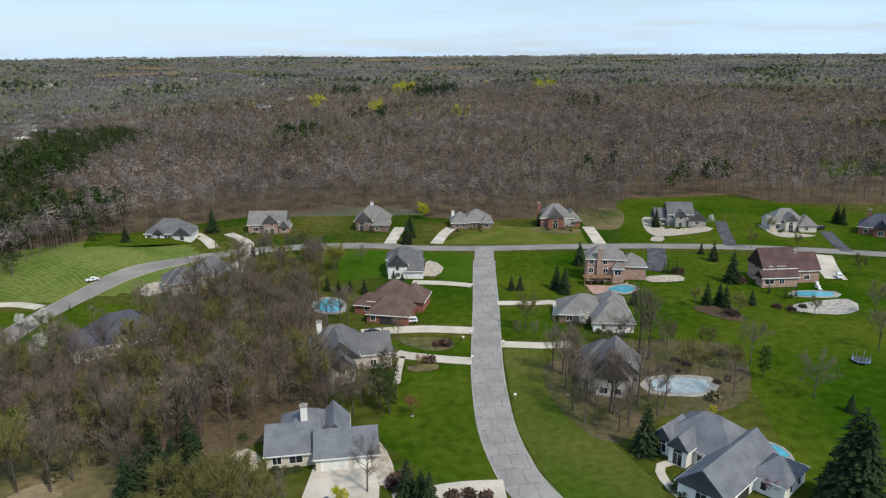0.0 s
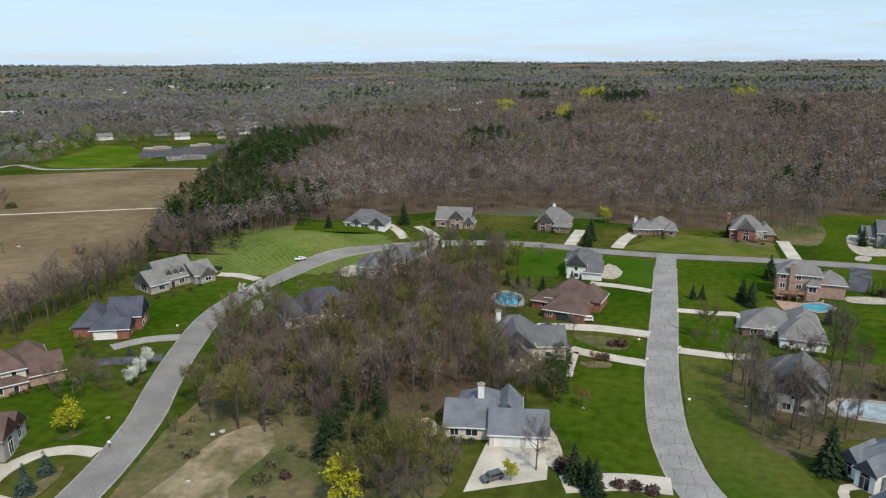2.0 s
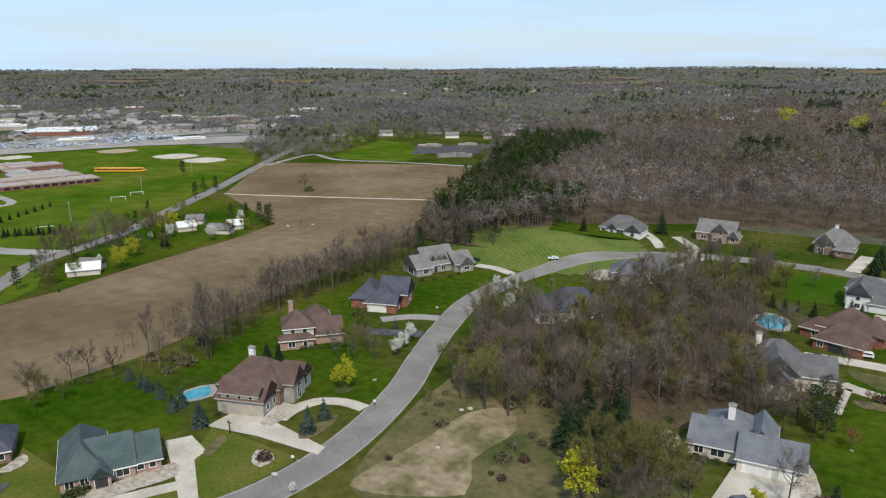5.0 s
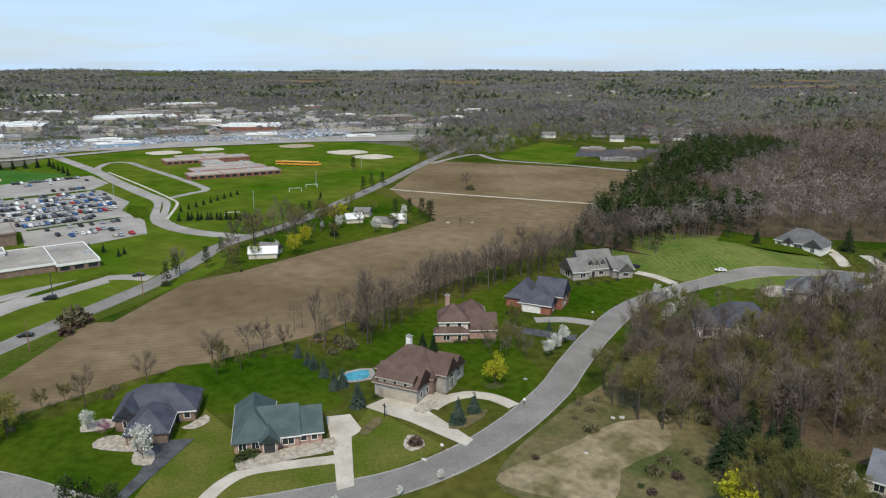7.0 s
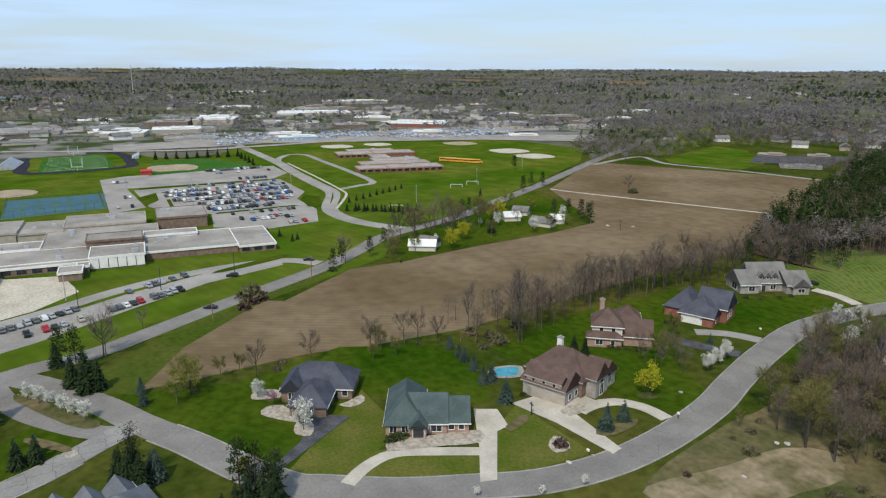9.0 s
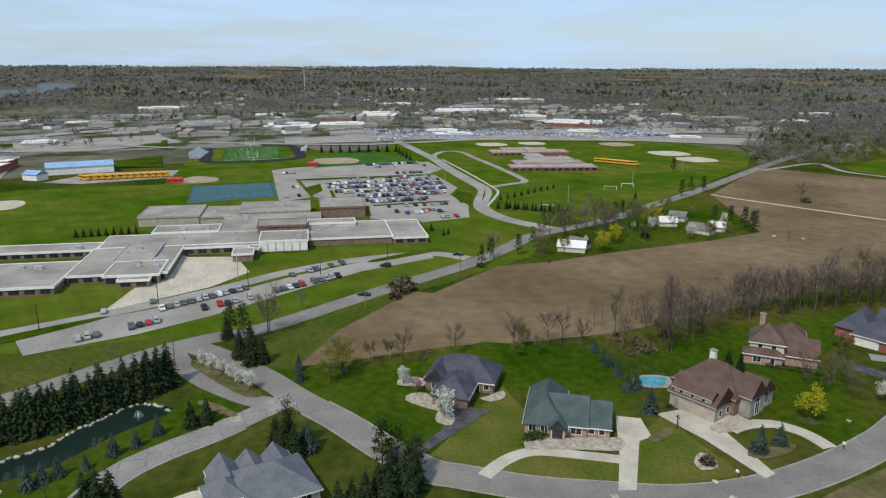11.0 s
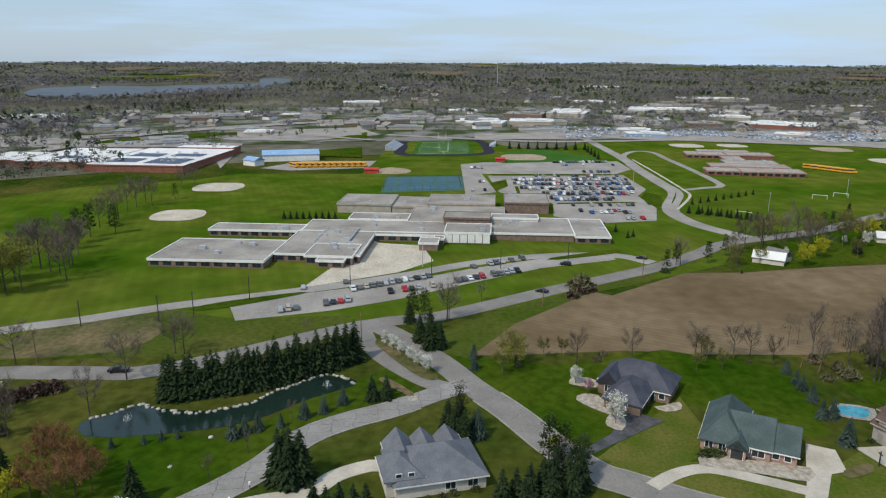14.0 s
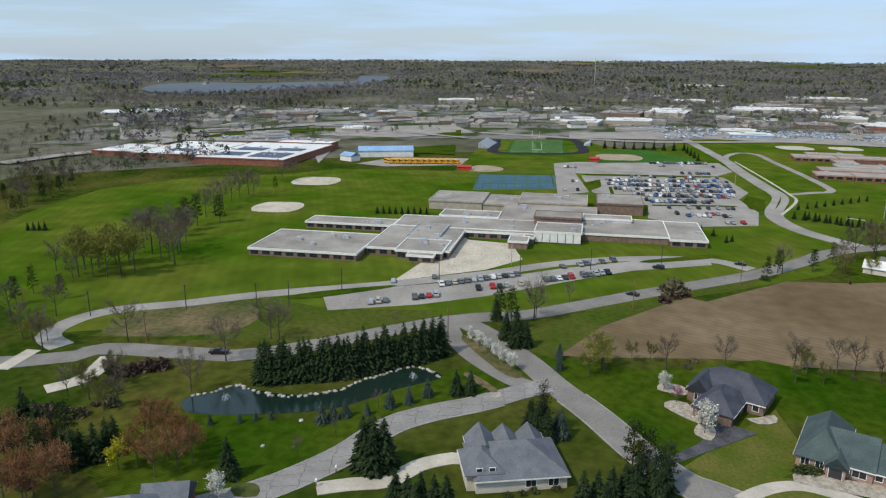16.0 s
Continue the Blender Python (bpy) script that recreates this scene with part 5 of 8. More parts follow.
house("house", "red-brick house with dark blue roof and white garage doors", *[(-145.9, 143), (-132.8, 148.7)], BRICK, R_DARK,
      [(5, 0, 10, 11, 3.2, "hip", 4.4, "x"), (-.5, 3, 9, 12, 3.4, "hip", 4.6, "y"), (8, 6, 9, 9, 4.6, "gable", 4.2, "x"), (12, -.4, 3.2, 6, 3.2, "gable", 2.0, "x")],
      [(0, F_, .32, 0, 4.8, 2.3, "garage"), (0, F_, .72, 0, 2.5, 2.3, "garage"), (2, R_, .5, 1.2, 1.8, 2.2, "arch"), (2, R_, .2, .9, 1.2, 1.6, "win"), (1, L_, .3, 1, 1, 1.2, "win"), (3, R_, .5, .9, 1.2, 1.5, "win")])
house("house", "tall pinkish-stone house with brown-grey roofs and white chimney", *[(-139.3, 109.6), (-134.3, 115.5)], PINK, R_BROWN,
      [(0, 0, 8, 9, 5.8, "hip", 3.6, "x"), (-1.2, -1.5, 9, 3.5, 3.0, "hip", 1.2, "x"), (7, 1, 9, 8, 3.0, "gable", 3.4, "x"), (6, 7, 7, 7, 5.6, "hip", 3.0, "y")],
      [(0, F_, .3, 3.9, 1.0, 1.3, "win"), (0, F_, .7, 3.9, 1.0, 1.3, "win"), (1, F_, .35, .8, 1.8, 1.4, "win"), (1, F_, .75, .8, 1.0, 1.3, "win"), (3, R_, .5, 3.6, 1.3, 1.4, "win"), (3, R_, .5, .8, 1.3, 1.6, "win")], [(2.5, 8, 10.6)], wall_of={0: CREAM})
house("house", "stone and brick house with broad brown roofs, chimney and triple garage", *[(-125.6, 74.8), (-114.7, 79.2)], GREYB, R_BROWN,
      [(2, 0, 11, 7.5, 4.0, "gable", 3.2, "x"), (-1, 6, 15, 11, 4.4, "hip", 4.6, "x"), (10.5, 8, 6, 6, 5.0, "gable", 3.0, "x"), (11, 13, 5, 6, 4.0, "gable", 2.6, "x"), (3, -.1, 9, 2.6, 5.4, "gable", 1.0, "x", 3.4)],
      [(0, F_, .35, 0, 2.7, 2.3, "garage"), (0, F_, .62, 0, 2.7, 2.3, "garage"), (0, F_, .88, 0, 2.4, 2.3, "garage"), (0, R_, .3, .9, 1.1, 1.4, "win"), (0, R_, .7, .9, 1.1, 1.4, "win"), (2, R_, .5, .2, 1.6, 2.8, "arch"), (3, R_, .5, .9, 1.3, 1.8, "arch"),
       (4, F_, .2, 3.9, .7, .9, "win"), (4, F_, .5, 3.9, .7, .9, "win"), (4, F_, .8, 3.9, .7, .9, "win")], [(3, 15, 9.6)], wall_of={1: BROWN, 4: CREAM}, trim=TAN)
house("house", "long brick house under a teal-green shingle roof", *[(-121.3, 39.3), (-113.2, 54.0)], PINK, R_GREEN,
      [(0, 0, 7.8, 16.5, 2.8, "hip", 4.2, "y"), (4, .4, 8.6, 11.5, 2.8, "gable", 3.8, "x"), (12, 1, 5.2, 10, 2.6, "gable", 3.3, "x"), (5.2, -1.2, 3.2, 4, 2.8, "gable", 1.6, "y")],
      [(0, F_, .2, .8, 1.4, 1.3, "win"), (0, F_, .52, .8, 1.4, 1.3, "win"), (1, F_, .75, .8, 2.2, 1.3, "win"), (2, F_, .3, .9, 1.1, 1.3, "win"), (2, F_, .7, .9, 1.1, 1.3, "win"), (3, F_, .5, 0, 2.2, 2.3, "door"), (2, R_, .5, .9, 1.2, 1.4, "win")], wall_of={})
house("house", "brick house under a wide dark blue hip roof", *[(-144.1, 24.3), (-136.2, 36.9)], BROWN, R_DARK,
      [(3, -4.5, 8, 11, 2.8, "hip", 3.2, "y"), (-1, 4.5, 16, 10, 2.9, "hip", 4.0, "x"), (-.6, 2.2, 4.6, 6, 3.2, "gable", 2.6, "y")],
      [(0, R_, .35, 0, 5.0, 2.2, "open"), (1, F_, .9, .9, 1.2, 1.4, "win"), (2, F_, .5, .8, 1.4, 1.6, "arch"), (1, F_, .76, 0, 1.2, 2.1, "door"), (0, F_, .5, .9, 1.6, 1.4, "win"), (0, L_, .4, .9, 1.4, 1.4, "win")])
house("house", "cream house with broad pale-grey hip and gable roofs", *[(-105.4, -21.4), (-109.1, -4.8)], CREAM, R_SLATE,
      [(1, 0, 16.5, 12.5, 2.8, "hip", 3.6, "x"), (-.5, 1, 6.5, 8, 3.6, "hip", 2.4, "y"), (6.5, 8, 4.5, 7, 2.8, "gable", 2.1, "y"), (11.5, 8, 4.5, 7, 2.8, "gable", 2.1, "y"), (1.5, 7, 5, 8, 3.0, "gable", 2.5, "y")],
      [(1, F_, .35, 3.2, 1.0, 1.2, "win"), (1, F_, .7, 3.2, 1.0, 1.2, "win"), (1, F_, .5, .8, 2.4, 1.5, "win"), (0, F_, .6, .8, 1.8, 1.6, "win"), (0, F_, .85, .8, 1.8, 1.6, "win")])
house("house", "brick house with grey hipped roof by the side street", *[(-82.7, -79.4), (-85.3, -68.6)], BRICK, R_SLATE,
      [(0, 0, 12, 11, 3.0, "hip", 3.8, "y"), (7, 6, 7, 8, 3.0, "gable", 2.8, "x")], [(1, R_, .5, .9, 1.6, 1.5, "win"), (0, F_, .5, .9, 1.6, 1.5, "win")])

# ---- the school ----
hall("school", "long low school with gravel roofs and white fascias", (-250.7, -116.8), 83.9,
     [(0, 3, 43.5, 31, 3.2), (4, 51, 40.5, 12, 3.2), (44, 14, 33, 38, 3.3), (44.5, 52.2, 62, 21, 3.35), (77.2, 48, 29.5, 4.1, 3.3), (57, 10.5, 18, 18, 3.7), (62.5, 6.4, 10, 4, 3.1), (56, 29, 13, 26, 4.0, "none", BROWN, STEEL),
      (97.5, 34, 7.5, 8.5, 3.5, "none"), (103, 42.6, 3.8, 5.2, 3.2, "none"), (107, 46, 19, 17, 5.2, "panels", BROWN), (105, 68, 20.5, 13, 6.6, "none", BROWN, BROWN),
      (126.4, 54, 35, 31, 3.5, "none"), (161.8, 51.5, 14.5, 34, 3.2), (126.4, 77, 21, 8.4, 5.0, "none", WHITE), (61, 73.4, 27, 13, 4.1, "none", TAN), (88.2, 73.6, 44, 34, 3.8, "none", TAN, TAN),
      (49, 104, 27, 26, 4.9, "none", TAN, TAN), (76.3, 104.5, 17.5, 25, 4.0, "none", TAN, TAN), (94, 108, 33.5, 24, 5.2, "none", TAN, TAN), (132.5, 109, 22, 26, 5.8, "none", BROWN, BROWN)], BROWN)
patch("forecourt", [(-226.4, -55.4), (-293.3, -36.2), (-286.7, -32.9), (-282.1, -15), (-258.6, -10.6), (-243.5, -24)], PALE, .1, "wide pale concrete school forecourt", "forecourt", smooth=False)
patch("parking_lot", [(-210.7, -76), (-220.4, -53.4), (-231.9, -23.6), (-248.9, 4.7), (-269.3, 49.5), (-266.5, 60.5), (-258.7, 59.5), (-248, 28.9), (-231.7, 3.6), (-213.7, -22.9), (-203.3, -43.5), (-195.2, -70.2)], LOT, .11, "long grey parking lot", "parking lot", smooth=False)
for lot in ([(-529.1, 31.1), (-535.4, 135.5), (-493.2, 133.9), (-472.2, 117), (-474.4, 26.6)], [(-519.4, 14.6), (-529.3, 31), (-474.5, 26.5), (-404.9, 28.9), (-395, 10.3)], [(-466, 29.5), (-468.2, 121), (-413.4, 119.8), (-391.6, 108), (-357.8, 107.8), (-327.4, 98), (-322.3, 67.7), (-338.6, 50.2), (-369.8, 55.8), (-388, 39.7), (-405, 30.6)]):
    patch("parking_lot", lot, LOT, .1, "wide school parking lot with worn grey asphalt", "parking lot", smooth=False)
patch("sports_field", [(-574.6, -21.9), (-577.8, 30.3), (-666.9, 28.5), (-660.8, -16.8)], TURF, .2, "marked green football field", "sports field", smooth=False)
patch("soccer_field", [(-363.5, 134.6), (-412.4, 204.1), (-428.4, 281.1), (-352.4, 224), (-326.2, 154.1)], PLAYGRASS, .1, "bright green soccer pitch", "sports field", smooth=False)
LAKE_LINE = [(-1424, -776), (-1347, -682), (-1326, -597), (-1407, -542), (-1541, -469), (-1722, -386), (-1859, -400), (-1988, -364), (-2285, -416), (-2266, -510), (-1960, -452), (-1857, -575), (-1757, -643), (-1781, -792), (-1650, -857)]
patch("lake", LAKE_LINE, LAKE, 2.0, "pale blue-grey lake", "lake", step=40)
patch("pond", [(-134.1, -87.6), (-136.5, -85.7), (-140.5, -80.1), (-142.5, -78.1), (-140.8, -72.1), (-139.4, -63.6), (-142.3, -55.2), (-148.2, -49.8), (-154.3, -42.7), (-156.7, -38.8), (-154.8, -32.3), (-151, -31.9), (-144.6, -41.1), (-134.6, -52), (-130.8, -63.5), (-128.8, -75.3), (-129.1, -84.3)], WATER, .1, "dark green still pond", "pond")

# ---- woods ----
g1 = random.Random(3)
PINES = [(-281.6, 452.9), (-355.2, 633.1), (-316.5, 676.1), (-250.9, 632.3), (-234.5, 475.6), (-215.3, 376.2), (-175.6, 350), (-153.8, 301), (-170.9, 261.5), (-186.9, 231), (-224.1, 300.9)]
W1, W2, W3 = (scatter(MAIN_WOOD, s, k, lambda x, y: not inside(x, y, PINES), near=a, far=b) for s, k, a, b in ((6.5, 1, 0, 420), (8, 2, 420, 800), (12, 3, 800, 1500)))

def split(spots, share, seed):
    """Divide spots into bare, greening, yellow and evergreen trees, in drifts."""
    g = random.Random(seed)
    res = ([], [], [], [])
    for p in spots:
        v = .9 * noise.noise((p[0] / 140, p[1] / 140, 5.5)) + g.uniform(-.5, .5)
        res[0 if v < share[0] else 1 if v < share[1] else 2 if v < share[2] else 3].append(p)
    return res
WOODLAND = "dense bare grey-brown spring woodland"
for spots, seed, tall, rad, sl, tr, wd, ln in ((W1, 5, 16, 3.3, 150, True, .010, .085), (W2, 6, 16, 3.9, 66, True, .019, .098), (W3, 7, 16, 5.6, 32, False, .039, .125)):
    a, b, c, d = split(spots, (.42, .62, .66), seed)
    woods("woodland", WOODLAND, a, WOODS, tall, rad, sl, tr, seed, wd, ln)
    woods("woodland", "woodland trees in grey-green bud", b, WOODS_G, tall - 1, rad, sl, tr, seed + 20, wd, ln)
    woods("woodland", "woodland trees in yellow-green leaf", c, WOODS_Y, tall - 4, rad * .8, sl, tr, seed + 40, wd * 1.4, ln)
    woods("evergreens", "dark pines among the bare woods", d, PINE, tall - 1, rad * .7, sl, tr, seed + 60, wd * 1.8, ln * .8, .1)
EDGE_TREES = []
for p, q in zip(WOOD_EDGE, WOOD_EDGE[1:]):
    p, q = Vector(p), Vector(q)
    for k in range(int((q - p).length / 2.2)):
        v = p.lerp(q, g1.random()) + Vector((g1.uniform(-3, 3), g1.uniform(0, 9)))
        if inside(v.x, v.y, MAIN_WOOD) and not inside(v.x, v.y, PINES):
            EDGE_TREES.append((v.x, v.y))
woods("woodland_edge", "tall bare trunks along the wood's edge", EDGE_TREES, WOODS, 15, 2.4, 110, True, 19, .008, .09, .42)
PW = scatter(PINES, 5.5, 31)
PW_BARE = [q for k, q in enumerate(PW) if k % 9 == 3]
PW_GREEN = [q for q in PW if q not in set(PW_BARE)]
woods("pine_wood", "dense dark green pine plantation", PW_GREEN, PINE, 13, 2.5, 110, True, 33, .018, .10, .12)
woods("woodland", "bare trees among the pines", PW_BARE, WOODS, 13, 2.8, 110, True, 34, .010, .09, .2)

# ---- school grounds and sports ----
patch("school_lawn", [(-169.1, -141.1), (-189.3, -171.9), (-288.6, -245.6), (-322.7, -252.7), (-381.7, -251.7), (-423.8, -220.1)] + [(-452.4, -157.2), (-475.6, -137.8), (-475, -54.7), (-676.1, -38.1), (-729, 29.4)] + [(-640, 60), (-560, 120), (-400, 128), (-300, 128)] + [(-250.6, 98.2), (-207.5, 20.7), (-185, -46.7), (-182.1, -100.2)], PLAYGRASS, .052, "wide green school grounds", "lawn", smooth=False)
patch("sports_lawn", [(-582.9, 88.6), (-736.5, 179.1), (-663.3, 400.8), (-516.7, 423.5), (-444.7, 359.3), (-393.8, 290.5), (-339.1, 210.9), (-308.1, 159.9), (-291.8, 119.3), (-279.5, 96.2), (-289.1, 60)], PLAYGRASS, .056, "wide green sports grounds", "lawn", smooth=False)
patch("church_lawn", [(-428.2, 435.2), (-473.9, 549.4), (-434.4, 545), (-363.6, 477.4), (-349.2, 429.2), (-403.5, 416.1)], PLAYGRASS, .3, "green church lawn", "lawn", smooth=False)
patch("golf_lawn", [(264.6, 505.9), (291.1, 510.2), (305.2, 487.7), (272.5, 433.3), (239.2, 434.7)], LAWN, .3, "green clearing in the woods", "lawn", smooth=False)
patch("meadow", [(-183.1, -11.6), (-204.7, 10.1), (-232.7, 54.2), (-242.7, 72.3), (-232.8, 64.6), (-216.7, 38), (-191.1, 11.7), (-166.5, -3.5), (-171.3, -12)], MEADOW, .068, "rough grass verge along the field", "meadow", smooth=False)
patch("roadside_lawn", [(-242.4, 102.4), (-252, 140.7), (-255.9, 193.1), (-289.4, 228.4), (-349.1, 242.5), (-318, 196.7), (-297.1, 156.6), (-274.3, 116)], LAWN, .066, "green lawn round the farm houses", "lawn", smooth=False)
ribbon("running_track", [(-574.1, -26), (-578.3, 34), (-617.1, 43.7), (-682.1, 35.3), (-679, -23.9), (-623.7, -30.5)], 9, TRACKM, .25, "dark running track", "running track", closed=True)
for k in range(11):
    f = k / 10
    a = Vector((-580 - 82 * f, -18 + 5 * f))
    ribbon("yard_line", [a, a + Vector((-3.5, 43))], .35 if k % 5 else .6, WHITE, .3, "white painted yard line", "field marking", smooth=False)
patch("infield", [(-490.2, -46.5), (-503.7, -36.8), (-492.7, -22.6), (-477.3, -23.5), (-472.5, -35.6), (-477.5, -45.7)], CLAY, .2, "reddish clay ball infield", "ball field")
for p, r, m in (((-343.5, -134.4), 13, PALE), ((-423.3, -136.1), 15, PALE), ((-638.3, 226.7), 15, PALE), ((-532.6, 350.7), 17, PALE), ((-490.6, 347.8), 16, PALE), ((-637.1, 268.2), 13, PALE), ((-608.4, 343.8), 16, CLAY), ((-390.2, 471.4), 18, CLAY), ((-558.7, 66.7), 18, CLAY)):
    patch("infield", [(p[0] + r * math.cos(a * .7854) * (1.25 if a % 2 else 1), p[1] + r * math.sin(a * .7854)) for a in range(8)], m, .22, "pale sandy ball infield", "ball field")
patch("ball_field", [(-525.2, 45.8), (-595.5, 55.7), (-608.1, 94.4), (-550.4, 126.5), (-535.8, 106.7)], TURF, .16, "striped green ball field", "sports field", smooth=False)
patch("tennis_courts", [(-403.7, -38.2), (-411.3, 10.4), (-463.7, 12.9), (-462.2, -37.8)], COURT_G, .14, "green tennis court surround", "tennis court", smooth=False)
def courts():
    a, b, c = (Vector(q) for q in ((-407.5, -37.1), (-415, 9.2), (-457.6, -36.5)))
    for j in range(2):
        for i in range(6):
            o = a + (b - a) * (i + .12) / 6 + (c - a) * (j + .12) / 2
            u, v = (b - a) / 6 * .76, (c - a) / 2 * .76
            patch("tennis_court", [o, o + u, o + u + v, o + v], COURT, .2, "blue tennis court", "tennis court", smooth=False)
    fence = tagged(new("court_fence"), "tall chain-link fence round the tennis courts", "fence")
    for p, q in ((a, b), (b, b + c - a), (b + c - a, c), (c, a)):
        for k in range(10):
            s = p + (q - p) * k / 10
            part("post", Shape().tube((s.x, s.y, 0), (s.x, s.y, 3.2), .06, .06, 5).mesh("post", DARKM), fence)
        part("rail", Shape().tube((p.x, p.y, 3.2), (q.x, q.y, 3.2), .05, .05, 4).mesh("rail", DARKM), fence)
courts()
def bleachers(p, ang, n, w, label):
    root = tagged(new("bleachers"), label, "bleachers")
    root.matrix_basis = Matrix.Translation((*p, 0)) @ Matrix.Rotation(radians(ang), 4, "Z")
    for k in range(n):
        part("tier", Shape().box(-w / 2, k * 1.1, 0, w / 2, k * 1.1 + 1.06, .6 + k * .55).mesh("tier", STEEL), root)
    return root
bleachers((-623.4, -32.9), 172, 8, 44, "aluminium stadium bleachers beside the track")
bleachers((-642.5, 48), -8, 5, 24, "small aluminium bleachers beside the track")
def goal(p, ang, w, h, label, stem=False):
    root = tagged(new("goal"), label, "goal")
    root.matrix_basis = Matrix.Translation((*p, 0)) @ Matrix.Rotation(radians(ang), 4, "Z")
    z0 = 3 if stem else 0
    for x in (-w / 2, w / 2):
        part("post", Shape().tube((x, 0, z0), (x, 0, h), .12, .12, 6).mesh("post", WHITE), root)
    part("crossbar", Shape().tube((-w / 2, 0, 3 if stem else h), (w / 2, 0, 3 if stem else h), .12, .12, 6).mesh("crossbar", WHITE), root)
    if stem:
        part("stem", Shape().tube((0, 0, 0), (0, 0, 3), .15, .15, 6).mesh("stem", WHITE), root)
goal((-574.4, 4), 85, 7.1, 9, "tall white metal football goalposts", True)
goal((-668.5, 5.7), 85, 7.1, 9, "tall white metal football goalposts", True)
for q in ((-336.8, 144.5), (-380.9, 207.3), (-386.8, 222.7)):
    goal(q, 60, 7.3, 2.4, "white metal soccer goal frame")
def shed(name, label, p, ang, w, d, h, rise, wall_m, roof_m, category="shed"):
    root = tagged(new(name), label, category)
    root.matrix_basis = Matrix.Translation((p[0], p[1], ground(*p))) @ Matrix.Rotation(radians(ang), 4, "Z")
    ws = Shape()
    rs = wing_shapes(ws, -w / 2, -d / 2, w, d, h, "gable", rise, "x")
    part("wall", ws.mesh("wall", wall_m), root)
    part("roof", rs.mesh("roof", roof_m), root)
    return root
def facing(p):
    return math.degrees(math.atan2(p[1], p[0])) - 90
shed("dugout", "small ball-field dugout with a red roof", (-480.6, -48), 85, 9, 5, 2.5, .8, REDC, REDC)
shed("dugout", "small ball-field dugout with a red roof", (-534, 45.5), 85, 7, 5, 2.5, .8, REDC, REDC)
shed("bus_garage", "white bus garage with a blue metal roof", (-545.5, -114), facing((-545.5, -114)), 42, 16, 5, 2.6, WHITE, R_BLUE, "garage")
shed("garage", "small white shed with a blue roof", (-517.1, -135.9), facing((-517.1, -135.9)) - 50, 12, 9, 4, 2, WHITE, R_BLUE, "garage")
patch("bus_yard", [(-500.4, -128), (-536.8, -105), (-537.6, -48.4), (-501.4, -52.3), (-489.3, -105.3)], LOT, .16, "grey bus yard", "yard", smooth=False)
def bus(p, ang):
    root = tagged(new("school_bus"), "yellow school bus with dark windows", "bus", "buses in the yard")
    root.matrix_basis = Matrix.Translation((p[0], p[1], ground(*p) + .15)) @ Matrix.Rotation(radians(ang), 4, "Z")
    part("body", Shape().box(-5, -1.2, .5, 4, 1.2, 3.1, taper=.08).box(4, -1.1, .5, 5.6, 1.1, 1.7, taper=.1).mesh("body", BUSY), root)
    part("glazing", Shape().box(-4.7, -1.23, 1.7, 3.7, 1.23, 2.5).mesh("glazing", GLASS), root)
    for x in (-3.2, 4.2):
        for y in (-1.05, 1.05):
            part("wheel", Shape().tube((x, y - .14, .5), (x, y + .14, .5), .5, .5, 10).mesh("wheel", RUBBER), root)
for k in range(12):
    a, b = Vector((-506.2, -105)), Vector((-509.3, -57))
    bus(a.lerp(b, k / 11), 40)
for k in range(6):
    a, b = Vector((-497.1, 264.8)), Vector((-475.2, 279.4))
    bus(a.lerp(b, k / 5), 60)

# second, brick school across the link road
hall("brick_school", "low red-brick school with flat pinkish roofs", (-468.7, 178.5), 78.4,
     [(0, 0, 21.6, 16, 3.2), (22, -2, 40, 18, 3.4), (6, 18.5, 52, 17, 3.7, "none"), (20, 36, 36, 22, 3.4, "none", PINK, R_TEAL), (24, 58.5, 14, 26, 3.0, "none"), (0, 88, 30, 20, 3.2), (30.5, 86, 34, 19, 3.7, "none"), (12, 108.5, 40, 14, 3.3, "none")], BRICK, R_ROSE, band=PINK)
MALL_AT, MALL_TURN = (-487.5, -245), 82.8
STORE = hall("shopping_hall", "huge brick store with a white roof and solar panels", MALL_AT, MALL_TURN, [(0, 0, 71, 95, 5.0, "none", BRICK, BRICK), (-60, 12, 59.5, 80, 4.6, "none", BRICK, BRICK), (-97, 18, 36.5, 46, 4.4, "none", BRICK, BRICK), (20, 96, 48, 18, 5.6, "none", BRICK, BRICK)], BRICK, R_WHITE)
PANEL = Shape().box(0, 0, 0, 3.6, 1.5, .12).mesh("solar_panel", SOLAR)
for u0, v0, nu, nv in ((8, 14, 6, 8), (38, 10, 7, 11), (10, 44, 6, 7), (40, 48, 6, 6), (-40, 30, 6, 6)):
    for i in range(nu):
        for j in range(nv):
            part("solar_panel", PANEL, STORE, at=Matrix.Translation((u0 + i * 3.8, v0 + j * 2.2, 4.95 if u0 > 0 else 4.55)) @ Matrix.Rotation(radians(8), 4, "X"))

# ---- the town ----
TOWN_LABELS = {"w": ("large commercial hall with a white roof", TAN, R_WHITE), "g": ("grey commercial building with a flat roof", TAN, R_FLAT), "b": ("brick commercial building with a pale flat roof", BRICK, R_WHITE), "t": ("tan commercial building with a pale flat roof", BROWN, R_FLAT), "c": ("showroom with a blue front and white roof", R_BLUE, R_WHITE)}
def big(p, width, depth, h, kind, turn=0):
    la, wm, rm = TOWN_LABELS[kind]
    hall("commercial_building", la, p, facing(p) + turn, [(-width * .42, 0, width * .84, depth, h * .62, "none"), (-width * .1, depth * .25, width * .4, depth * .5, h * .62 + 1.1, "none")], wm, rm, band=rm if kind != "g" else STEEL)
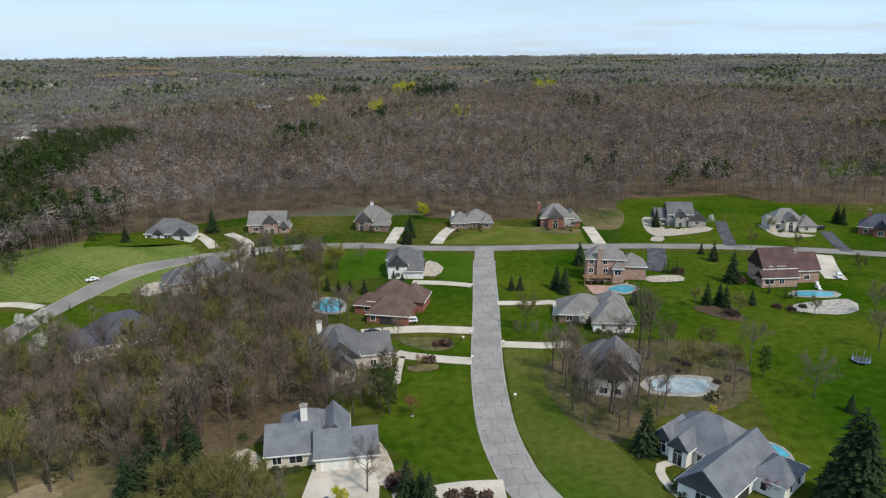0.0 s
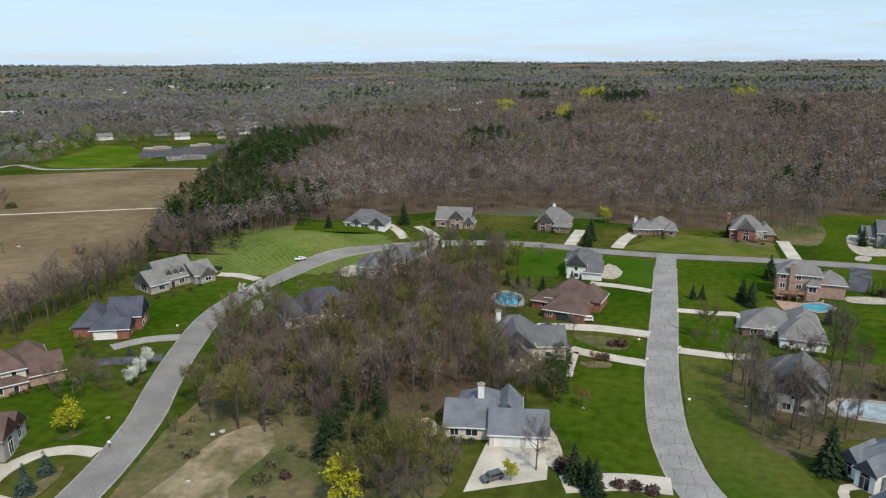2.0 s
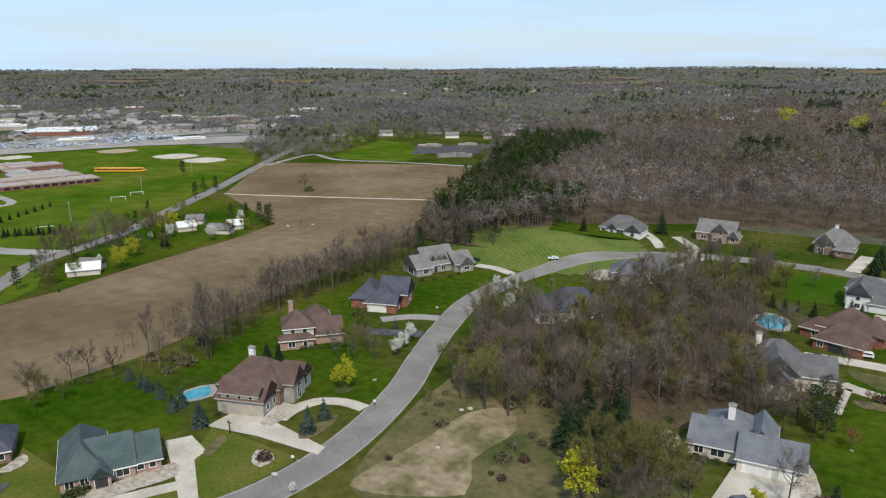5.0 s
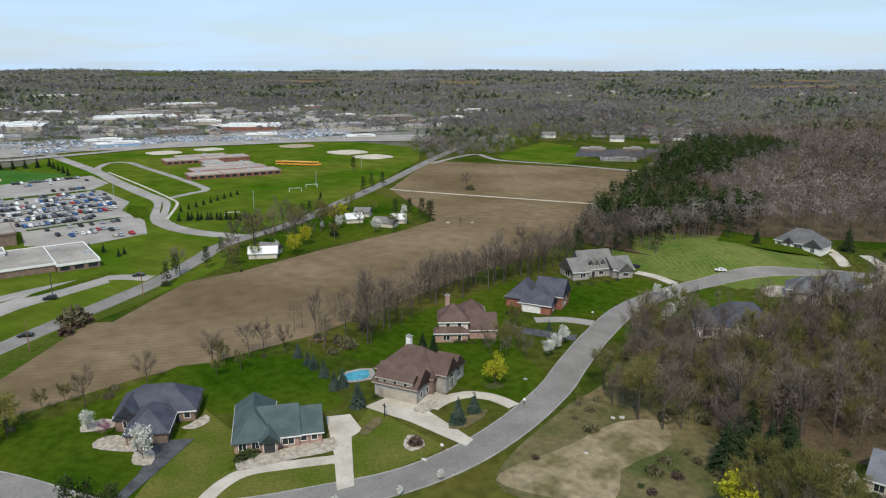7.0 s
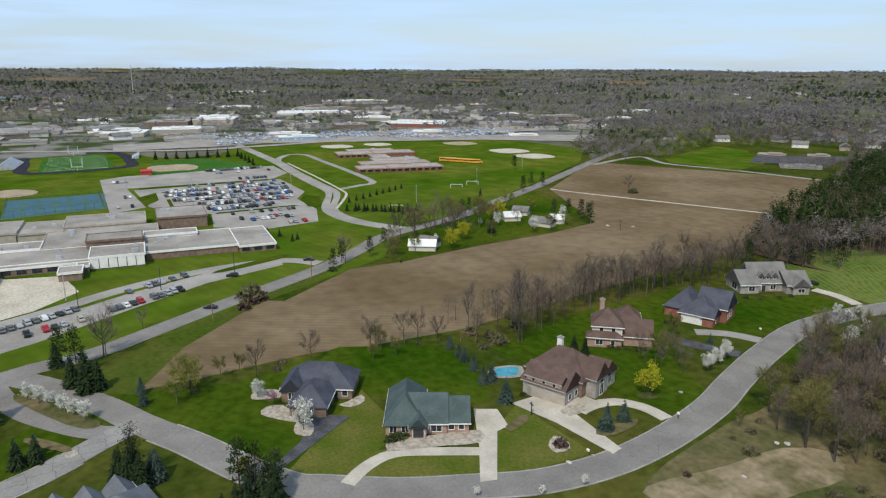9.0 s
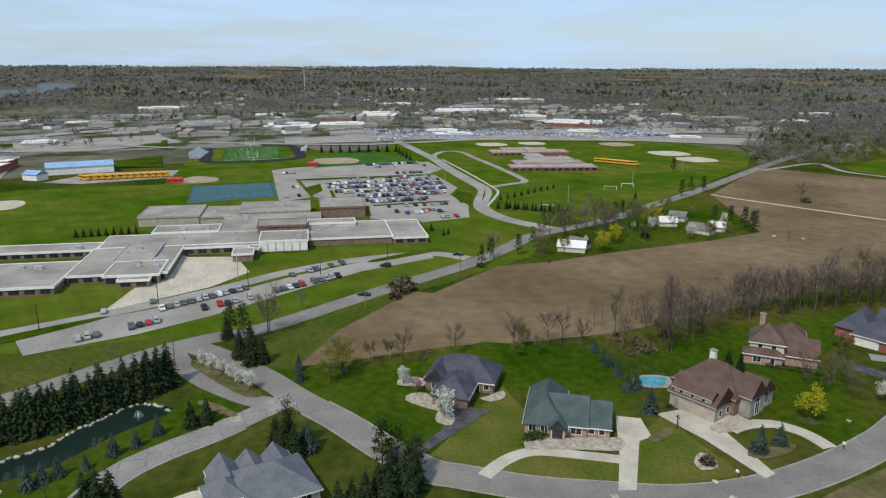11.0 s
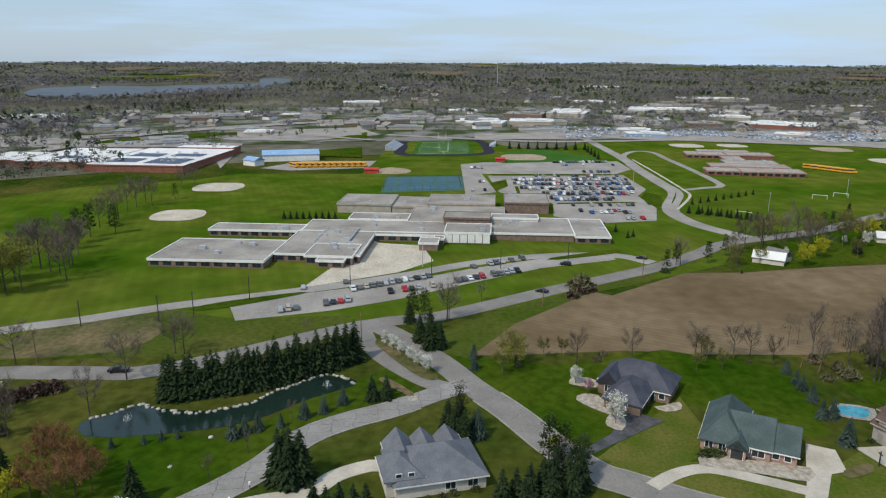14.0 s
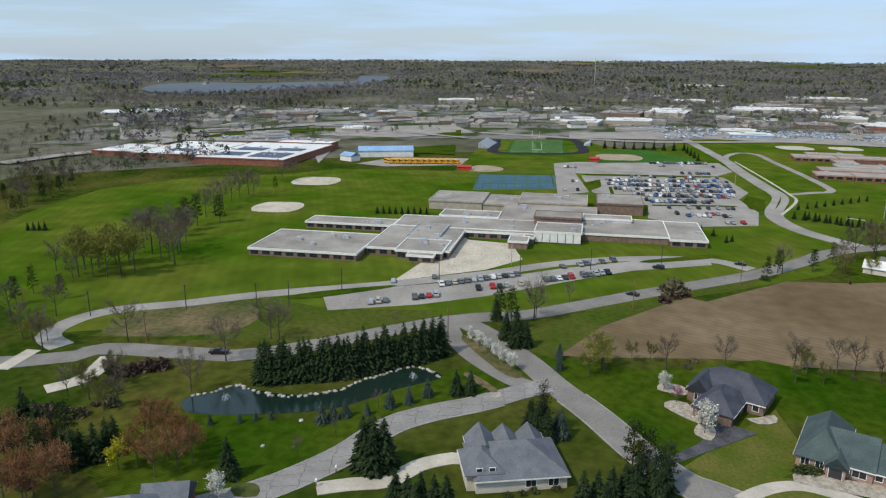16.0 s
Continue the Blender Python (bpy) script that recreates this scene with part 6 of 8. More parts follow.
for p, w, d, h, k in (((-889.6, -497.1), 110, 60, 7, "w"), ((-896.2, -302.3), 90, 50, 8, "t"), ((-922.4, -260.8), 60, 50, 8, "g"), ((-727.5, -179.3), 32, 24, 6, "w"), ((-665.7, -246.1), 40, 24, 6, "g"), ((-823.1, -81.4), 48, 40, 7, "t"), ((-876.8, -40.9), 70, 60, 9, "g"),
                      ((-1183.6, -109), 70, 50, 10, "w"), ((-824.8, 58.1), 52, 40, 8, "w"), ((-847.7, 117.3), 62, 40, 8, "w"), ((-948, 121.4), 60, 40, 10, "t"), ((-948.7, 178), 60, 50, 12, "w"), ((-759.1, 115.8), 60, 20, 5, "g"), ((-1045.3, 48.7), 50, 30, 6, "w"),
                      ((-1789, 423), 120, 70, 10, "w"), ((-1248.5, 277.4), 60, 40, 7, "w"), ((-1048.3, 348.3), 130, 60, 8, "w"), ((-1104.3, 393.9), 110, 60, 10, "t"), ((-1307.8, 520.1), 150, 60, 9, "w"), ((-914.6, 383.9), 60, 40, 8, "w"), ((-820.8, 317.3), 46, 34, 8, "t"),
                      ((-793.9, 390.5), 82, 60, 9, "b"), ((-713.5, 214.2), 46, 20, 6, "c"), ((-753.8, 211.6), 40, 24, 6, "w"), ((-714.5, 362.7), 40, 20, 5, "w"), ((-1091.6, 494.6), 90, 40, 7, "g"), ((-995.2, 531.1), 70, 40, 7, "g"), ((-828.6, 502.6), 60, 40, 8, "g"),
                      ((-750.1, 488.4), 70, 40, 8, "g"), ((-821.5, 634.3), 60, 30, 8, "t"), ((-625.8, 433.3), 36, 20, 5, "w"), ((-684.5, 561.5), 40, 26, 6, "g"), ((-850.6, 816.8), 60, 40, 7, "w"), ((-767, 695.2), 40, 26, 6, "w"), ((-1096, 1539), 80, 40, 7, "w"), ((-391.2, 521.1), 26, 12, 4, "t"), ((-333.1, 478), 34, 10, 3.5, "g"), ((-366.5, 548.6), 20, 12, 4, "t"),
                      ((-894.9, -22.9), 60, 40, 7, "g"), ((-853.1, 57.5), 56, 40, 8, "w"), ((-1008.2, 192.2), 46, 40, 10, "w"), ((-787.1, -37.1), 60, 20, 6, "g"), ((-640.5, -238.3), 40, 24, 5, "g"), ((-681.5, -309.7), 50, 26, 5, "t"), ((-755.2, -202), 60, 24, 6, "g"), ((-917.7, -301.6), 70, 40, 6, "t"), ((-1041.8, -145.6), 90, 40, 7, "g"), ((-869.9, -48.5), 70, 40, 7, "t")):
    big(p, w, d, h, k, rnd.uniform(-12, 12))
for poly, k in (([(-725.6, -432.9), (-675, -301.3), (-652.2, -175.7), (-590.7, -165.8), (-496.2, -154.6), (-622, -197.7), (-621.7, -375.1)], 1), ([(-691.4, 38.1), (-686.8, 125.6), (-708.3, 244.1), (-704.1, 450), (-781.2, 499.5), (-765.5, 141.3), (-740.5, 41.9)], 2), ([(-782.9, 127.5), (-687.6, 373.8), (-617.2, 521.6), (-551.6, 480), (-627.7, 378.3), (-716.6, 114.6)], 3), ([(-684.7, -207.6), (-779.3, -169.7), (-812, -84.8), (-727.6, -54.5), (-670.1, -126.7)], 4)):
    patch("parking_lot", poly, LOT, .4 + .07 * k, "wide grey commercial parking lot", "parking lot", smooth=False)
# far parked vehicles on the dealers' lots
def far_cars(name, poly, spacing, seed):
    s = Shape()
    cols = []
    for x, y in scatter(poly, spacing, seed, lambda x, y: noise.noise((x / 25, y / 25, 2)) > -.15):
        s.box(x - 2.2, y - .9, ground(x, y) + .9, x + 2.2, y + .9, ground(x, y) + 1.9, taper=.15)
    return tagged(new(name, s.mesh(name, FARCAR)), "many distant parked cars in mixed colours", "cars", kind="stuff")
FARCAR = mat("distant_car_paint", (0.10, 0.13, 0.20), (0.55, 0.58, 0.62), 0.30, 0.4, 3, spread=0.5, piece=True)
far_cars("distant_cars", [(-691.9, 126.6), (-719.3, 248), (-715, 457), (-756.1, 483.4), (-742.7, 316.6), (-729.7, 134.2)], 5, 1)
far_cars("distant_cars", [(-750.8, 121.3), (-705.9, 258.6), (-644.2, 431.5), (-689.1, 462.9), (-774.9, 286), (-823.8, 135.5)], 6, 2)
far_cars("distant_cars", [(-665.5, -297.5), (-643.2, -178.6), (-539.5, -166.1), (-622, -197.7), (-638.6, -286.5)], 7, 3)
# houses and yards in the far suburbs
SUB = [("white", WHITE), ("cream", CREAM), ("tan", TAN), ("grey", GREYB)]
def suburb(poly, spacing, seed):
    g = random.Random(seed)
    for x, y in scatter(poly, spacing, seed, lambda x, y: g.random() < .75):
        c, wm = g.choice(SUB)
        shed("house", "distant %s house with a pale shingle roof" % c, (x, y), g.uniform(0, 180), g.uniform(11, 17), 10, 5, 3.4, wm, g.choice((R_PALE, R_GREY, R_BROWN)), "house")
suburb([(-1298.3, -117.8), (-1162, 23.1), (-1987, 51), (-1913, -106)], 55, 1)
suburb([(-1230.5, 60), (-1165.6, 221.4), (-1844, 357), (-1704, 89)], 80, 2)
suburb([(-460.3, 626.6), (-415.2, 812.7), (-487.2, 953.5), (-505.8, 797.5)], 38, 3)
suburb([(-246.5, 910.5), (-233.4, 1128.8), (-252.3, 1266.4), (-264.4, 1007.5)], 34, 4)
suburb([(-1493, -859), (-1466, -624), (-1884, -793), (-1886, -1076)], 120, 5)
suburb([(-748.2, -445.5), (-748.9, -371.6), (-868.7, -433.4), (-865.9, -510.9)], 30, 6)
suburb([(-1111, 1240), (-996, 1419), (-612, 1863), (-727, 2211), (-1356, 1765)], 170, 7)
suburb([(-1145.3, 705.7), (-1059.7, 935.8), (-1410, 1250), (-1618, 1005)], 130, 8)
suburb([(-554, 1484), (-288, 1675), (-333, 1946), (-751, 1829)], 220, 9)
suburb([(-360.8, -279), (-388.6, -273.3), (-427.8, -298), (-414.3, -315.9)], 22, 10)
for q, w, m in (((-254.1, 117.3), 11, R_WHITE), ((-257.9, 122.5), 8, R_PALE), ((-284.9, 183), 8, R_WHITE), ((-266.9, 189.2), 10, R_PALE), ((-294.1, 195.3), 8, R_PALE), ((-269, 198.7), 7, R_WHITE)):
    shed("farm_house", "small white farmhouse with a pale pitched roof", q, rnd.uniform(20, 70), w, 6, 2.4, 2.0, CREAM, m, "house")
each_later = [(-253.1, 113.4), (-262, 127.5), (-264.1, 134.3), (-248.9, 102.3), (-297.8, 188.4), (-297.6, 204.3), (-263.4, 182.7), (-272.9, 178.1), (-255.5, 184.9), (-294, 180.6), (-261.9, 198.3), (-281.3, 162.6), (-268.7, 148.6), (-259.2, 154.7)]
mast = tagged(new("radio_mast"), "thin steel radio mast", "mast")
part("pole", Shape().tube((*(-1758, 174), 5), (*(-1758, 174), 75), 1.2, .5, 5).mesh("pole", STEEL), mast)

# ---- parked cars ----
gc = random.Random(21)
def pick():
    return gc.choice(("sedan", "sedan", "suv", "suv", "pickup")), gc.choice((0, 0, 0, 0, 0, 1, 1, 1, 1, 2, 2, 2, 2, 2, 3, 3, 3, 3, 3, 4, 5, 6))
LOT_CARS = {}
def lot_car(kind, paint, x, y, ang):
    """A car seen from far off: body, glazing and a dark underbody with the wheels."""
    m = Matrix.Translation((x, y, .12)) @ Matrix.Rotation(radians(ang), 4, "Z")
    if (kind, paint) in LOT_CARS:
        return copy_thing(LOT_CARS[kind, paint], m)
    if kind not in CARS:
        CARS[kind] = car_mesh(kind)
    length, width, body, glass, wheel = CARS[kind]
    ob = tagged(new("parked_car"), "%s %s parked in the school lot" % (PAINT_NAMES[paint], {"sedan": "saloon car", "suv": "sport utility car", "pickup": "pickup truck"}[kind]), "car", "cars in the full school lot")
    ob.matrix_basis = m
    part("body", body.mesh("body", PAINTS[paint]), ob)
    part("glazing", glass, ob)
    part("underbody", Shape().box(-length * .4, -width * .46, 0, length * .4, width * .46, .32).mesh("underbody", RUBBER), ob)
    LOT_CARS[kind, paint] = ob
    return ob
for x0, y0, y1, share in ((-379, 58, 92, .85), (-383.5, 56, 96, .85), (-395.5, 58, 106, .88), (-400, 52, 110, .88), (-412, 46, 114, .85), (-416.5, 44, 115, .9), (-429, 44, 116, .9), (-433.5, 42, 117, .85), (-446, 42, 118, .85), (-450.5, 43, 112, .6), (-462, 60, 118, .5),
                          (-331, 74, 96, .5), (-345, 62, 98, .3), (-349.5, 60, 98, .3), (-364, 64, 102, .35), (-527, 84, 130, .8), (-513, 88, 130, .25), (-480, 96, 118, .4), (-409, 14, 26, .6), (-440, 16, 26, .5), (-500, 20, 30, .5)):
    n = int((y1 - y0) / 2.45)
    for k in range(n):
        if gc.random() < share:
            lot_car(*pick(), x0 - .03 * k + gc.uniform(-.3, .3), y0 + (k + .5) * 2.45, gc.choice((0, 180)) + gc.uniform(-3, 3))
def row_of(a, b, n, share, turn):
    a, b = Vector(a), Vector(b)
    ang = math.degrees(math.atan2(b.y - a.y, b.x - a.x)) + turn
    n = int((b - a).length / 2.3)
    for k in range(n):
        if gc.random() < share:
            p = a.lerp(b, (k + .5) / n)
            car(*pick(), p.x, p.y, ang + gc.choice((0, 180)), z=.14, group="cars in the long lot")
row_of((-223.1, -39.4), (-238.6, -11.8), 16, .9, 75)
row_of((-247.7, 0.6), (-260.9, 24.6), 12, .5, 75)
row_of((-202.6, -59.5), (-214, -35.7), 13, .6, 75)
row_of((-220.3, -26.9), (-228.5, -8.1), 11, .7, 75)
row_of((-230.6, -6.1), (-244.2, 20.4), 14, .85, 75)
row_of((-225.1, -56.2), (-232, -40.4), 8, .3, 75)
car("suv", 0, *(-251.9, 38.7), 70)
car("sedan", 0, *(-219.8, 24.4), 60, "black saloon car driving on the main road", .16)
car("sedan", 0, *(-259.8, 70), 60, "black saloon car on the main road", .16)
car("sedan", 1, *(-118.1, 228.7), 35, "white saloon car parked at the kerb", .15)
car("sedan", 0, *(-19.9, 183.7), -5, "black saloon car on the concrete drive", .3)
car("suv", 1, *(-9.6, 192.1), 5, "white car on the concrete drive", .3)
car("suv", 1, *(134.7, 230.8), 70, "white car beside the house", .3)
car("suv", 0, *(163.3, 299), 30, "", .3)
car("suv", 3, *(-21.1, 105), 40, "dark grey car on the drive", .3)
car("sedan", 0, *(-144.5, 213.5), 40, "", .3)
car("pickup", 0, *(-160.1, -89.8), 95, "dark pickup on the main road", .16)

SAND = [(-80.5, 71), (-79.3, 91.4), (-78.3, 106.8), (-72.3, 113.9), (-65.5, 106.5), (-66.9, 90.9), (-61.7, 80.7)]

# ---- trees and shrubs ----
def grove(kinds, poly, spacing, seed, lo=.8, hi=1.15, keep=None):
    g = random.Random(seed)
    for x, y in scatter(poly, spacing, seed, keep):
        plant(g.choice(kinds), x, y, g.uniform(lo, hi))
def each(kind, spots, size=1.0):
    for x, y in (spots if isinstance(spots, list) else [spots]):
        plant(kind, x, y, size * rnd.uniform(.93, 1.07))
HOUSES = [(o.matrix_basis.translation.x, o.matrix_basis.translation.y, o.matrix_basis.to_euler().z) for o in scene.objects if o.name.split(".")[0] == "house"]
def clear(x, y):
    for hx, hy, a in HOUSES:
        dx, dy = x - hx, y - hy
        u, v = dx * math.cos(a) + dy * math.sin(a), -dx * math.sin(a) + dy * math.cos(a)
        if -3 < u < 20 and -2 < v < 17:
            return False
    return True
grove(("slim", "slim", "bare", "bud", "bud", "brush"), [(-101, 145.4), (-110.2, 170.1), (-94.5, 191.1), (-80.7, 201.7), (-62.6, 233.3), (-44.8, 207.7), (-29.5, 165.5), (-26.7, 138.7), (-37.9, 128.3), (-48.3, 121.3), (-58, 119), (-80.6, 134.4)], 7.2, 1, .7, 1.05, clear)
grove(("slim", "bare", "bud", "brush", "brush"), [(-91, 114.3), (-100.2, 141.1), (-84.9, 136.2), (-58, 119), (-57, 111), (-72.6, 114.3), (-79.3, 110.8)], 7, 2, .5, .85)
grove(("bud", "bare", "brush"), [(-62.2, 103), (-46.5, 116.6), (-33.1, 116), (-26.3, 99.5), (-43.1, 90.6)], 6.5, 3, .5, .8, clear)
grove(("slim", "slim", "bare"), [(25, 161.7), (47.2, 175.4), (55.9, 164.5), (49.1, 138.4), (34.3, 127), (25.7, 136.3)], 4.6, 4, .6, .85, clear)
grove(("bare", "redbush", "brush", "bud"), [(53.6, 171.6), (79.9, 171.1), (70.6, 146), (57.8, 142.1), (62.5, 155.4), (49.8, 158.1)], 4.6, 5, .5, .75, clear)
grove(("bare", "slim", "bud"), [(-101.7, 148.6), (-70.3, 150.9), (-50.8, 166.3), (-39.4, 142.3), (-45.3, 132.6), (-53.2, 109), (-78.2, 109.2)], 6.6, 6, .7, 1.0, clear)
grove(("bare", "bud", "slim", "olive"), [(-75.8, 251.3), (-50.5, 274.2), (-38.2, 250.4), (-37.6, 198.1), (-53.3, 181.1), (-67.4, 208.5)], 7, 7, .6, .9, clear)
grove(("bare", "bud"), [(-29.5, 150.3), (-13.1, 159.1), (-10.4, 136.8), (-22.4, 137)], 6, 8, .5, .75, clear)
grove(("bare", "slim", "brush"), [(-157.8, 76), (-175.8, 107), (-160.1, 119.2), (-149.2, 100.3), (-147.5, 82.3)], 5, 9, .6, .9)
grove(("bare", "slim"), [(-173.9, 128), (-176.4, 162.9), (-170.9, 203), (-158.1, 196.3), (-162.2, 161.9), (-160.1, 119.2)], 4.8, 10, .65, .95, clear)
grove(("pine", "pine", "bare"), [(-176.2, 209.4), (-179.4, 258.6), (-172.6, 271.2), (-158, 234.5), (-161.8, 204.1)], 6, 11, .8, 1.0, clear)
each("bare", [(-162.4, 23.6), (-164.5, 38.3), (-164.2, 54.5), (-164.8, 64.9), (-164.1, 68.8), (-160.3, 73)], .62)
each("bare", (-314.6, 288.3), .9); each("brush", (-314.8, 292.2), 1.2); each("sapling", (-241.9, 214.9), .9)
each("olive", [(-162.2, 6.4), (-162.8, 8.4)], .85); each("olive", [(-44.4, 238.2), (-39.2, 243.4)], 1.05); each("olive", (-81.4, 252.9), .8)
each("spruce", [(-145.4, -73.2), (-145.6, -71.1), (-146.2, -68.9), (-146.4, -66.5), (-147.3, -64.4), (-148.1, -62.2), (-148.7, -59.8), (-149.2, -57.8), (-150.1, -55.8), (-150.9, -53.5), (-152.1, -51.5), (-153.3, -49.5), (-154.8, -47.4), (-156.4, -45.3), (-157.6, -43.2), (-158.9, -41.1), (-160.5, -38.9), (-162.1, -36.7), (-164.1, -34.6), (-166.1, -32.7)], 1.0)
each("spruce", [(-148.5, -73.2), (-149.3, -68.8), (-150.8, -64.3), (-151.9, -59.7), (-153.7, -55.2), (-156.1, -50.8), (-159, -46.3), (-161.9, -41.7), (-165.3, -37.1)], .95)
each("blue", [(-124.5, -77), (-126, -71.2), (-127.3, -68.2), (-127.9, -65.1)], .42); each("blue", [(-127.8, -54.1), (-129.5, -52), (-130.8, -49.6), (-138, -37), (-142, -33.3), (-135.8, -40.9), (-146.1, -27), (-147, -23.8)], .82)
each("blue", (-132, -45.2), .5); each("sapling", [(-122, -49.7), (-113.1, -54.8), (-134.7, -43.2)], .8)
each("pine", (-127.5, -8), .95); each("blue", (-126.8, -4.4), 1.25); each("spruce", (-110.2, -39.7), .95); each("spruce", (-111.9, -37.9), 1.05)
each("spruce", [(-112.4, -39.8), (-111.8, -41.6), (-113.4, -40.8)], 1.0); each("spruce", (-106.2, -65.7), .85); each("yellow", (-106.4, -87), .95); each("russet", [(-113, -84.9), (-110.5, -79.1), (-113.8, -77.2), (-119.5, -84.7)], 1.1); each("russet", [(-98.1, -101.2), (-96.9, -97.1), (-106.5, -108.3), (-102, -97.4)], 1.2)
each("spruce", [(-107.9, -95.1), (-109.1, -93), (-112.2, -92.5)], .7); each("blossom", (-99.5, -65.1), .7); each("olive", [(-156.1, 3.9), (-159, 7.6)], .7)
each("pine", [(-193.6, -17.9), (-189.3, -14.6)], .9); each("spruce", [(-174.2, -10.8), (-172.7, -13.5), (-178.4, -16.1)], .75); each("blue", (-159.6, -2.6), .8); each("bare", (-194.6, -8), .9); each("bare", (-211.1, 3.6), .45)
each("blossom", [(-175, -25.2), (-171.3, -23), (-167.8, -20.8), (-164.4, -18.6), (-161.5, -16.6), (-158, -14.4)], .66)
each("oak", [(-165.5, -117.4), (-155.8, -86.2), (-171.5, -79.8)], .95); each("oak", (-171, -77.3), .8); each("bare", (-185.7, -47.8), .3); each("bare", (-136.9, -86.6), .8)
each("redbush", [(-147, -106.1), (-148.9, -103.5), (-150.2, -100.5), (-145.2, -108)], 1.6); each("spruce", (-146.4, -111.2), .55)
grove(("bare", "redbush", "bud"), [(-128, -119.9), (-142.3, -119.9), (-143.5, -109.2), (-130.3, -97.8), (-124.5, -104.7)], 6, 12, .5, .7)
each("spruce", [(-99.4, -33.7), (-98.5, -31.5), (-100.9, -29.6), (-100, -27.2), (-96, -29.9), (-98.7, -25), (-95.5, -34)], .72)
each("spruce", [(-101.1, -2.4), (-102.9, 0.2), (-103.9, 2.7), (-105.8, 5.3), (-107.7, 7.5), (-108.3, 10.1), (-108.2, 12.5), (-99.2, 1.1), (-101.9, 6.1), (-103.9, 10.2)], .78); each("pine", [(-109.5, 8.8), (-109.5, 11.7)], .7)
each("yellow", (-120.8, 9.9), .55); each("bush", [(-105.4, -14.7), (-106.3, -12.2), (-107.2, -10.2), (-108.3, -6.2)], 1.0); each("redbush", [(-214.3, 33.3), (-218.6, 37.7), (-220.7, 40.8)], 1.3)
each("olive", [(-219.6, -165), (-220.1, -160.1), (-219.4, -154.5), (-221.2, -150.3), (-224.9, -147.2), (-230.1, -163.9), (-234.3, -159.8), (-236.2, -155.4), (-227.6, -167.8)], 1.5); each("bare", [(-249.9, -160.5), (-258.3, -161.5), (-250.6, -154), (-247.1, -148.8), (-242.2, -143.1), (-251.7, -144.2), (-268.8, -148.7), (-276.9, -162.4), (-255.8, -145), (-271.5, -167.2), (-236.7, -138.2)], 1.1); each("bare", [(-329.2, -161.9), (-338.9, -161.5), (-353.6, -162.9), (-363.1, -161.9), (-367.1, -155.4), (-374.8, -161.5), (-316.3, -160.7)], 1.05)
each("pine", [(-305.5, -149.3), (-287.8, -157.4), (-298.8, -157.2), (-277.8, -155.3)], 1.1); each("pine", (-385, -149.3), .8); each("bare", [(-418.8, -156.2), (-427.8, -151.8)], .8)
for a, b, n, k, z in (((-334.6, -81.1), (-334.8, -56.7), 9, "spruce", .4), ((-281.9, -227.3), (-282.8, -219.9), 4, "spruce", .4), ((-345, 120), (-325.2, 150.8), 9, "spruce", .45), ((-615.6, 62.7), (-604.7, 126), 9, "spruce", .7), ((-604.7, 126), (-546.9, 123.6), 5, "spruce", .6), ((-367.5, 130.2), (-395.5, 176.2), 9, "spruce", .35), ((-345.3, 126.8), (-317.5, 149.5), 8, "spruce", .4)):
    for j in range(n):
        q = Vector(a).lerp(Vector(b), j / (n - 1))
        plant(k, q.x, q.y, z)
each("spruce", [(-305.6, 72.1), (-294.1, 74.4), (-296.3, 77.3), (-311.4, 68.3)], .35)
each("pine", [(-251.2, 80.4), (-253.7, 93.4), (-263.5, 104.1), (-243, 73.9)], .7); each("bare", [(-250.5, 81.8), (-270.7, 111.4), (-254, 102.2)], .7); each("yellow", [(-260.6, 140.8), (-249.9, 129), (-289.6, 174.4), (-293.3, 181.9)], 1.2)
each("pine", [(-276.9, 212.1), (-280.4, 205.8), (-261.7, 212), (-268.5, 213.4), (-261.1, 213.3), (-364.3, 252.8), (-349.6, 235.8), (-306.8, 171.7), (-360.9, 259.1), (-433.1, 287.3)], .8); each("blossom", [(-257.7, 176), (-277.4, 169.7), (-278.3, 209.6)], 1.0); each("olive", [(-295.5, 136.5), (-298.5, 144.2), (-303.5, 163), (-310.3, 180.7), (-309.6, 198.1)], .9); each("spruce", [(-266.7, 159.5), (-330.5, 193.4)], .8)
each("brush", (-223.1, 38.1), 1.7); each("bush", (-241.8, 73), 2.0); each("spruce", (-240.2, 100.6), .2)
each("bare", (-193.9, -7.5), .75); each("spruce", [(-192.8, -19.1), (-178, -15.9), (-173.4, -10.7), (-185.6, -13)], .7); each("blue", (-166, -2.3), .8)
# gardens of the western houses
each("blue", [(-155.3, 73.9), (-149.4, 73.3), (-146.2, 73.1), (-140.5, 72.4), (-132.9, 70.4), (-132.8, 72.7)], .8); each("blue", (-121.9, 69.5), 1.1); each("blue", (-101.3, 81), 1.05); each("blue", (-102.3, 86.8), .95); each("spruce", (-116.7, 92.2), .6); each("spruce", (-135.5, 100.2), .6)
each("yellow", (-108.4, 99.9), 1.05); each("bare", [(-127.2, 115.3), (-125, 123.3)], .5); each("bud", [(-122.3, 116.4), (-131.6, 132.3)], .6); each("blossom", [(-110.9, 122.8), (-112.7, 128), (-114.2, 132.9)], .75); each("blue", (-124.2, 138.9), .5)
each("blossom", (-150.9, 20.8), .65); each("blossom", (-131.5, 25.2), 1.15); each("plum", (-144.7, 22.3), .9); each("bush", [(-118.9, 40.4), (-118.5, 39.2), (-118.6, 41.8)], 1.6); each("bush", [(-117, 46.6), (-117.1, 48.4), (-117.1, 51.3), (-116.2, 54.9), (-116.6, 57.3)], .5); each("redbush", (-100.4, 68.3), 1.0)
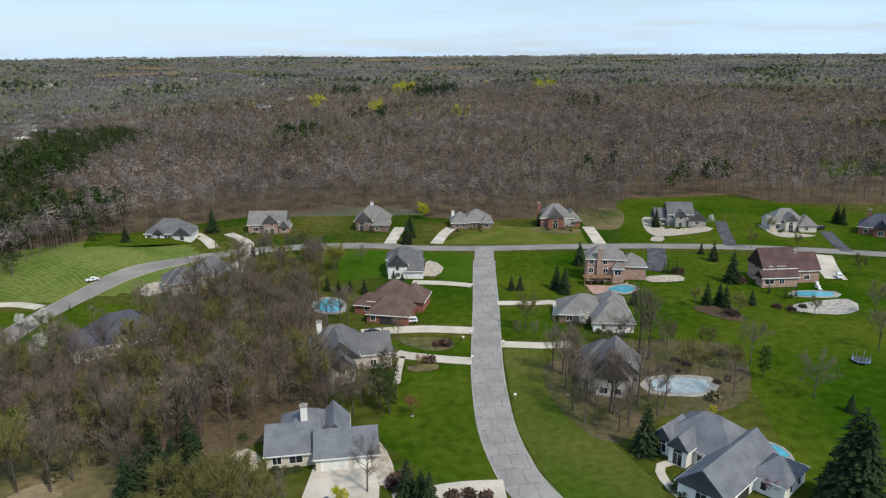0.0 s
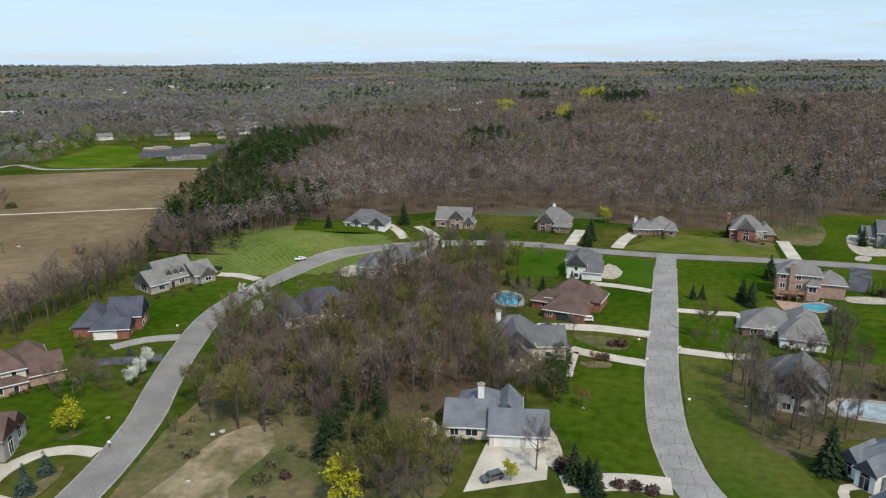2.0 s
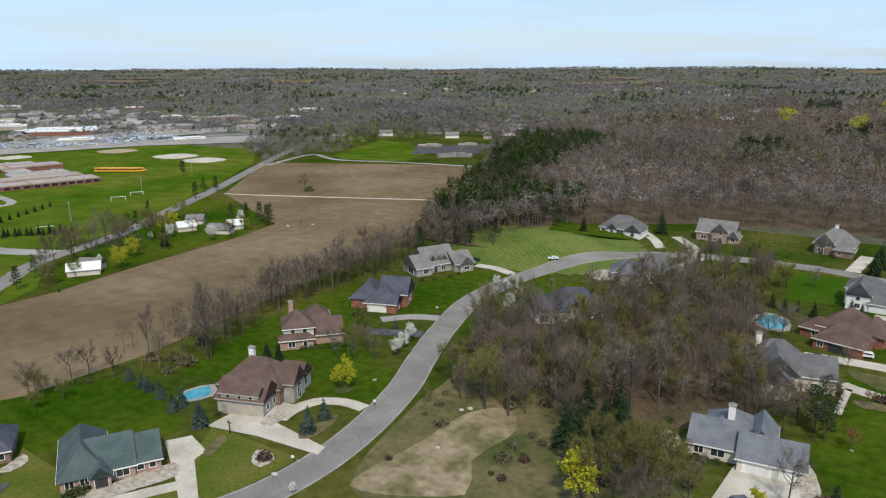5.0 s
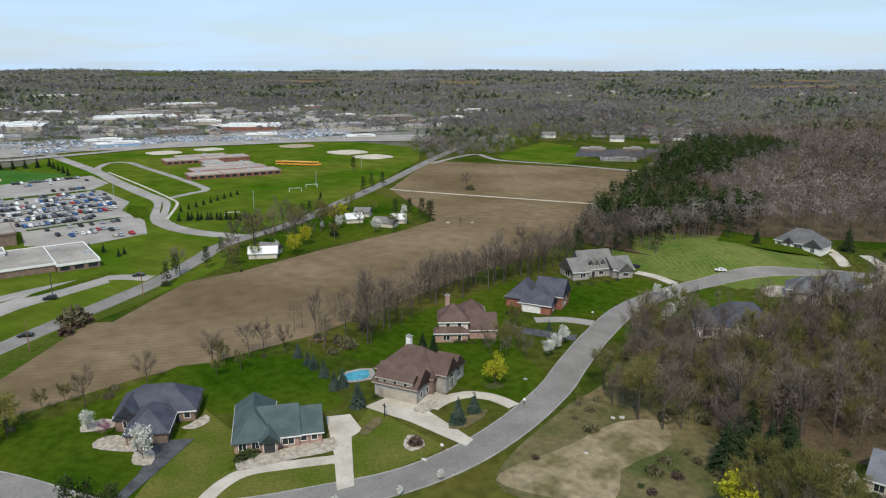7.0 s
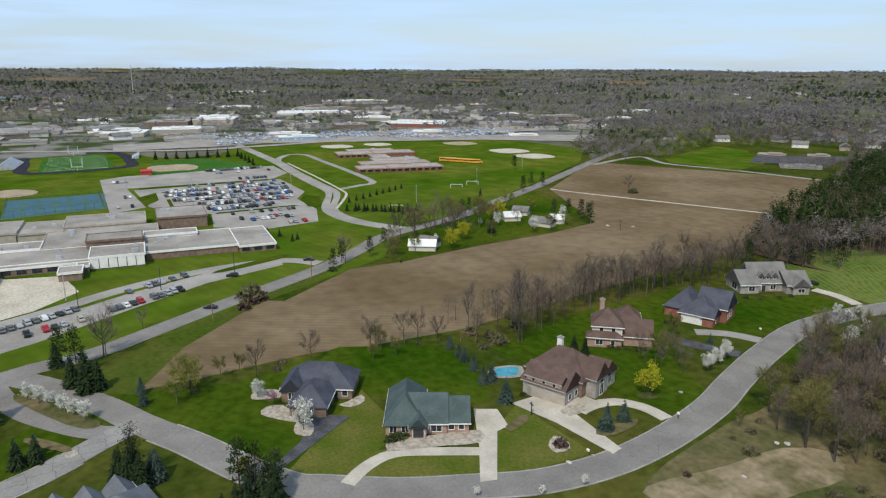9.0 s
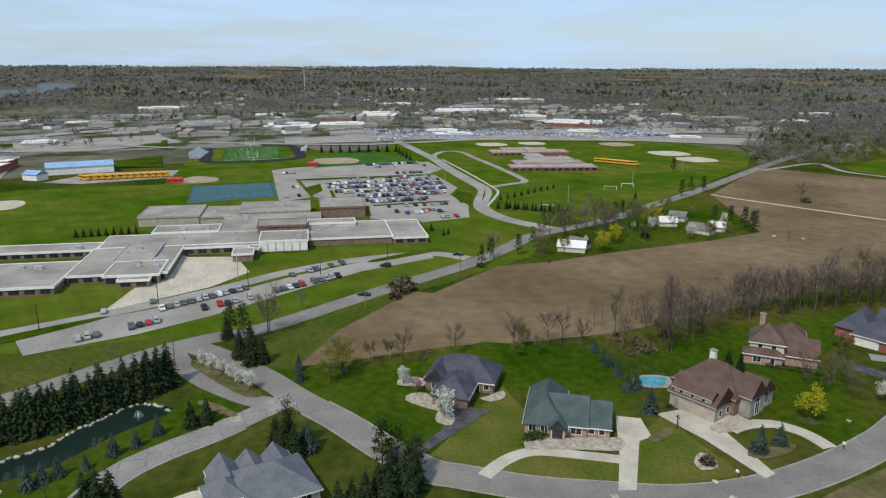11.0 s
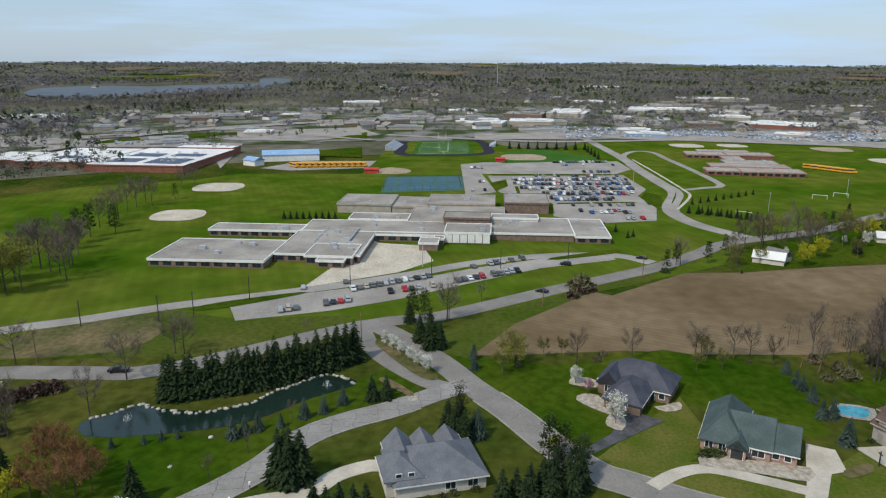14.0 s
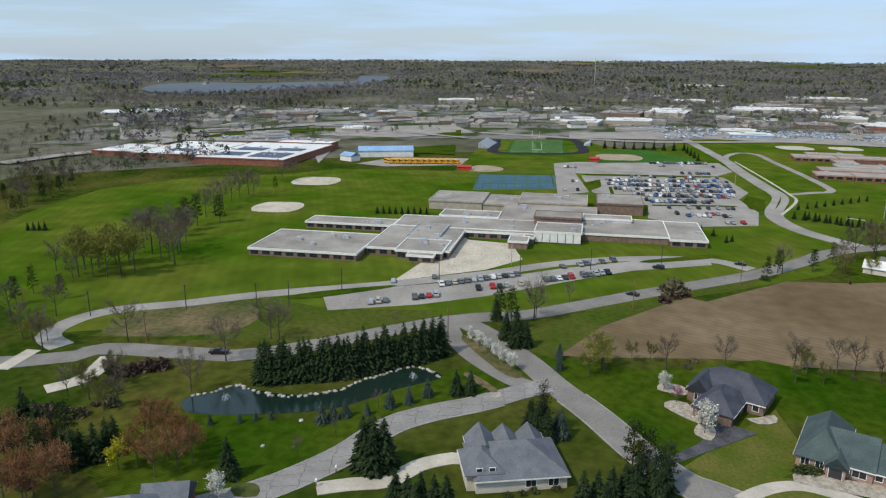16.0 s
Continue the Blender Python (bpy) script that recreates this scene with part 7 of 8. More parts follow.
each("spruce", [(-126.2, -9), (-128.1, -10.7), (-128.6, -7.8)], .7); each("blue", (-127.1, -5.1), 1.0); each("spruce", [(-143.5, -26.9), (-144, -23.7)], .6)
each("blossom", [(-88.4, 54.7), (-87.2, 63.4), (-93.7, 44.4)], .3)
# gardens along the straight street
each("spruce", (-126.2, 274.5), .75); each("spruce", (-100.2, 301.6), 1.0); each("spruce", [(-13.8, 291.2), (-14.7, 280.2)], .9); each("spruce", (-56.5, 243.8), .3); each("yellow", (-8.9, 325), 1.2); each("blossom", (21, 305.2), .6)
each("cedar", (12.4, 303.4), .9); each("spruce", (43.3, 309.9), .7); each("blossom", (54, 301.1), .8); each("spruce", (94.1, 306.2), .9); each("blossom", (119.8, 309.7), .7); each("blossom", (141.5, 301.7), .8); each("bud", [(138.8, 269.2), (141, 296.6)], .5); each("spruce", [(177.5, 308), (176.7, 311.3)], .8)
each("spruce", (99.9, 252.8), .75); each("spruce", (96.8, 227.4), 1.0); each("cedar", [(77.3, 238), (78.6, 237.9), (79.8, 237.3), (81.2, 237.2)], 1.3); each("redbush", [(82.2, 237.9), (99.7, 227.3)], 1.3); each("spruce", (49.5, 248.3), .9)
each("spruce", [(37.1, 221.6), (40.1, 222.7), (38.8, 217)], .75); each("spruce", [(22.2, 220.7), (25, 220.7)], .5); each("spruce", [(80.5, 205.5), (84.2, 205.4), (85.2, 202.9)], .7); each("bud", [(76.2, 203.1), (85.1, 193.4)], .55); each("bud", (22.9, 185.9), .75); each("bud", (53.7, 177.2), .6); each("redbush", [(84.5, 198), (85.2, 195.7)], 1.0)
each("cedar", [(107.3, 211.2), (109.1, 211.1), (111.2, 212.7), (104, 215.6)], 1.2); each("redbush", [(100.8, 202.6), (103.8, 200.1), (108.4, 202.4)], .9); each("cedar", [(61, 213.7), (62.4, 213.7), (63.7, 213.7), (65, 212)], .9)
each("blossom", (39.5, 188.5), .75); each("oak", (82.6, 144.4), .85); each("pine", (75.6, 154.6), .7); each("spruce", (87.2, 137.9), .45); each("bare", [(125.8, 194.9), (112.6, 170.6)], .7)
each("spruce", (39, 122.8), 1.0); each("spruce", [(68.4, 103.9), (68.9, 102.4), (67.4, 104.7)], 1.75); each("plum", (56.9, 108), .9); each("yellow", (56.9, 136.3), .4); each("bush", [(40.7, 109.8), (41.7, 108.2)], 1.3)
each("blue", [(-16.8, 229.9), (-8.7, 218), (-13.8, 228.6)], .75); each("spruce", (-25.5, 218.4), .5); each("russet", (-6.8, 138), .65); each("russet", (-5.6, 160.6), .6); each("bush", [(-13.9, 169.9), (-13.1, 168.4)], 1.3); each("redbush", [(-1.5, 175.5), (0.7, 175.5), (-3.6, 165.5)], 1.1); each("bare", (-12.3, 180.4), .45); each("bare", (-29.9, 250.2), .6)
each("pine", [(-14.5, 143.2), (-11.7, 138.1), (-10.9, 145.8), (-13.8, 150.1)], .75); each("spruce", [(-54.9, 112.1), (-53.6, 105.1), (-55.8, 120.2)], .9); each("spruce", [(-49.3, 114.4), (-49.9, 124), (-48.4, 109.2), (-46.9, 118)], .85); each("yellow", (-44.1, 90.4), 1.25); each("bare", (-13.7, 110.2), .75); each("spruce", [(-6.6, 108.4), (-4.1, 106.3), (-2.6, 104.7)], .7); each("yellow", (-17.8, 105.5), .6)
each("pale", (-55, 133.4), .95); each("pale", (-63.7, 150.8), .9); each("blossom", [(-103.9, 167.2), (-104.9, 172.5), (-107, 182.1)], .8); each("bud", [(-76.4, 198.9), (-70.7, 191.9)], .6)
each("bush", [(-34.4, 130.2), (-40.6, 128.5)], 1.2); each("cedar", (-106.6, 204.3), .7); each("blossom", [(-120.9, 190.7), (-116.2, 188.9), (-117.6, 196.8)], .6); each("cedar", (-113.5, 204.1), .8)
each("pine", [(-174.2, 277.5), (-162.6, 272.9), (-155.7, 277), (-155.9, 253.3), (-153.2, 285.8), (-153.1, 295.1), (-152.7, 315.7), (-147.3, 321.2), (-139.6, 276.6)], 1.05); each("pine", [(-158, 246.2), (-147.2, 232.9), (-168.9, 261.1)], 1.0)

each("pine", [(-184.7, 238.2), (-184.2, 246.7), (-175.3, 243.9), (-173.5, 252.1), (-172.6, 259.6), (-174.2, 271.3), (-172.4, 280.4), (-171.8, 291.9), (-165.4, 293.5), (-162.8, 302), (-160.7, 311.8), (-188.7, 267.7), (-184, 291.8), (-175.8, 314.9)], 1.15)
each("bare", [(-177.8, 234.9), (-170.4, 243.1), (-168.8, 280.8)], 1.0)
grove(("redbush", "brush", "bare"), [(-123.1, -117.8), (-129, -110.1), (-137.8, -105.9), (-138.3, -100.8), (-125.1, -98.7), (-117.2, -106.3)], 5.5, 21, .5, .8)
each("russet", [(-107.2, -83.5), (-104.8, -79), (-107, -75.8), (-110, -74.4), (-117.1, -85.9), (-115.5, -80.4)], 1.15); each("russet", [(-110.1, -112.1), (-104.9, -104.9), (-108, -103.7), (-97.3, -93.2), (-93.7, -96), (-93.3, -99.8)], 1.2); each("spruce", [(-106.6, -97.7), (-106.3, -95.6), (-112.3, -90.9), (-113, -104.7)], .75); each("redbush", [(-123.4, -115.4), (-124.8, -113.2), (-118.4, -116.9)], 1.6); each("blue", (-113.7, -108.2), .9)
each("bare", [(-164.3, -146.9), (-159.4, -137.8), (-180.4, -161.8), (-181.8, -148.6)], .8); each("olive", [(-160.2, -140.8), (-163.2, -138.8)], .8); each("pine", [(-189.8, -166.8), (-196.3, -156.2), (-200.6, -168.6)], .8); each("bare", [(-213.3, -163.1), (-225.1, -176.9), (-233, -171.1)], .7)
# more of the town
def town(poly, spacing, seed):
    g = random.Random(seed)
    for x, y in scatter(poly, spacing, seed, lambda x, y: g.random() < .7):
        if g.random() < .45:
            big((x, y), g.uniform(18, 42), g.uniform(14, 26), g.uniform(4, 7), g.choice("wgtgbt"), g.uniform(-25, 25))
        else:
            c, wm = g.choice(SUB)
            shed("house", "distant %s house with a pale shingle roof" % c, (x, y), g.uniform(0, 180), g.uniform(12, 20), 11, 4.5, 3, wm, g.choice((R_PALE, R_GREY, R_FLAT)), "house")
town([(-754.1, -448.7), (-971.2, -569.3), (-1037.9, -210.6), (-1100.6, 21), (-758.1, 9.6), (-822.4, -132.8), (-726.8, -266.5)], 46, 31)
town([(-777, 20.1), (-781.2, 504.6), (-1157.7, 748.1), (-1101, 34.9)], 52, 32)
town([(-926.6, 155.5), (-641.6, 560.8), (-825.6, 749.4), (-1414.1, 250.7)], 60, 33)
for k, poly in enumerate(([(-675.5, -186.5), (-728.2, -74.1), (-802.2, -79.8), (-756.2, -206.1)], [(-822.4, -132.8), (-911.3, 26.2), (-984, 29.5), (-908.2, -144.6)], [(-691.3, 418.5), (-677.8, 520.5), (-730.2, 562), (-754.7, 458.6)], [(-621.8, -317.9), (-621.9, -202.5), (-647.6, -209.9), (-647.3, -329.8)])):
    patch("parking_lot", poly, LOT, .75 + .06 * k, "wide grey commercial parking lot", "parking lot", smooth=False)
for pts, w in (([(-621.7, -375.1), (-656.2, -334), (-737.9, -293), (-821.3, -222), (-909, -102.2), (-984, 29.5)], 14), ([(-821.3, -222), (-739.1, -144.4), (-676, -59.5)], 8), ([(-1486, 238), (-1591, 306), (-1761, 479)], 16)):
    ribbon("town_road", pts, w, LOT, 1.0, "pale grey town road", "road", step=30)
for poly in ([(-665.4, -333.2), (-726.6, -300), (-684.8, -279), (-630.1, -307.3)], [(-598.2, -101.9), (-622.1, -66), (-555.3, -60.9), (-562.1, -97)], [(-685.7, -103.2), (-757.4, -70.4), (-696, -66.2)], [(-727, -249.7), (-787.5, -207.6), (-750.3, -198.9), (-695.1, -234.4)]):
    patch("town_lawn", poly, LAWN, .7, "green strip between town roads", "lawn", smooth=False)

grove(("brush", "bush", "brush", "redbush"), [(-81.1, 74.7), (-80.2, 98.7), (-82.3, 115.5), (-66.9, 114.3), (-53.2, 102.8), (-51.9, 85.9), (-73.2, 74.6)], 6.5, 41, .35, .8, lambda x, y: not inside(x, y, SAND))
grove(("brush", "bud"), [(-85.5, 95.9), (-91, 114.3), (-94, 131.4), (-90.8, 129.1), (-83, 102.8)], 5, 42, .3, .5)

for k, q in enumerate(each_later):
    plant(("olive", "blossom", "bare", "bud", "spruce")[k % 5], *q, .6)
grove(("russet", "spruce", "redbush", "pine"), [(-116, -117.7), (-116.7, -110.8), (-111.5, -99.1), (-93.6, -89.8), (-92.5, -100.2)], 5, 51, .7, 1.0)
grove(("bud", "bare", "pine"), [(-383.5, -315.8), (-450.4, -312.2), (-389, -270), (-331.8, -259), (-299.4, -253.5)], 9, 52, .6, .9)
grove(("brush", "bud"), [(-160.4, 6.7), (-164.6, 39.6), (-159.2, 76.9), (-162.1, 76.7), (-170, 41.5), (-166.7, 7.8)], 9, 53, .3, .5)
each("bud", [(121.2, 269.6), (59.1, 175.2), (108.2, 195.2), (142.4, 232.6), (125.8, 246.4)], .55); each("spruce", [(58.1, 205.9), (65.9, 247.9), (98.6, 262.1), (94.2, 205.2)], .5); each("bush", [(42.9, 183.4), (45.1, 182.5), (48.5, 180.9), (59.7, 196.2), (36.2, 189.9), (34.2, 192.1)], 1.2)
each("bush", [(-120.5, 283.1), (-116.5, 284.8), (-110.6, 284.6), (-81.3, 298), (-76.2, 296.9), (-35.4, 301.7), (-30.3, 299.5), (6.4, 300.5), (16.2, 300.2), (45.9, 301.4), (55.3, 299.1), (98.1, 302.9), (102.6, 301.8), (143.7, 294.5), (148.5, 294.4)], 1.1); each("bush", [(-146.1, 181.2), (-143.1, 184.3), (-140.7, 191.1), (-139.7, 195.4), (-141.6, 140.5), (-133.7, 151.9), (-131.6, 115.4), (-129.5, 117.5), (-115.4, 81.3), (-116.3, 83.7), (-117.4, 87.9), (-122.8, 74.9)], 1.0)
each("bush", [(-78.1, 213.8), (-74.8, 213.3), (-71, 213.8), (-67.2, 214.4), (-31.6, 116.8), (-29.8, 116.5), (-27.6, 116.9)], 1.3); each("spruce", [(-30.4, 221.3), (-33.8, 218.5), (-37.9, 221.5)], .45)

each("bud", [(-39.9, 96.2), (-35.7, 94.9), (-31.5, 96.2), (-40.9, 91.8), (-36.1, 100.7), (-40.8, 101.4), (-31.4, 101.2)], 1.0); each("bare", [(-28.3, 101.2), (-32.4, 92.9), (-35.9, 91.1)], .75)
each("bare", [(-40.8, 197.2), (-37.3, 192.6), (-33.1, 190.3), (-30.2, 195.2), (-44.1, 204), (-27.5, 191.1), (-42.4, 210.6)], .7); each("bud", [(-48.5, 218.9), (-47.4, 227.6), (-41.6, 221.5)], .7)
each("bare", [(-27.5, 146.1), (-24.4, 142), (-21.5, 144.1), (-18.1, 141.4), (-16.8, 147.3), (-26.1, 140.8), (-22, 138.2)], .62); each("slim", [(-28.1, 142.1), (-24.2, 137), (-19.5, 137.4)], .6)
each("bud", [(-66.2, 198.7), (-62.7, 201), (-57.6, 191.7), (-62.6, 181.3), (-56.8, 177.3)], .75); each("spruce", [(-69.5, 251.2), (-66.6, 249.7), (-63.6, 244)], .7); each("redbush", [(-8.8, 112.1), (-7.4, 113.9)], 1.2)
each("redbush", [(1.3, 108.6), (4.2, 108.6), (7.2, 108.2)], .9); each("bare", [(19.9, 179.8), (24.5, 179.7)], .35)

each("bud", [(-157.6, 52.4), (-157.4, 58.8)], .4); each("pine", [(-115.7, 8.1), (-112.9, 10.4), (-112.2, 13.8), (-111.6, 8.6)], .8); each("spruce", [(-128.3, -10.2), (-124.6, -7.3), (-130.9, -8)], .7); each("bare", [(-119.9, 120.9), (-119, 115.1), (-122.4, 112.6), (-113.8, 117.4)], .45)
each("spruce", [(-133.7, 99.7), (-134.7, 103.3)], .45); each("bush", [(-133.3, 113.9), (-135, 112.5), (-137.3, 111.5)], 1.3)

# ---- gardens, pools and small things ----
def pool(outline, deck, label, water=POOL):
    m = sum((Vector(p) for p in outline), Vector((0, 0))) / len(outline)
    deck = [m + (Vector(p) - m) * 1.32 for p in outline]
    patch("pool_deck", deck, KERB, .18, "pale concrete pool deck", "pool deck")
    root = tagged(new("swimming_pool"), label, "pool")
    patch("water", outline, water, .215, parent=root)
    c = spline(outline, 1.5, True)
    s = Shape()
    for i, p in enumerate(c):
        q = c[(i + 1) % len(c)]
        d = (q - p).normalized()
        n = Vector((-d.y, d.x)) * .2
        s.add([(p.x - n.x, p.y - n.y, .18), (q.x - n.x, q.y - n.y, .18), (q.x + n.x, q.y + n.y, .18), (p.x + n.x, p.y + n.y, .18),
               (p.x - n.x, p.y - n.y, .26), (q.x - n.x, q.y - n.y, .26), (q.x + n.x, q.y + n.y, .26), (p.x + n.x, p.y + n.y, .26)],
              [(3, 2, 1, 0), (4, 5, 6, 7), (0, 1, 5, 4), (1, 2, 6, 5), (2, 3, 7, 6), (3, 0, 4, 7)])
    part("coping", s.mesh("coping", KERB), root)
    return root
pool([(-136.6, 75.1), (-138.3, 78.2), (-136.2, 82.8), (-132.2, 79.6), (-134.3, 75.0)], [(-135.3, 72.8), (-139.8, 77.3), (-139.8, 81.6), (-136, 84.2), (-131.8, 81.2), (-129.5, 75.4), (-132, 72.2)], "blue garden pool with pale coping")
pool([(-39.5, 205.4), (-37.5, 213.1), (-32.1, 210.4), (-30.7, 202.8), (-34.7, 200.9)], [(-40.8, 202), (-40.7, 216.5), (-31.6, 216.3), (-27.3, 202.7), (-30.8, 197), (-38.5, 198.1)], "bright blue pool behind the brick house")
pool([(114.1, 217), (124.2, 216.2), (122.3, 211.9), (112.3, 212.7)], [(114.3, 222.2), (130.8, 221.8), (125.1, 209.7), (109.5, 210)], "long turquoise garden pool")
pool([(49.8, 154.4), (61.4, 154.2), (59, 147), (48.3, 148)], [(49.1, 155.6), (62.5, 155.4), (59.3, 145.6), (46.8, 146.3)], "large pool under a pale cover", COVER)
pool([(53.7, 221.2), (60.3, 225.2), (62.9, 221), (58.1, 216.6)], [(48.1, 225.4), (65.7, 228.1), (64.4, 216.4), (47.6, 214)], "small blue pool beside a brick patio")
pool([(63.6, 125.6), (66, 123.5), (66, 120.1), (63.7, 120.9)], [(60.3, 130), (64.3, 131.1), (69.3, 122.4), (70, 119.4), (66.5, 116.6), (62.5, 119.5)], "narrow green garden pool")
def bed(outline, label="curved garden bed with pale gravel", m=GRAVEL):
    return patch("garden_bed", outline, m, .19, label, "garden bed")
bed([(-150.8, 19.3), (-154.3, 20.8), (-153.9, 24.7), (-151.1, 26.6), (-148.6, 25.2), (-149.3, 22.1)]); bed([(-142.5, 19.2), (-145.4, 21), (-144.7, 24.6), (-138.8, 26), (-133.9, 26.9), (-137.7, 22.5)]); bed([(-131.8, 23.1), (-135.5, 25), (-135.1, 27.3), (-132.1, 27.7), (-128.5, 25.7), (-129.7, 23.7)])
bed([(-138.6, 35.7), (-139.2, 38), (-140.9, 42.2), (-137.4, 41.4), (-136.3, 37.6)]); bed([(-115.7, 37), (-119, 39.2), (-116.7, 47.1), (-113.7, 57.5), (-109.2, 54.7), (-111.5, 48.2), (-114.5, 38.3)]); bed([(-101.6, 66.1), (-104.2, 69.4), (-102.1, 70.8), (-98.6, 69.3), (-98.6, 65.8)])
bed([(-100.5, 77.6), (-102.8, 80.7), (-101.6, 85.6), (-101.4, 90), (-99.2, 86.8), (-98.4, 80.3)], "mulched bed round two spruces", SCRUB); bed([(-110.2, 97.9), (-109.7, 101.8), (-106.6, 101.4), (-107.5, 97.9)], "mulched bed round a yellow tree", SCRUB); bed([(-112.5, 77.5), (-113.2, 83.6), (-110.1, 83.5), (-109.2, 78)])
bed([(-109.9, 62.8), (-112.2, 68.8), (-114.9, 69.3), (-112.5, 63.2)], "dry planting strip beside the drive", SCRUB)
bed([(-8.8, 239.3), (-5.1, 255.5), (0.2, 245.9), (-2.8, 235.9)]); bed([(-13.1, 180.4), (0.7, 180.1), (2.2, 173.2), (-5.2, 171.9)], "russet planting bed on the lawn", SCRUB); bed([(-9.2, 162.3), (-2.2, 163.8), (-1.5, 160.5), (-6.9, 159)], "planting bed beside the drive", SCRUB)
bed([(91.4, 319.5), (96.9, 325.2), (98.1, 302.9), (116.3, 305.5), (114.6, 297.4), (89.4, 290.2)]); bed([(87.7, 288.4), (92.4, 288.2), (89.5, 280.9), (85.2, 282)]); bed([(140.3, 309.1), (144.6, 296.5), (156.2, 288.3), (140.2, 286.9)])
bed([(38.5, 301.6), (44.3, 307.7), (60.6, 301), (51.9, 293.2)], "curved bed before the brick house", SCRUB); bed([(70.3, 234.2), (81.3, 235.3), (81.2, 228.9), (69.5, 228)]); bed([(107, 204.9), (126, 209.7), (123.9, 199.6), (115.2, 196), (105.1, 199.1)], "stone-filled bank behind the pool", STONE)
bed([(-99.3, 220), (-100, 228.7), (-95.4, 231.7), (-91.1, 222.6), (-94.5, 217.1)]); bed([(-74, 231.2), (-69.9, 237.5), (-64.5, 227.9), (-68.2, 223.9)]); bed([(-42.1, 121.8), (-38.6, 124.8), (-35.1, 120.8), (-35.4, 116.9), (-38.9, 117.9)]); bed([(-14.3, 127.7), (-11.2, 123.5), (-8.9, 113.9), (-11.9, 112.2)])
bed([(75.3, 203.1), (87.3, 205.3), (85.9, 191.1), (78.7, 195.8)], "mulched island with small spruces", FLOOR)
bed([(-176.5, -28.1), (-178.5, -26), (-165.6, -17.8), (-155.8, -11.8), (-153.5, -13.3), (-157.6, -17.9)], "planted road island with mulch", SCRUB); bed([(-144.1, -18.9), (-145.7, -17.4), (-143.8, -16.5), (-142.5, -18.1)]); bed([(-153.9, -26), (-155, -24), (-147.1, -17.7), (-145.5, -18.9)], "long mulched bed on the lawn", SCRUB)
bed([(-103.7, -64.2), (-104.7, -61.4), (-103.9, -59.2), (-100.9, -58.5), (-100.5, -62.4)], "oval bed edged with stone", SCRUB); bed([(-102.1, -76.6), (-104.3, -75.5), (-102.4, -73.6), (-100.1, -74)], "oval bed edged with stone", SCRUB)

# stones along the pond, and its fountains
EDGE = spline([(-136.4, -86), (-138.2, -82.9), (-141.3, -80.4), (-142.5, -77.5), (-140.6, -74), (-139.1, -68.8), (-138.8, -63.5), (-140.9, -57.5), (-143.3, -53.5), (-148.2, -49.8), (-152.2, -45.1), (-155.8, -41.5), (-156.9, -37.4), (-155.3, -33.7), (-152.3, -31.9)], .9)
stones = tagged(new("pond_edging"), "pale fieldstones laid along the pond's bank", "stone edging")
STONES = []
for k in range(5):
    g = random.Random(900 + k)
    bm = bmesh.new()
    bmesh.ops.create_icosphere(bm, subdivisions=1, radius=.55)
    for v in bm.verts:
        v.co *= g.uniform(.75, 1.2)
        v.co.z *= .6
    me = bpy.data.meshes.new("stone")
    bm.to_mesh(me); bm.free()
    me.materials.append(STONE)
    STONES.append(me)
gs = random.Random(5)
for p in EDGE[:290]:
    part("stone", gs.choice(STONES), stones, at=Matrix.Translation((p.x + gs.uniform(-.5, .5), p.y + gs.uniform(-.5, .5), .15)) @ Matrix.Rotation(gs.uniform(0, 6), 4, "Z") @ Matrix.Diagonal((gs.uniform(.7, 1.2),) * 3 + (1,)))
SPRAY = mat("fountain_spray", (0.62, 0.66, 0.68), (0.75, 0.78, 0.80), 1, 0.5)
for q in ((-136.1, -78.3), (-151.6, -38)):
    f = tagged(new("fountain"), "small white spraying pond fountain", "fountain")
    s = Shape()
    for k in range(26):
        a, r = k * 2.4, .3 + .9 * gs.random()
        z = gs.uniform(1.0, 1.7)
        s.add([(q[0], q[1], .1), (q[0] + .1, q[1] + .05, .1), (q[0] + math.cos(a) * r * .6, q[1] + math.sin(a) * r * .6, z)], [(0, 1, 2)])
        s.add([(q[0] + math.cos(a) * r * .6, q[1] + math.sin(a) * r * .6, z), (q[0] + math.cos(a) * r, q[1] + math.sin(a) * r, .1), (q[0] + math.cos(a + .1) * r, q[1] + math.sin(a + .1) * r, .1)], [(0, 1, 2)])
    part("spray", s.mesh("spray", SPRAY), f)

# kerbs on both sides of the streets
def kerbs(pts, width):
    c = spline(pts, 3.0)
    n = len(c)
    for side in (1, -1):
        line = []
        for i, p in enumerate(c):
            d = (c[min(i + 1, n - 1)] - c[max(i - 1, 0)]).normalized()
            line.append(p + Vector((-d.y, d.x)) * side * (width / 2 + .19))
        ribbon("kerb", line, .36, KERB, .15, "rolled concrete kerb along the street", "kerb", smooth=False, thick=.14)
kerbs([(15.4, 255), (14.6, 242.1), (13.1, 206.9), (11.6, 179.9), (10.7, 161.9), (10.5, 146.9), (10.9, 131.8), (12.7, 119.2), (15.3, 110.1)] + [(24, 92), (36, 70)], 7.4)
kerbs([(-31.5, 277.9), (-58.2, 275.8), (-84.6, 267.1), (-99.5, 253.3), (-112, 230.8), (-119.3, 202.8), (-119.7, 173.2), (-112.4, 146.5), (-104.2, 124.5)] + [(-97.7, 108.9), (-92.5, 89.5), (-90.5, 72.4), (-92.1, 57.5), (-97.1, 44.7)] + [(-102.6, 32.6), (-110.5, 20.5)] + [(-113.1, 16.7), (-122.1, 10.9), (-136.6, 3.9), (-144.8, -0.8)], 7.4)
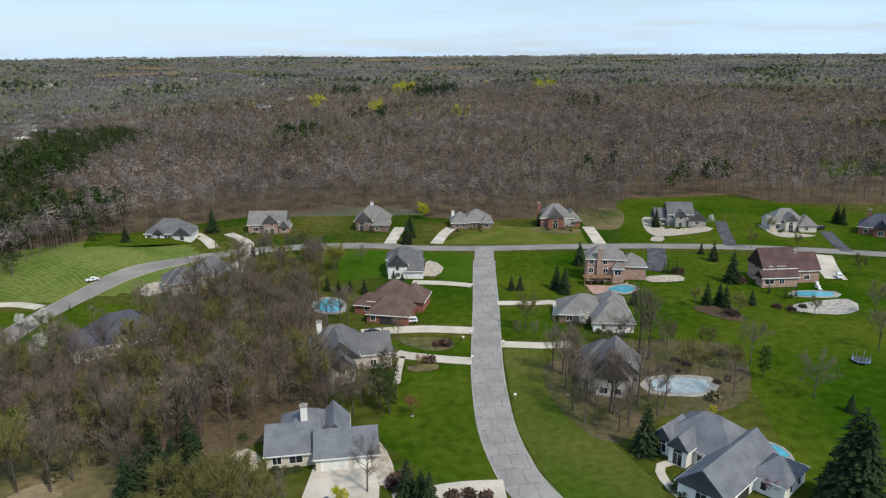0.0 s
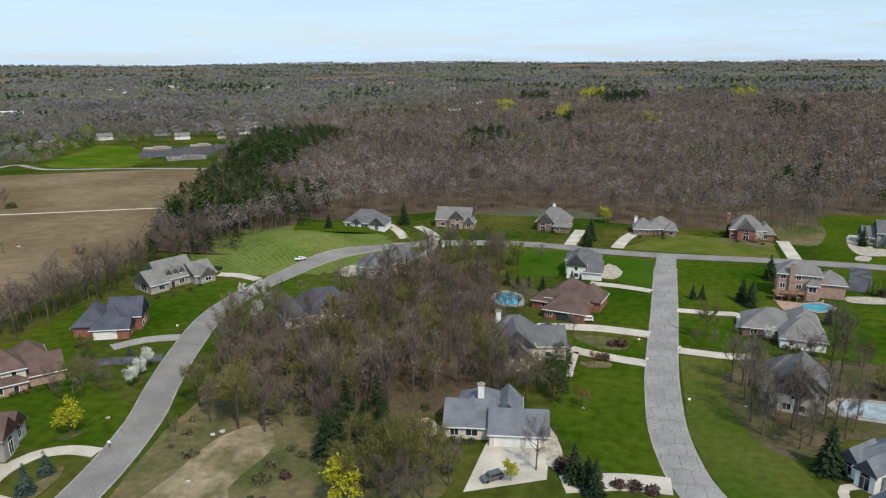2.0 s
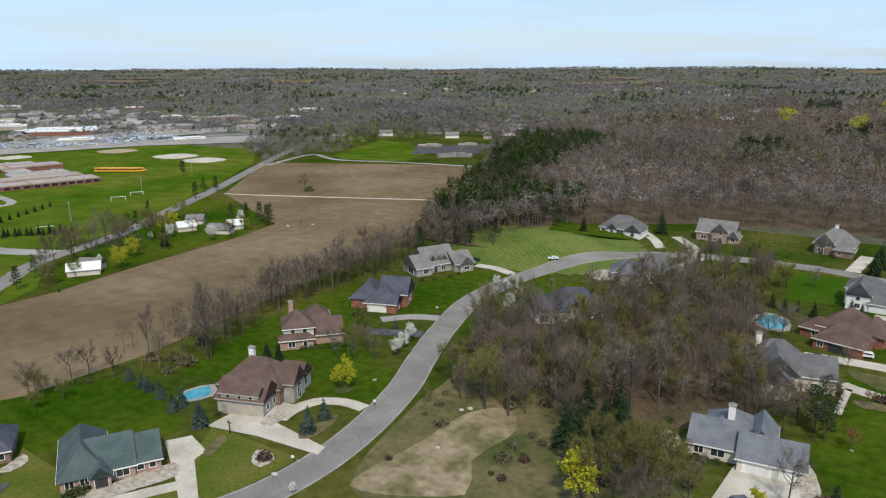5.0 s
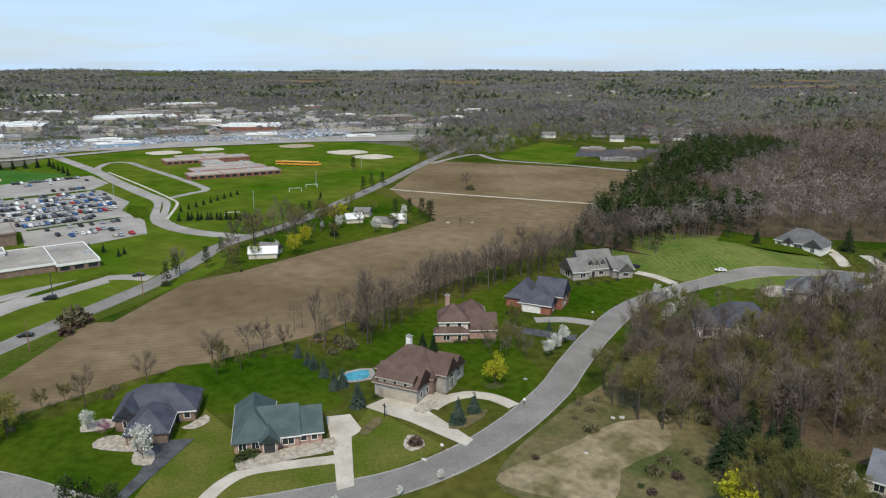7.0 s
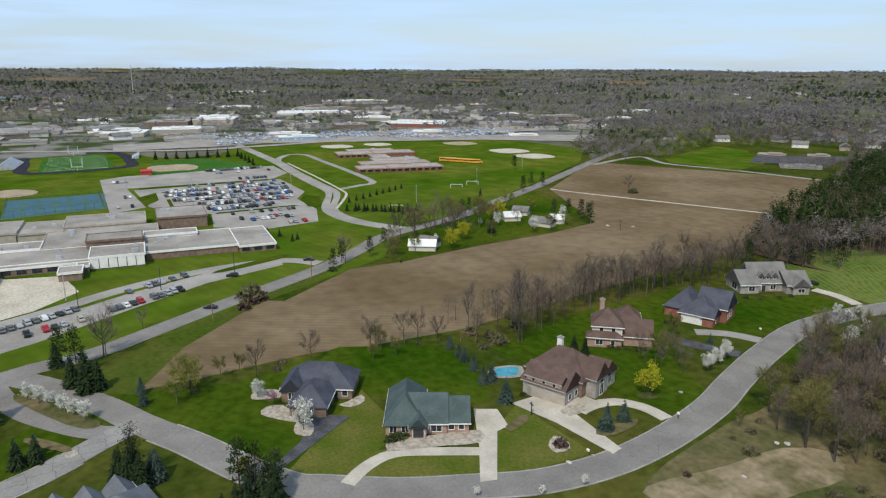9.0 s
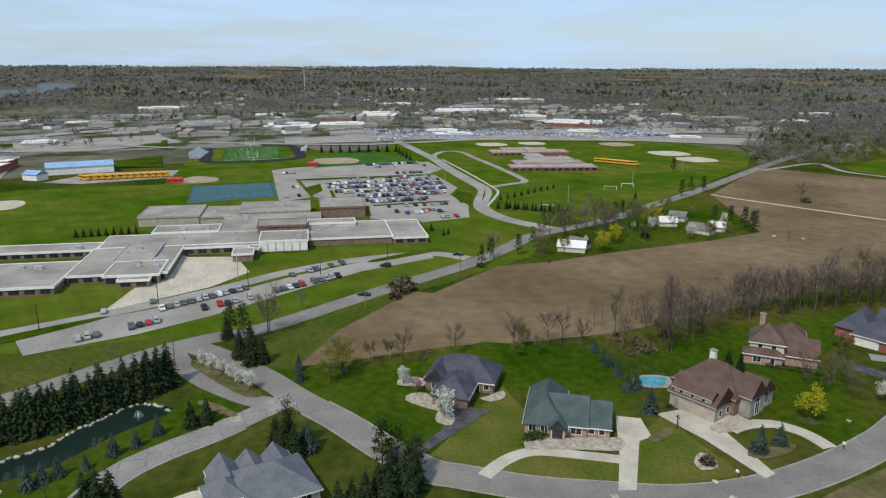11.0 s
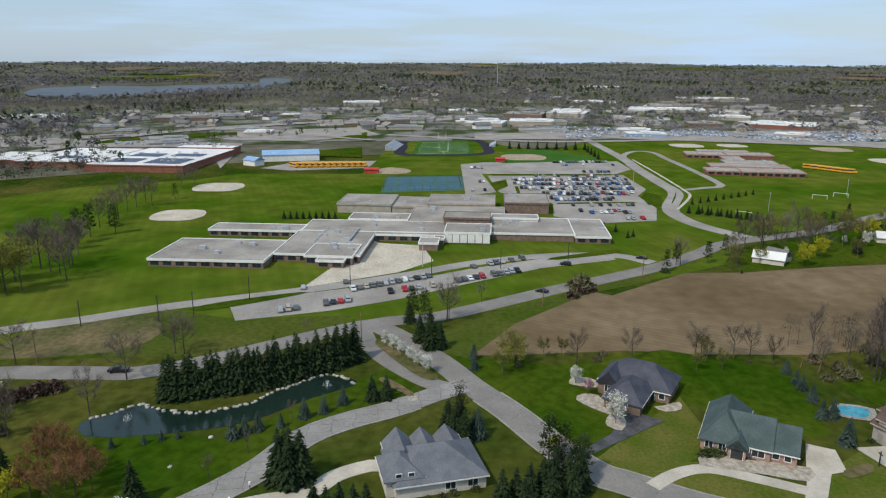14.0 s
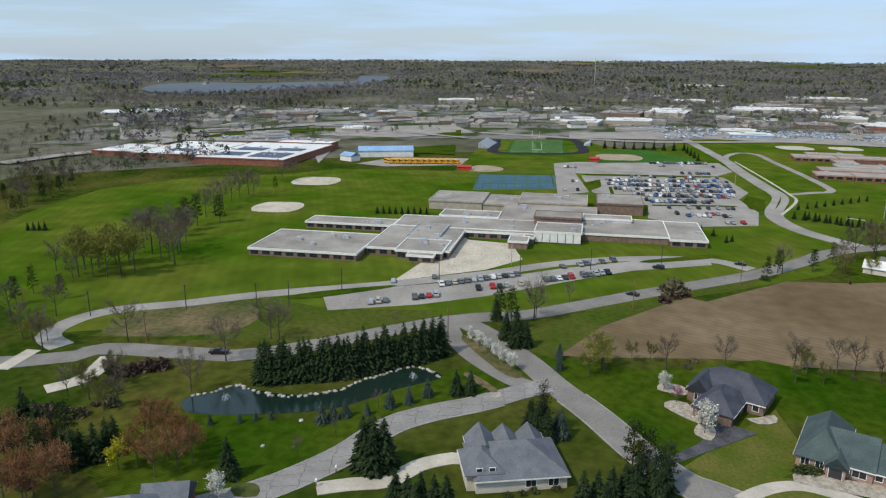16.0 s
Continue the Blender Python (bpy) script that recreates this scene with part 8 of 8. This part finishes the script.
kerbs([(-142.2, -17.9), (-138.9, -22.8), (-134.1, -31.8), (-127.4, -39.9), (-114.2, -47.7)] + [(-100, -62), (-88, -85)], 6.6)
patch("traffic_island", [(-390, 128.5), (-404, 134.4), (-385, 127.4), (-368, 119.2)], LAWN, .2, "narrow grassed traffic island", "traffic island")
patch("lot_island", [(-262.1, 35.4), (-273.2, 62.2), (-268.3, 62.4), (-259.2, 36.9)], LAWN, .2, "grassed parking lot island", "island")
patch("lot_island", [(-206.8, -86.1), (-213, -76.6), (-221.4, -55.5), (-219, -55.1), (-206.9, -75), (-204.2, -84.4)], LAWN, .2, "grassed parking lot island", "island")
for q in ([(-466, 34), (-466, 112), (-472, 114), (-471, 32)], [(-437, 28), (-450, 40), (-424, 38), (-410, 30)], [(-404, 116), (-392, 122), (-362, 112), (-366, 106), (-388, 109)], [(-369, 58), (-372, 58), (-374, 100), (-371, 102)], [(-393, 40), (-394, 42), (-424, 44), (-424, 42)]):
    patch("lot_island", q, LAWN, .2, "grassed parking lot island", "island", smooth=False)

# poles, lamps, boxes
def pole(p, h, label, arm=0.0, name="utility_pole", m=TIMBER):
    root = tagged(new(name), label, name.replace("_", " "))
    root.matrix_basis = Matrix.Translation((p[0], p[1], ground(*p)))
    part("pole", Shape().tube((0, 0, -.3), (0, 0, h), .16, .11, 7).mesh("pole", m), root)
    if arm:
        part("crossarm" if m is TIMBER else "lamp_head", Shape().box(-arm, -.08, h - .7, arm, .08, h - .5).mesh("arm", m), root)
    return root
for q in [(-206.3, 22.4), (-177.5, -31.9), (-235, 62.7), (-165.6, -112.2), (-180.8, -157.6)]:
    pole(q, 9, "weathered timber utility pole with crossarm", 1.1)
for q in [(-214.3, -70.3), (-223.8, -39.1), (-237.9, -11.8), (-247.7, 13.8), (-256.6, 40.6), (-182.9, -138.6), (-191.6, -113.1), (-198.9, -83.3), (-195.3, -92.3)]:
    pole(q, 8, "slender steel parking lot lamp", .7, "street_lamp", DARKM)
for q in [(-390.6, 228.4), (-435, 295.9), (-348.6, 162.7)] + [(-250.4, -14.9), (-433.3, 98), (-428.4, 57.1), (-393.9, 70.1), (-435.8, 118.5)]:
    pole(q, 10, "tall steel floodlight pole", .9, "street_lamp", STEEL)
pole((-16.7, 181.3), 3.2, "garden lamp post beside the drive", .25, "street_lamp", DARKM); pole((-114, 70.9), 3.2, "basketball hoop on a pole", .6, "street_lamp", DARKM)["category"] = "basketball hoop"
def mailbox(p):
    root = tagged(new("mailbox"), "small mailbox on a wooden post", "mailbox", "mailboxes")
    root.matrix_basis = Matrix.Translation((*p, .1))
    part("post", Shape().box(-.08, -.08, -.2, .08, .08, 1.1).mesh("post", TIMBER), root)
    part("box", Shape().box(-.3, -.16, 1.1, .3, .16, 1.5).mesh("box", WHITE), root)
for q in [(8.8, 222.2), (7.3, 182), (17, 203.8), (15.7, 175.2), (5.3, 178.1), (15.9, 144.6), (7.2, 165.3)] + [(-94.8, 70.5), (-97.2, 97.7), (-122.7, 157.7)] + [(-104.9, -49), (-109.5, -46.5)]:
    mailbox(q)
def trampoline(p):
    root = tagged(new("trampoline"), "round garden trampoline with a dark net", "trampoline")
    root.matrix_basis = Matrix.Translation((*p, .1))
    part("mat", Shape().tube((0, 0, .75), (0, 0, .85), 1.9, 1.9, 16).mesh("mat", DARKM), root)
    part("rim", Shape().tube((0, 0, .68), (0, 0, .745), 2.15, 2.15, 16).mesh("rim", R_BLUE), root)
    for k in range(8):
        a = k * .785
        part("pole", Shape().tube((2.05 * math.cos(a), 2.05 * math.sin(a), -.1), (2.05 * math.cos(a), 2.05 * math.sin(a), 2.5), .04, .04, 5).mesh("pole", STEEL), root)
trampoline((103.6, 163))
def playset(p, ang, label):
    root = tagged(new("play_frame"), label, "swing set")
    root.matrix_basis = Matrix.Translation((*p, .06)) @ Matrix.Rotation(ang, 4, "Z")
    for x in (-2.2, 2.2):
        for y in (-1, 1):
            part("leg", Shape().tube((x, y, -.1), (x, 0, 2.5), .07, .07, 5).mesh("leg", TIMBER), root)
    part("beam", Shape().tube((-2.4, 0, 2.5), (2.4, 0, 2.5), .09, .09, 6).mesh("beam", TIMBER), root)
playset((-157.3, 81.2), .6, "wooden garden swing frame on the lawn"); playset((130.4, 316), .1, "wooden garden frame beside the house")
def slide(p):
    root = tagged(new("pool_slide"), "curved white pool slide", "slide")
    root.matrix_basis = Matrix.Translation((*p, .2))
    part("chute", Shape().box(-.4, -2, .2, .4, -.8, .5).box(-.4, -.8, .5, .4, .4, 1.3).box(-.4, .4, 1.3, .4, 1.2, 2.0).mesh("chute", WHITE), root)
    part("ladder", Shape().box(-.35, 1.2, -.1, .35, 1.35, 2.0).mesh("ladder", STEEL), root)
slide((121.8, 219.7))
for q, r in (((-106.2, 108.2), .8), ((-94.3, 71.5), .7), ((-94.6, 65.8), .9), ((-128.1, -58.6), .8), ((-117.3, -63.2), .7), ((28, 146.6), .5), ((-6.8, 137.3), .5), ((-78.9, 108.9), 1.0), ((-80.1, 107.3), .8), ((-75, 91.2), .7), ((-252.2, 216.2), 1.5), ((-244.6, 225.2), 1.4)):
    ob = tagged(new("boulder", gs.choice(STONES)), "pale rounded fieldstone lying in the grass", "boulder")
    ob.matrix_basis = Matrix.Translation((*q, .12)) @ Matrix.Diagonal((r * 1.6, r * 1.2, r * 1.2, 1))
# timber deck behind the pink-brick house
deck = tagged(new("timber_deck"), "raised reddish timber deck with posts", "deck")
dx, dy = (47.7, 228.5)
deck.matrix_basis = Matrix.Translation((dx, dy, 0))
part("platform", Shape().box(-1, -4, 2.6, 8, -.6, 2.85).mesh("platform", TIMBER), deck)
for k in range(5):
    part("post", Shape().box(-.9 + k * 2.2, -3.9, -.2, -.7 + k * 2.2, -3.7, 3.8).mesh("post", TIMBER), deck)
part("rail", Shape().box(-1, -3.95, 3.7, 8, -3.83, 3.82).mesh("rail", TIMBER), deck)
patch("brick_patio", [(47.2, 225.5), (58.9, 223.4), (62.6, 229.4), (58.7, 216.5), (48, 215.7)], PINK, .2, "reddish brick garden patio", "patio", smooth=False)
# ---- the far country ----
FARZONE = [(0, 900), (900, 700), (4100, 1100), (3100, 2900), (1100, 4200), (-1100, 4200), (-3100, 2900), (-4200, 850), (-4150, -1100), (-3300, -2400), (-1200, -1800), (-800, -700), (-760, 0), (-700, 420), (-420, 900)]
LAKE_AREA = [(-1640 + (x + 1640) * 1.05, -560 + (y + 560) * 1.07) for x, y in LAKE_LINE]
gf = random.Random(44)
FAR_FIELDS = []
for k in range(22):
    r, a = gf.uniform(2300, 3900), radians(gf.uniform(75, 205))
    x, y, w, d, t = r * math.cos(a), r * math.sin(a), gf.uniform(90, 240), gf.uniform(60, 130), gf.uniform(0, 3.1)
    c, e = math.cos(t), math.sin(t)
    quad = [(x + c * u - e * v, y + e * u + c * v) for u, v in ((-w, -d), (w, -d), (w, d), (-w, d))]
    if not any(inside(u, v, LAKE_AREA) for u, v in quad + [(x, y)]):
        FAR_FIELDS.append(quad)
        patch("far_field", quad, gf.choice((FIELD, FIELD, MEADOW)), 4.0, "distant open farm field", "field", step=40, smooth=False)
def sheet(name, poly, step, material, lift, label, category):
    """A piece of ground that follows the rise of the land."""
    xs, ys = [p[0] for p in poly], [p[1] for p in poly]
    at, vs, fs = {}, [], []
    def corner(i, j):
        if (i, j) not in at:
            x, y = min(xs) + i * step, min(ys) + j * step
            at[i, j] = len(vs)
            vs.append((x, y, ground(x, y) + lift))
        return at[i, j]
    for i in range(int((max(xs) - min(xs)) / step) + 1):
        for j in range(int((max(ys) - min(ys)) / step) + 1):
            if inside(min(xs) + (i + .5) * step, min(ys) + (j + .5) * step, poly):
                fs.append((corner(i, j), corner(i + 1, j), corner(i + 1, j + 1), corner(i, j + 1)))
    return tagged(new(name, mesh_of(name, vs, fs, material)), label, category, kind="structure")
sheet("town_ground", [(-560, -420), (-1000, -560), (-1140, -250), (-1200, 420), (-900, 740), (-640, 640), (-540, 480), (-692, 420), (-692, 160), (-680, -60), (-640, -160), (-600, -260)], 24, TOWNLAND, .3, "paved yards, streets and verges of the town", "ground")
BIGS = [(o.matrix_basis.translation.x, o.matrix_basis.translation.y) for o in scene.objects if o.name.startswith(("commercial_building", "shopping_hall", "brick_school"))]
def built(x, y):
    return any(abs(x - a) < 26 and abs(y - b) < 30 for a, b in BIGS) or inside(x, y, MALL)
MALL = [(-472, -162), (-610, -140), (-620, -250), (-580, -365), (-490, -352), (-478, -250)]
def far_keep(x, y):
    r = math.hypot(x, y)
    if inside(x, y, MAIN_WOOD) or inside(x, y, LAKE_AREA) or built(x, y) or any(inside(x, y, q) for q in FAR_FIELDS):
        return False
    dens = 1.1 * noise.noise((x / 160, y / 160, 1.3)) + .7
    if x < -600 and y < .5 * -x and r < 1350:
        dens -= .55
    return dens > g1.random() * .8
W5 = [scatter(FARZONE, s, k, far_keep, a, b) for s, k, a, b in ((13, 8, 700, 1500), (17, 9, 1500, 2500), (26, 10, 2500, 4230))]
W5[0] += scatter([(330, 330), (700, 500), (1000, 300), (900, 900), (520, 420)], 12, 77) + scatter([(-428.2, -267.4), (-1017.8, -595.2), (-976.1, -483.5), (-496.5, -216.9)], 14, 78, lambda x, y: g1.random() < .6)
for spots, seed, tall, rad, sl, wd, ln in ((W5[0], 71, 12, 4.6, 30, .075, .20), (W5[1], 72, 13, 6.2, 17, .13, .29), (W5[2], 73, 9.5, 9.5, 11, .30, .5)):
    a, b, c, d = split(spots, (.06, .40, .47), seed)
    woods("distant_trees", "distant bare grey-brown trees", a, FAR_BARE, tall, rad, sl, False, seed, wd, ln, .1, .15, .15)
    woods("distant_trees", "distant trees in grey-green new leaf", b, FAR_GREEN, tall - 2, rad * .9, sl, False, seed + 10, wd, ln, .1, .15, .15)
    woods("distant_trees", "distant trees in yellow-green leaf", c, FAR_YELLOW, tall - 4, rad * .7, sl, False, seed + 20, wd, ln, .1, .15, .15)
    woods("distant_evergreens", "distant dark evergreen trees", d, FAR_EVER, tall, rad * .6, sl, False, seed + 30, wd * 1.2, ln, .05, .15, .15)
# more trees over the town and round the grounds
TT = scatter([(-674.5, -404.5), (-1123.5, -653.8), (-1479.9, 33.7), (-1678, 1084), (-704.1, 454.7), (-753.2, 138.9), (-728.1, -97), (-621.9, -231.5)], 13, 55, lambda x, y: g1.random() < .15 + .5 * (noise.noise((x / 90, y / 90, 8.8)) > .02) and not inside(x, y, LAKE_AREA) and not built(x, y))
TT += scatter([(-823.8, 135.5), (-814.7, 301.8), (-665.7, 582.4), (-395.3, 653.8), (-834, 1317), (-1271, 840), (-1339.5, 236.1)], 13, 56, lambda x, y: g1.random() < .2 + .6 * (noise.noise((x / 90, y / 90, 8.8)) > .0) and not built(x, y))
TT += scatter([(-472.5, 386), (-443.5, 436.8), (-504.7, 532.1), (-545.3, 633.9), (-403.4, 689.9), (-508.7, 930.6), (-684.3, 997), (-694.5, 588.8)], 12, 57, lambda x, y: g1.random() < .8)
CHURCH_WOOD = [(-429.9, 350.5), (-414.7, 408.9), (-464, 549.6), (-436.7, 556.6), (-395, 626), (-328.5, 665.3), (-432.2, 872.9), (-632.5, 868.4), (-756.4, 666), (-616.3, 499.3)]
CHURCH_HOMES = [(-426.9, 611.4), (-444.8, 699.9), (-393.6, 628.3), (-434.8, 740.5), (-416.5, 735.6), (-440.3, 794.3), (-380.9, 687.8), (-369.6, 687.1), (-392.5, 668.7), (-355.8, 691.1), (-483.8, 683.2), (-470, 640), (-500, 590), (-540, 560)]
for k, q in enumerate(CHURCH_HOMES):
    c, wm = SUB[k % 4]
    shed("house", "%s suburban house with a grey pitched roof" % c, q, 30 + 47 * k, 14, 9, 3.6, 2.8, wm, (R_PALE, R_GREY)[k % 2], "house")
patch("church_lot", [(-375.2, 474), (-335, 515), (-357.5, 585), (-405, 520)], DARKTAR, .35, "dark asphalt church parking lot", "parking lot", smooth=False)
TT += scatter(CHURCH_WOOD, 11, 58, lambda x, y: all(math.hypot(x - a, y - b) > 14 for a, b in CHURCH_HOMES) and g1.random() < .8)
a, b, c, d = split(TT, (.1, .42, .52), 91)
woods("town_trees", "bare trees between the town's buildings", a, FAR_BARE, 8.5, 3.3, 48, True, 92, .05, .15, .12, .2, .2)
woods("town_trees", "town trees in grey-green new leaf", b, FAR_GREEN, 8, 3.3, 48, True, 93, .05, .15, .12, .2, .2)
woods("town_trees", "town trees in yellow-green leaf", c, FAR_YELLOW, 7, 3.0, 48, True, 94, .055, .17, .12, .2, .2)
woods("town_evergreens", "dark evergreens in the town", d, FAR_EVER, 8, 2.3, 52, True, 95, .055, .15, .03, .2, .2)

grove(("bare", "olive", "bud", "pine", "bare"), [(-254.4, 123), (-264.3, 145.7), (-274.2, 173.9), (-306, 168), (-283.5, 136), (-262, 100)], 10, 95, .75, 1.1, lambda x, y: math.hypot(x + 256, y - 119) > 9)
# woods round the great store, before the lake and along the field
MALL_FRONT = [(-471.1, -334.5), (-498.8, -327.3), (-500.2, -303.2), (-490, -250), (-474, -236), (-436.9, -264.8), (-411.1, -275), (-379.8, -275.6)]
WEST_WOOD = [(-836.6, -570.1), (-843.2, -505.4), (-719.5, -376.7), (-608.1, -352.5), (-500, -352), (-470, -345), (-380, -280), (-420, -420)]
LAKE_WOOD = [(-1291.2, -799.9), (-1254.5, -636.5), (-1239.9, -530.1), (-1353.8, -414.9), (-1532.9, -382), (-1316.9, -310.3), (-1046, -325.7), (-1086.9, -467.8), (-1060.9, -662.7)]
a, b, c, d = split(scatter(MALL_FRONT, 6.5, 61) + scatter(WEST_WOOD, 10, 62, lambda x, y: not built(x, y) and g1.random() < .75), (.05, .25, .3), 63)
woods("woodland", "bare trees before the great store", a, WOODS, 9, 3.0, 70, True, 64, .018, .11, .12)
woods("woodland", "greening trees before the great store", b, WOODS_G, 8, 3.0, 70, True, 65, .020, .11, .12)
woods("woodland", "yellow-green trees before the great store", c, WOODS_Y, 7, 2.8, 80, True, 66, .03, .13, .1)
woods("evergreens", "dark evergreens before the great store", d, NEEDLE, 9, 2.2, 90, True, 67, .03, .12, .04)
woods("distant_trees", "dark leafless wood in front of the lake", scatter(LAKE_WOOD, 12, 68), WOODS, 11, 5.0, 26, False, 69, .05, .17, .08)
# trees between field, church and the far houses
BAND = [(-532.5, 465.8), (-485.7, 575.6), (-347.9, 704.1), (-472.3, 953.0), (-665.2, 913.4), (-720.2, 633.7)]
ROADT = [(-487.3, 385.9), (-439.2, 382.3), (-422.3, 410.2), (-483.8, 478.5), (-575.9, 504.6), (-562.5, 447.4)]
CHF = [(-327.1, 441.3), (-291.0, 489.3), (-328.2, 551.5), (-357.4, 489.6)]
a, b, c, d = split(scatter(BAND, 9, 71, lambda x, y: all(math.hypot(x - u, y - v) > 10 for u, v in CHURCH_HOMES)) + scatter(ROADT, 8, 72), (-.12, .22, .36), 73)
woods("woodland", "bare trees behind the church", a, WOODS, 11, 3.2, 60, True, 74, .022, .12, .1)
woods("woodland", "greening trees behind the church", b, WOODS_G, 10, 3.2, 60, True, 75, .026, .12, .1)
woods("woodland", "yellow-green trees behind the church", c, WOODS_Y, 8, 3.0, 70, True, 76, .034, .14, .08)
woods("evergreens", "dark evergreens behind the church", d, NEEDLE, 10, 2.3, 80, True, 77, .034, .13, .03)
woods("woodland_edge", "bare trees in front of the church lot", scatter(CHF, 6, 78), WOODS, 8, 2.2, 90, True, 79, .012, .12, .12)
# thicket and young trees filling the near woods
NEAR_WOODS = ([(-101, 145.4), (-110.2, 170.1), (-94.5, 191.1), (-80.7, 201.7), (-62.6, 233.3), (-44.8, 207.7), (-29.5, 165.5), (-26.7, 138.7), (-37.9, 128.3), (-48.3, 121.3), (-58, 119), (-80.6, 134.4)],
              [(-91, 116), (-99, 140), (-84.9, 136.2), (-58, 119), (-57, 113), (-72.6, 117)], [(-60, 103), (-46.5, 115), (-36, 112), (-30, 99.5), (-43.1, 92)])
UNDER = mat("undergrowth_twigs", (0.070, 0.066, 0.030), (0.135, 0.112, 0.066), 0.1, 0.95, 1, spread=0.35, piece=True)
woods("undergrowth", "brown and olive undergrowth below bare trees", [q for k, w in enumerate(NEAR_WOODS) for q in scatter(w, 3.4, 81 + k, clear)], UNDER, 3.6, 1.7, 90, False, 84, .014, .16, .02)
woods("woodland", "close-set young bare trees with brown twigs", [q for k, w in enumerate(NEAR_WOODS[:2]) for q in scatter(w, 5.6, 85 + k, clear)], TWIG, 11, 2.0, 170, True, 87, .0055, .10, .25)
EDGE_LINE = [(-168.8, 69), (-173.4, 90.3), (-163, 112), (-162, 132.1), (-168, 180), (-171.7, 206.3), (-178, 210), (-179, 136.7), (-181, 98.6)]
woods("woodland_edge", "row of dark bare trees along the field", scatter(EDGE_LINE, 4.6, 88, clear), TWIG, 10.5, 2.2, 200, True, 89, .0055, .11, .18)
woods("undergrowth", "brown brush along the field's edge", scatter(EDGE_LINE, 3.2, 90, clear), UNDER, 2.6, 1.5, 70, False, 91, .016, .16, .02)

# drifts of evergreens and yellow-leaved trees in the woods
def drift(polys, spacing, label, m, tall, rad, seed, low=.05):
    spots = [s for k, poly in enumerate(polys) for s in scatter(poly, spacing, seed + k)]
    woods("woodland_drift", label, spots, m, tall, rad, 60, False, seed, .034, .12, low)
drift(([(-97.7, 719.9), (-47.9, 738.5), (-50.2, 826.8), (-102.4, 803.5)], [(-39.9, 1084), (24.1, 1112.3), (28.9, 1331.3), (-42.7, 1307.5)], [(156.5, 919.7), (206.1, 932.5), (222.3, 1026.1), (175.6, 1010.5)], [(-181.6, 1154.7), (-124.6, 1125.9), (-142, 1286.7), (-197.1, 1322.1)], [(-61.4, 1141.6), (30.2, 1223), (32.6, 1362.7), (-70.7, 1298.5)]), 15, "dark evergreens standing above the bare woods", NEEDLE, 20, 3.6, 301)
drift(([(-84.2, 843.8), (-72.1, 857.7), (-81, 975.8), (-94.6, 958.6)], [(-84, 1171.3), (-45.7, 1248.4), (-52.6, 1443.4), (-89.8, 1411.4)], [(-171.2, 964.6), (-155, 981.7), (-164.2, 1041), (-182.1, 1032.2)], [(10.8, 782.2), (32.7, 793.5), (31.1, 834.8), (12.7, 829.1)], [(163.2, 1331.3), (211.2, 1375.2), (228, 1484), (185.7, 1470.2)], [(-172.2, 940), (-155, 966), (-164.5, 1023.9), (-182.9, 1006.1)]), 10, "bright yellow-green trees in the woods", YLEAF, 18, 4.5, 311)
drift(([(-185.3, 234.8), (-171.7, 259), (-152.7, 283.1), (-135.5, 307.2), (-148.2, 332.1), (-178.1, 321.5), (-197.1, 290.9)], [(-263.7, 419.6), (-228.3, 392.1), (-208.8, 417.5), (-251.5, 483), (-280.1, 472.3)], [(118.1, 368.6), (155.1, 379.6), (174.2, 411.7), (135.4, 404.1)], [(77.3, 406.3), (103.2, 405.3), (112.1, 427.7), (84.9, 428.8)], [(-139, 579.7), (-105, 595.8), (-113.2, 644.2), (-147.3, 637.7)]), 8, "green pines scattered through the bare wood", PINE, 17, 2.8, 321, .2)
# the plan above is drawn at 1 to 1.15
for ob in list(scene.objects):
    if ob.parent is None and ob.type in ("MESH", "EMPTY"):
        ob.matrix_basis = Matrix.Scale(PLAN, 4) @ ob.matrix_basis
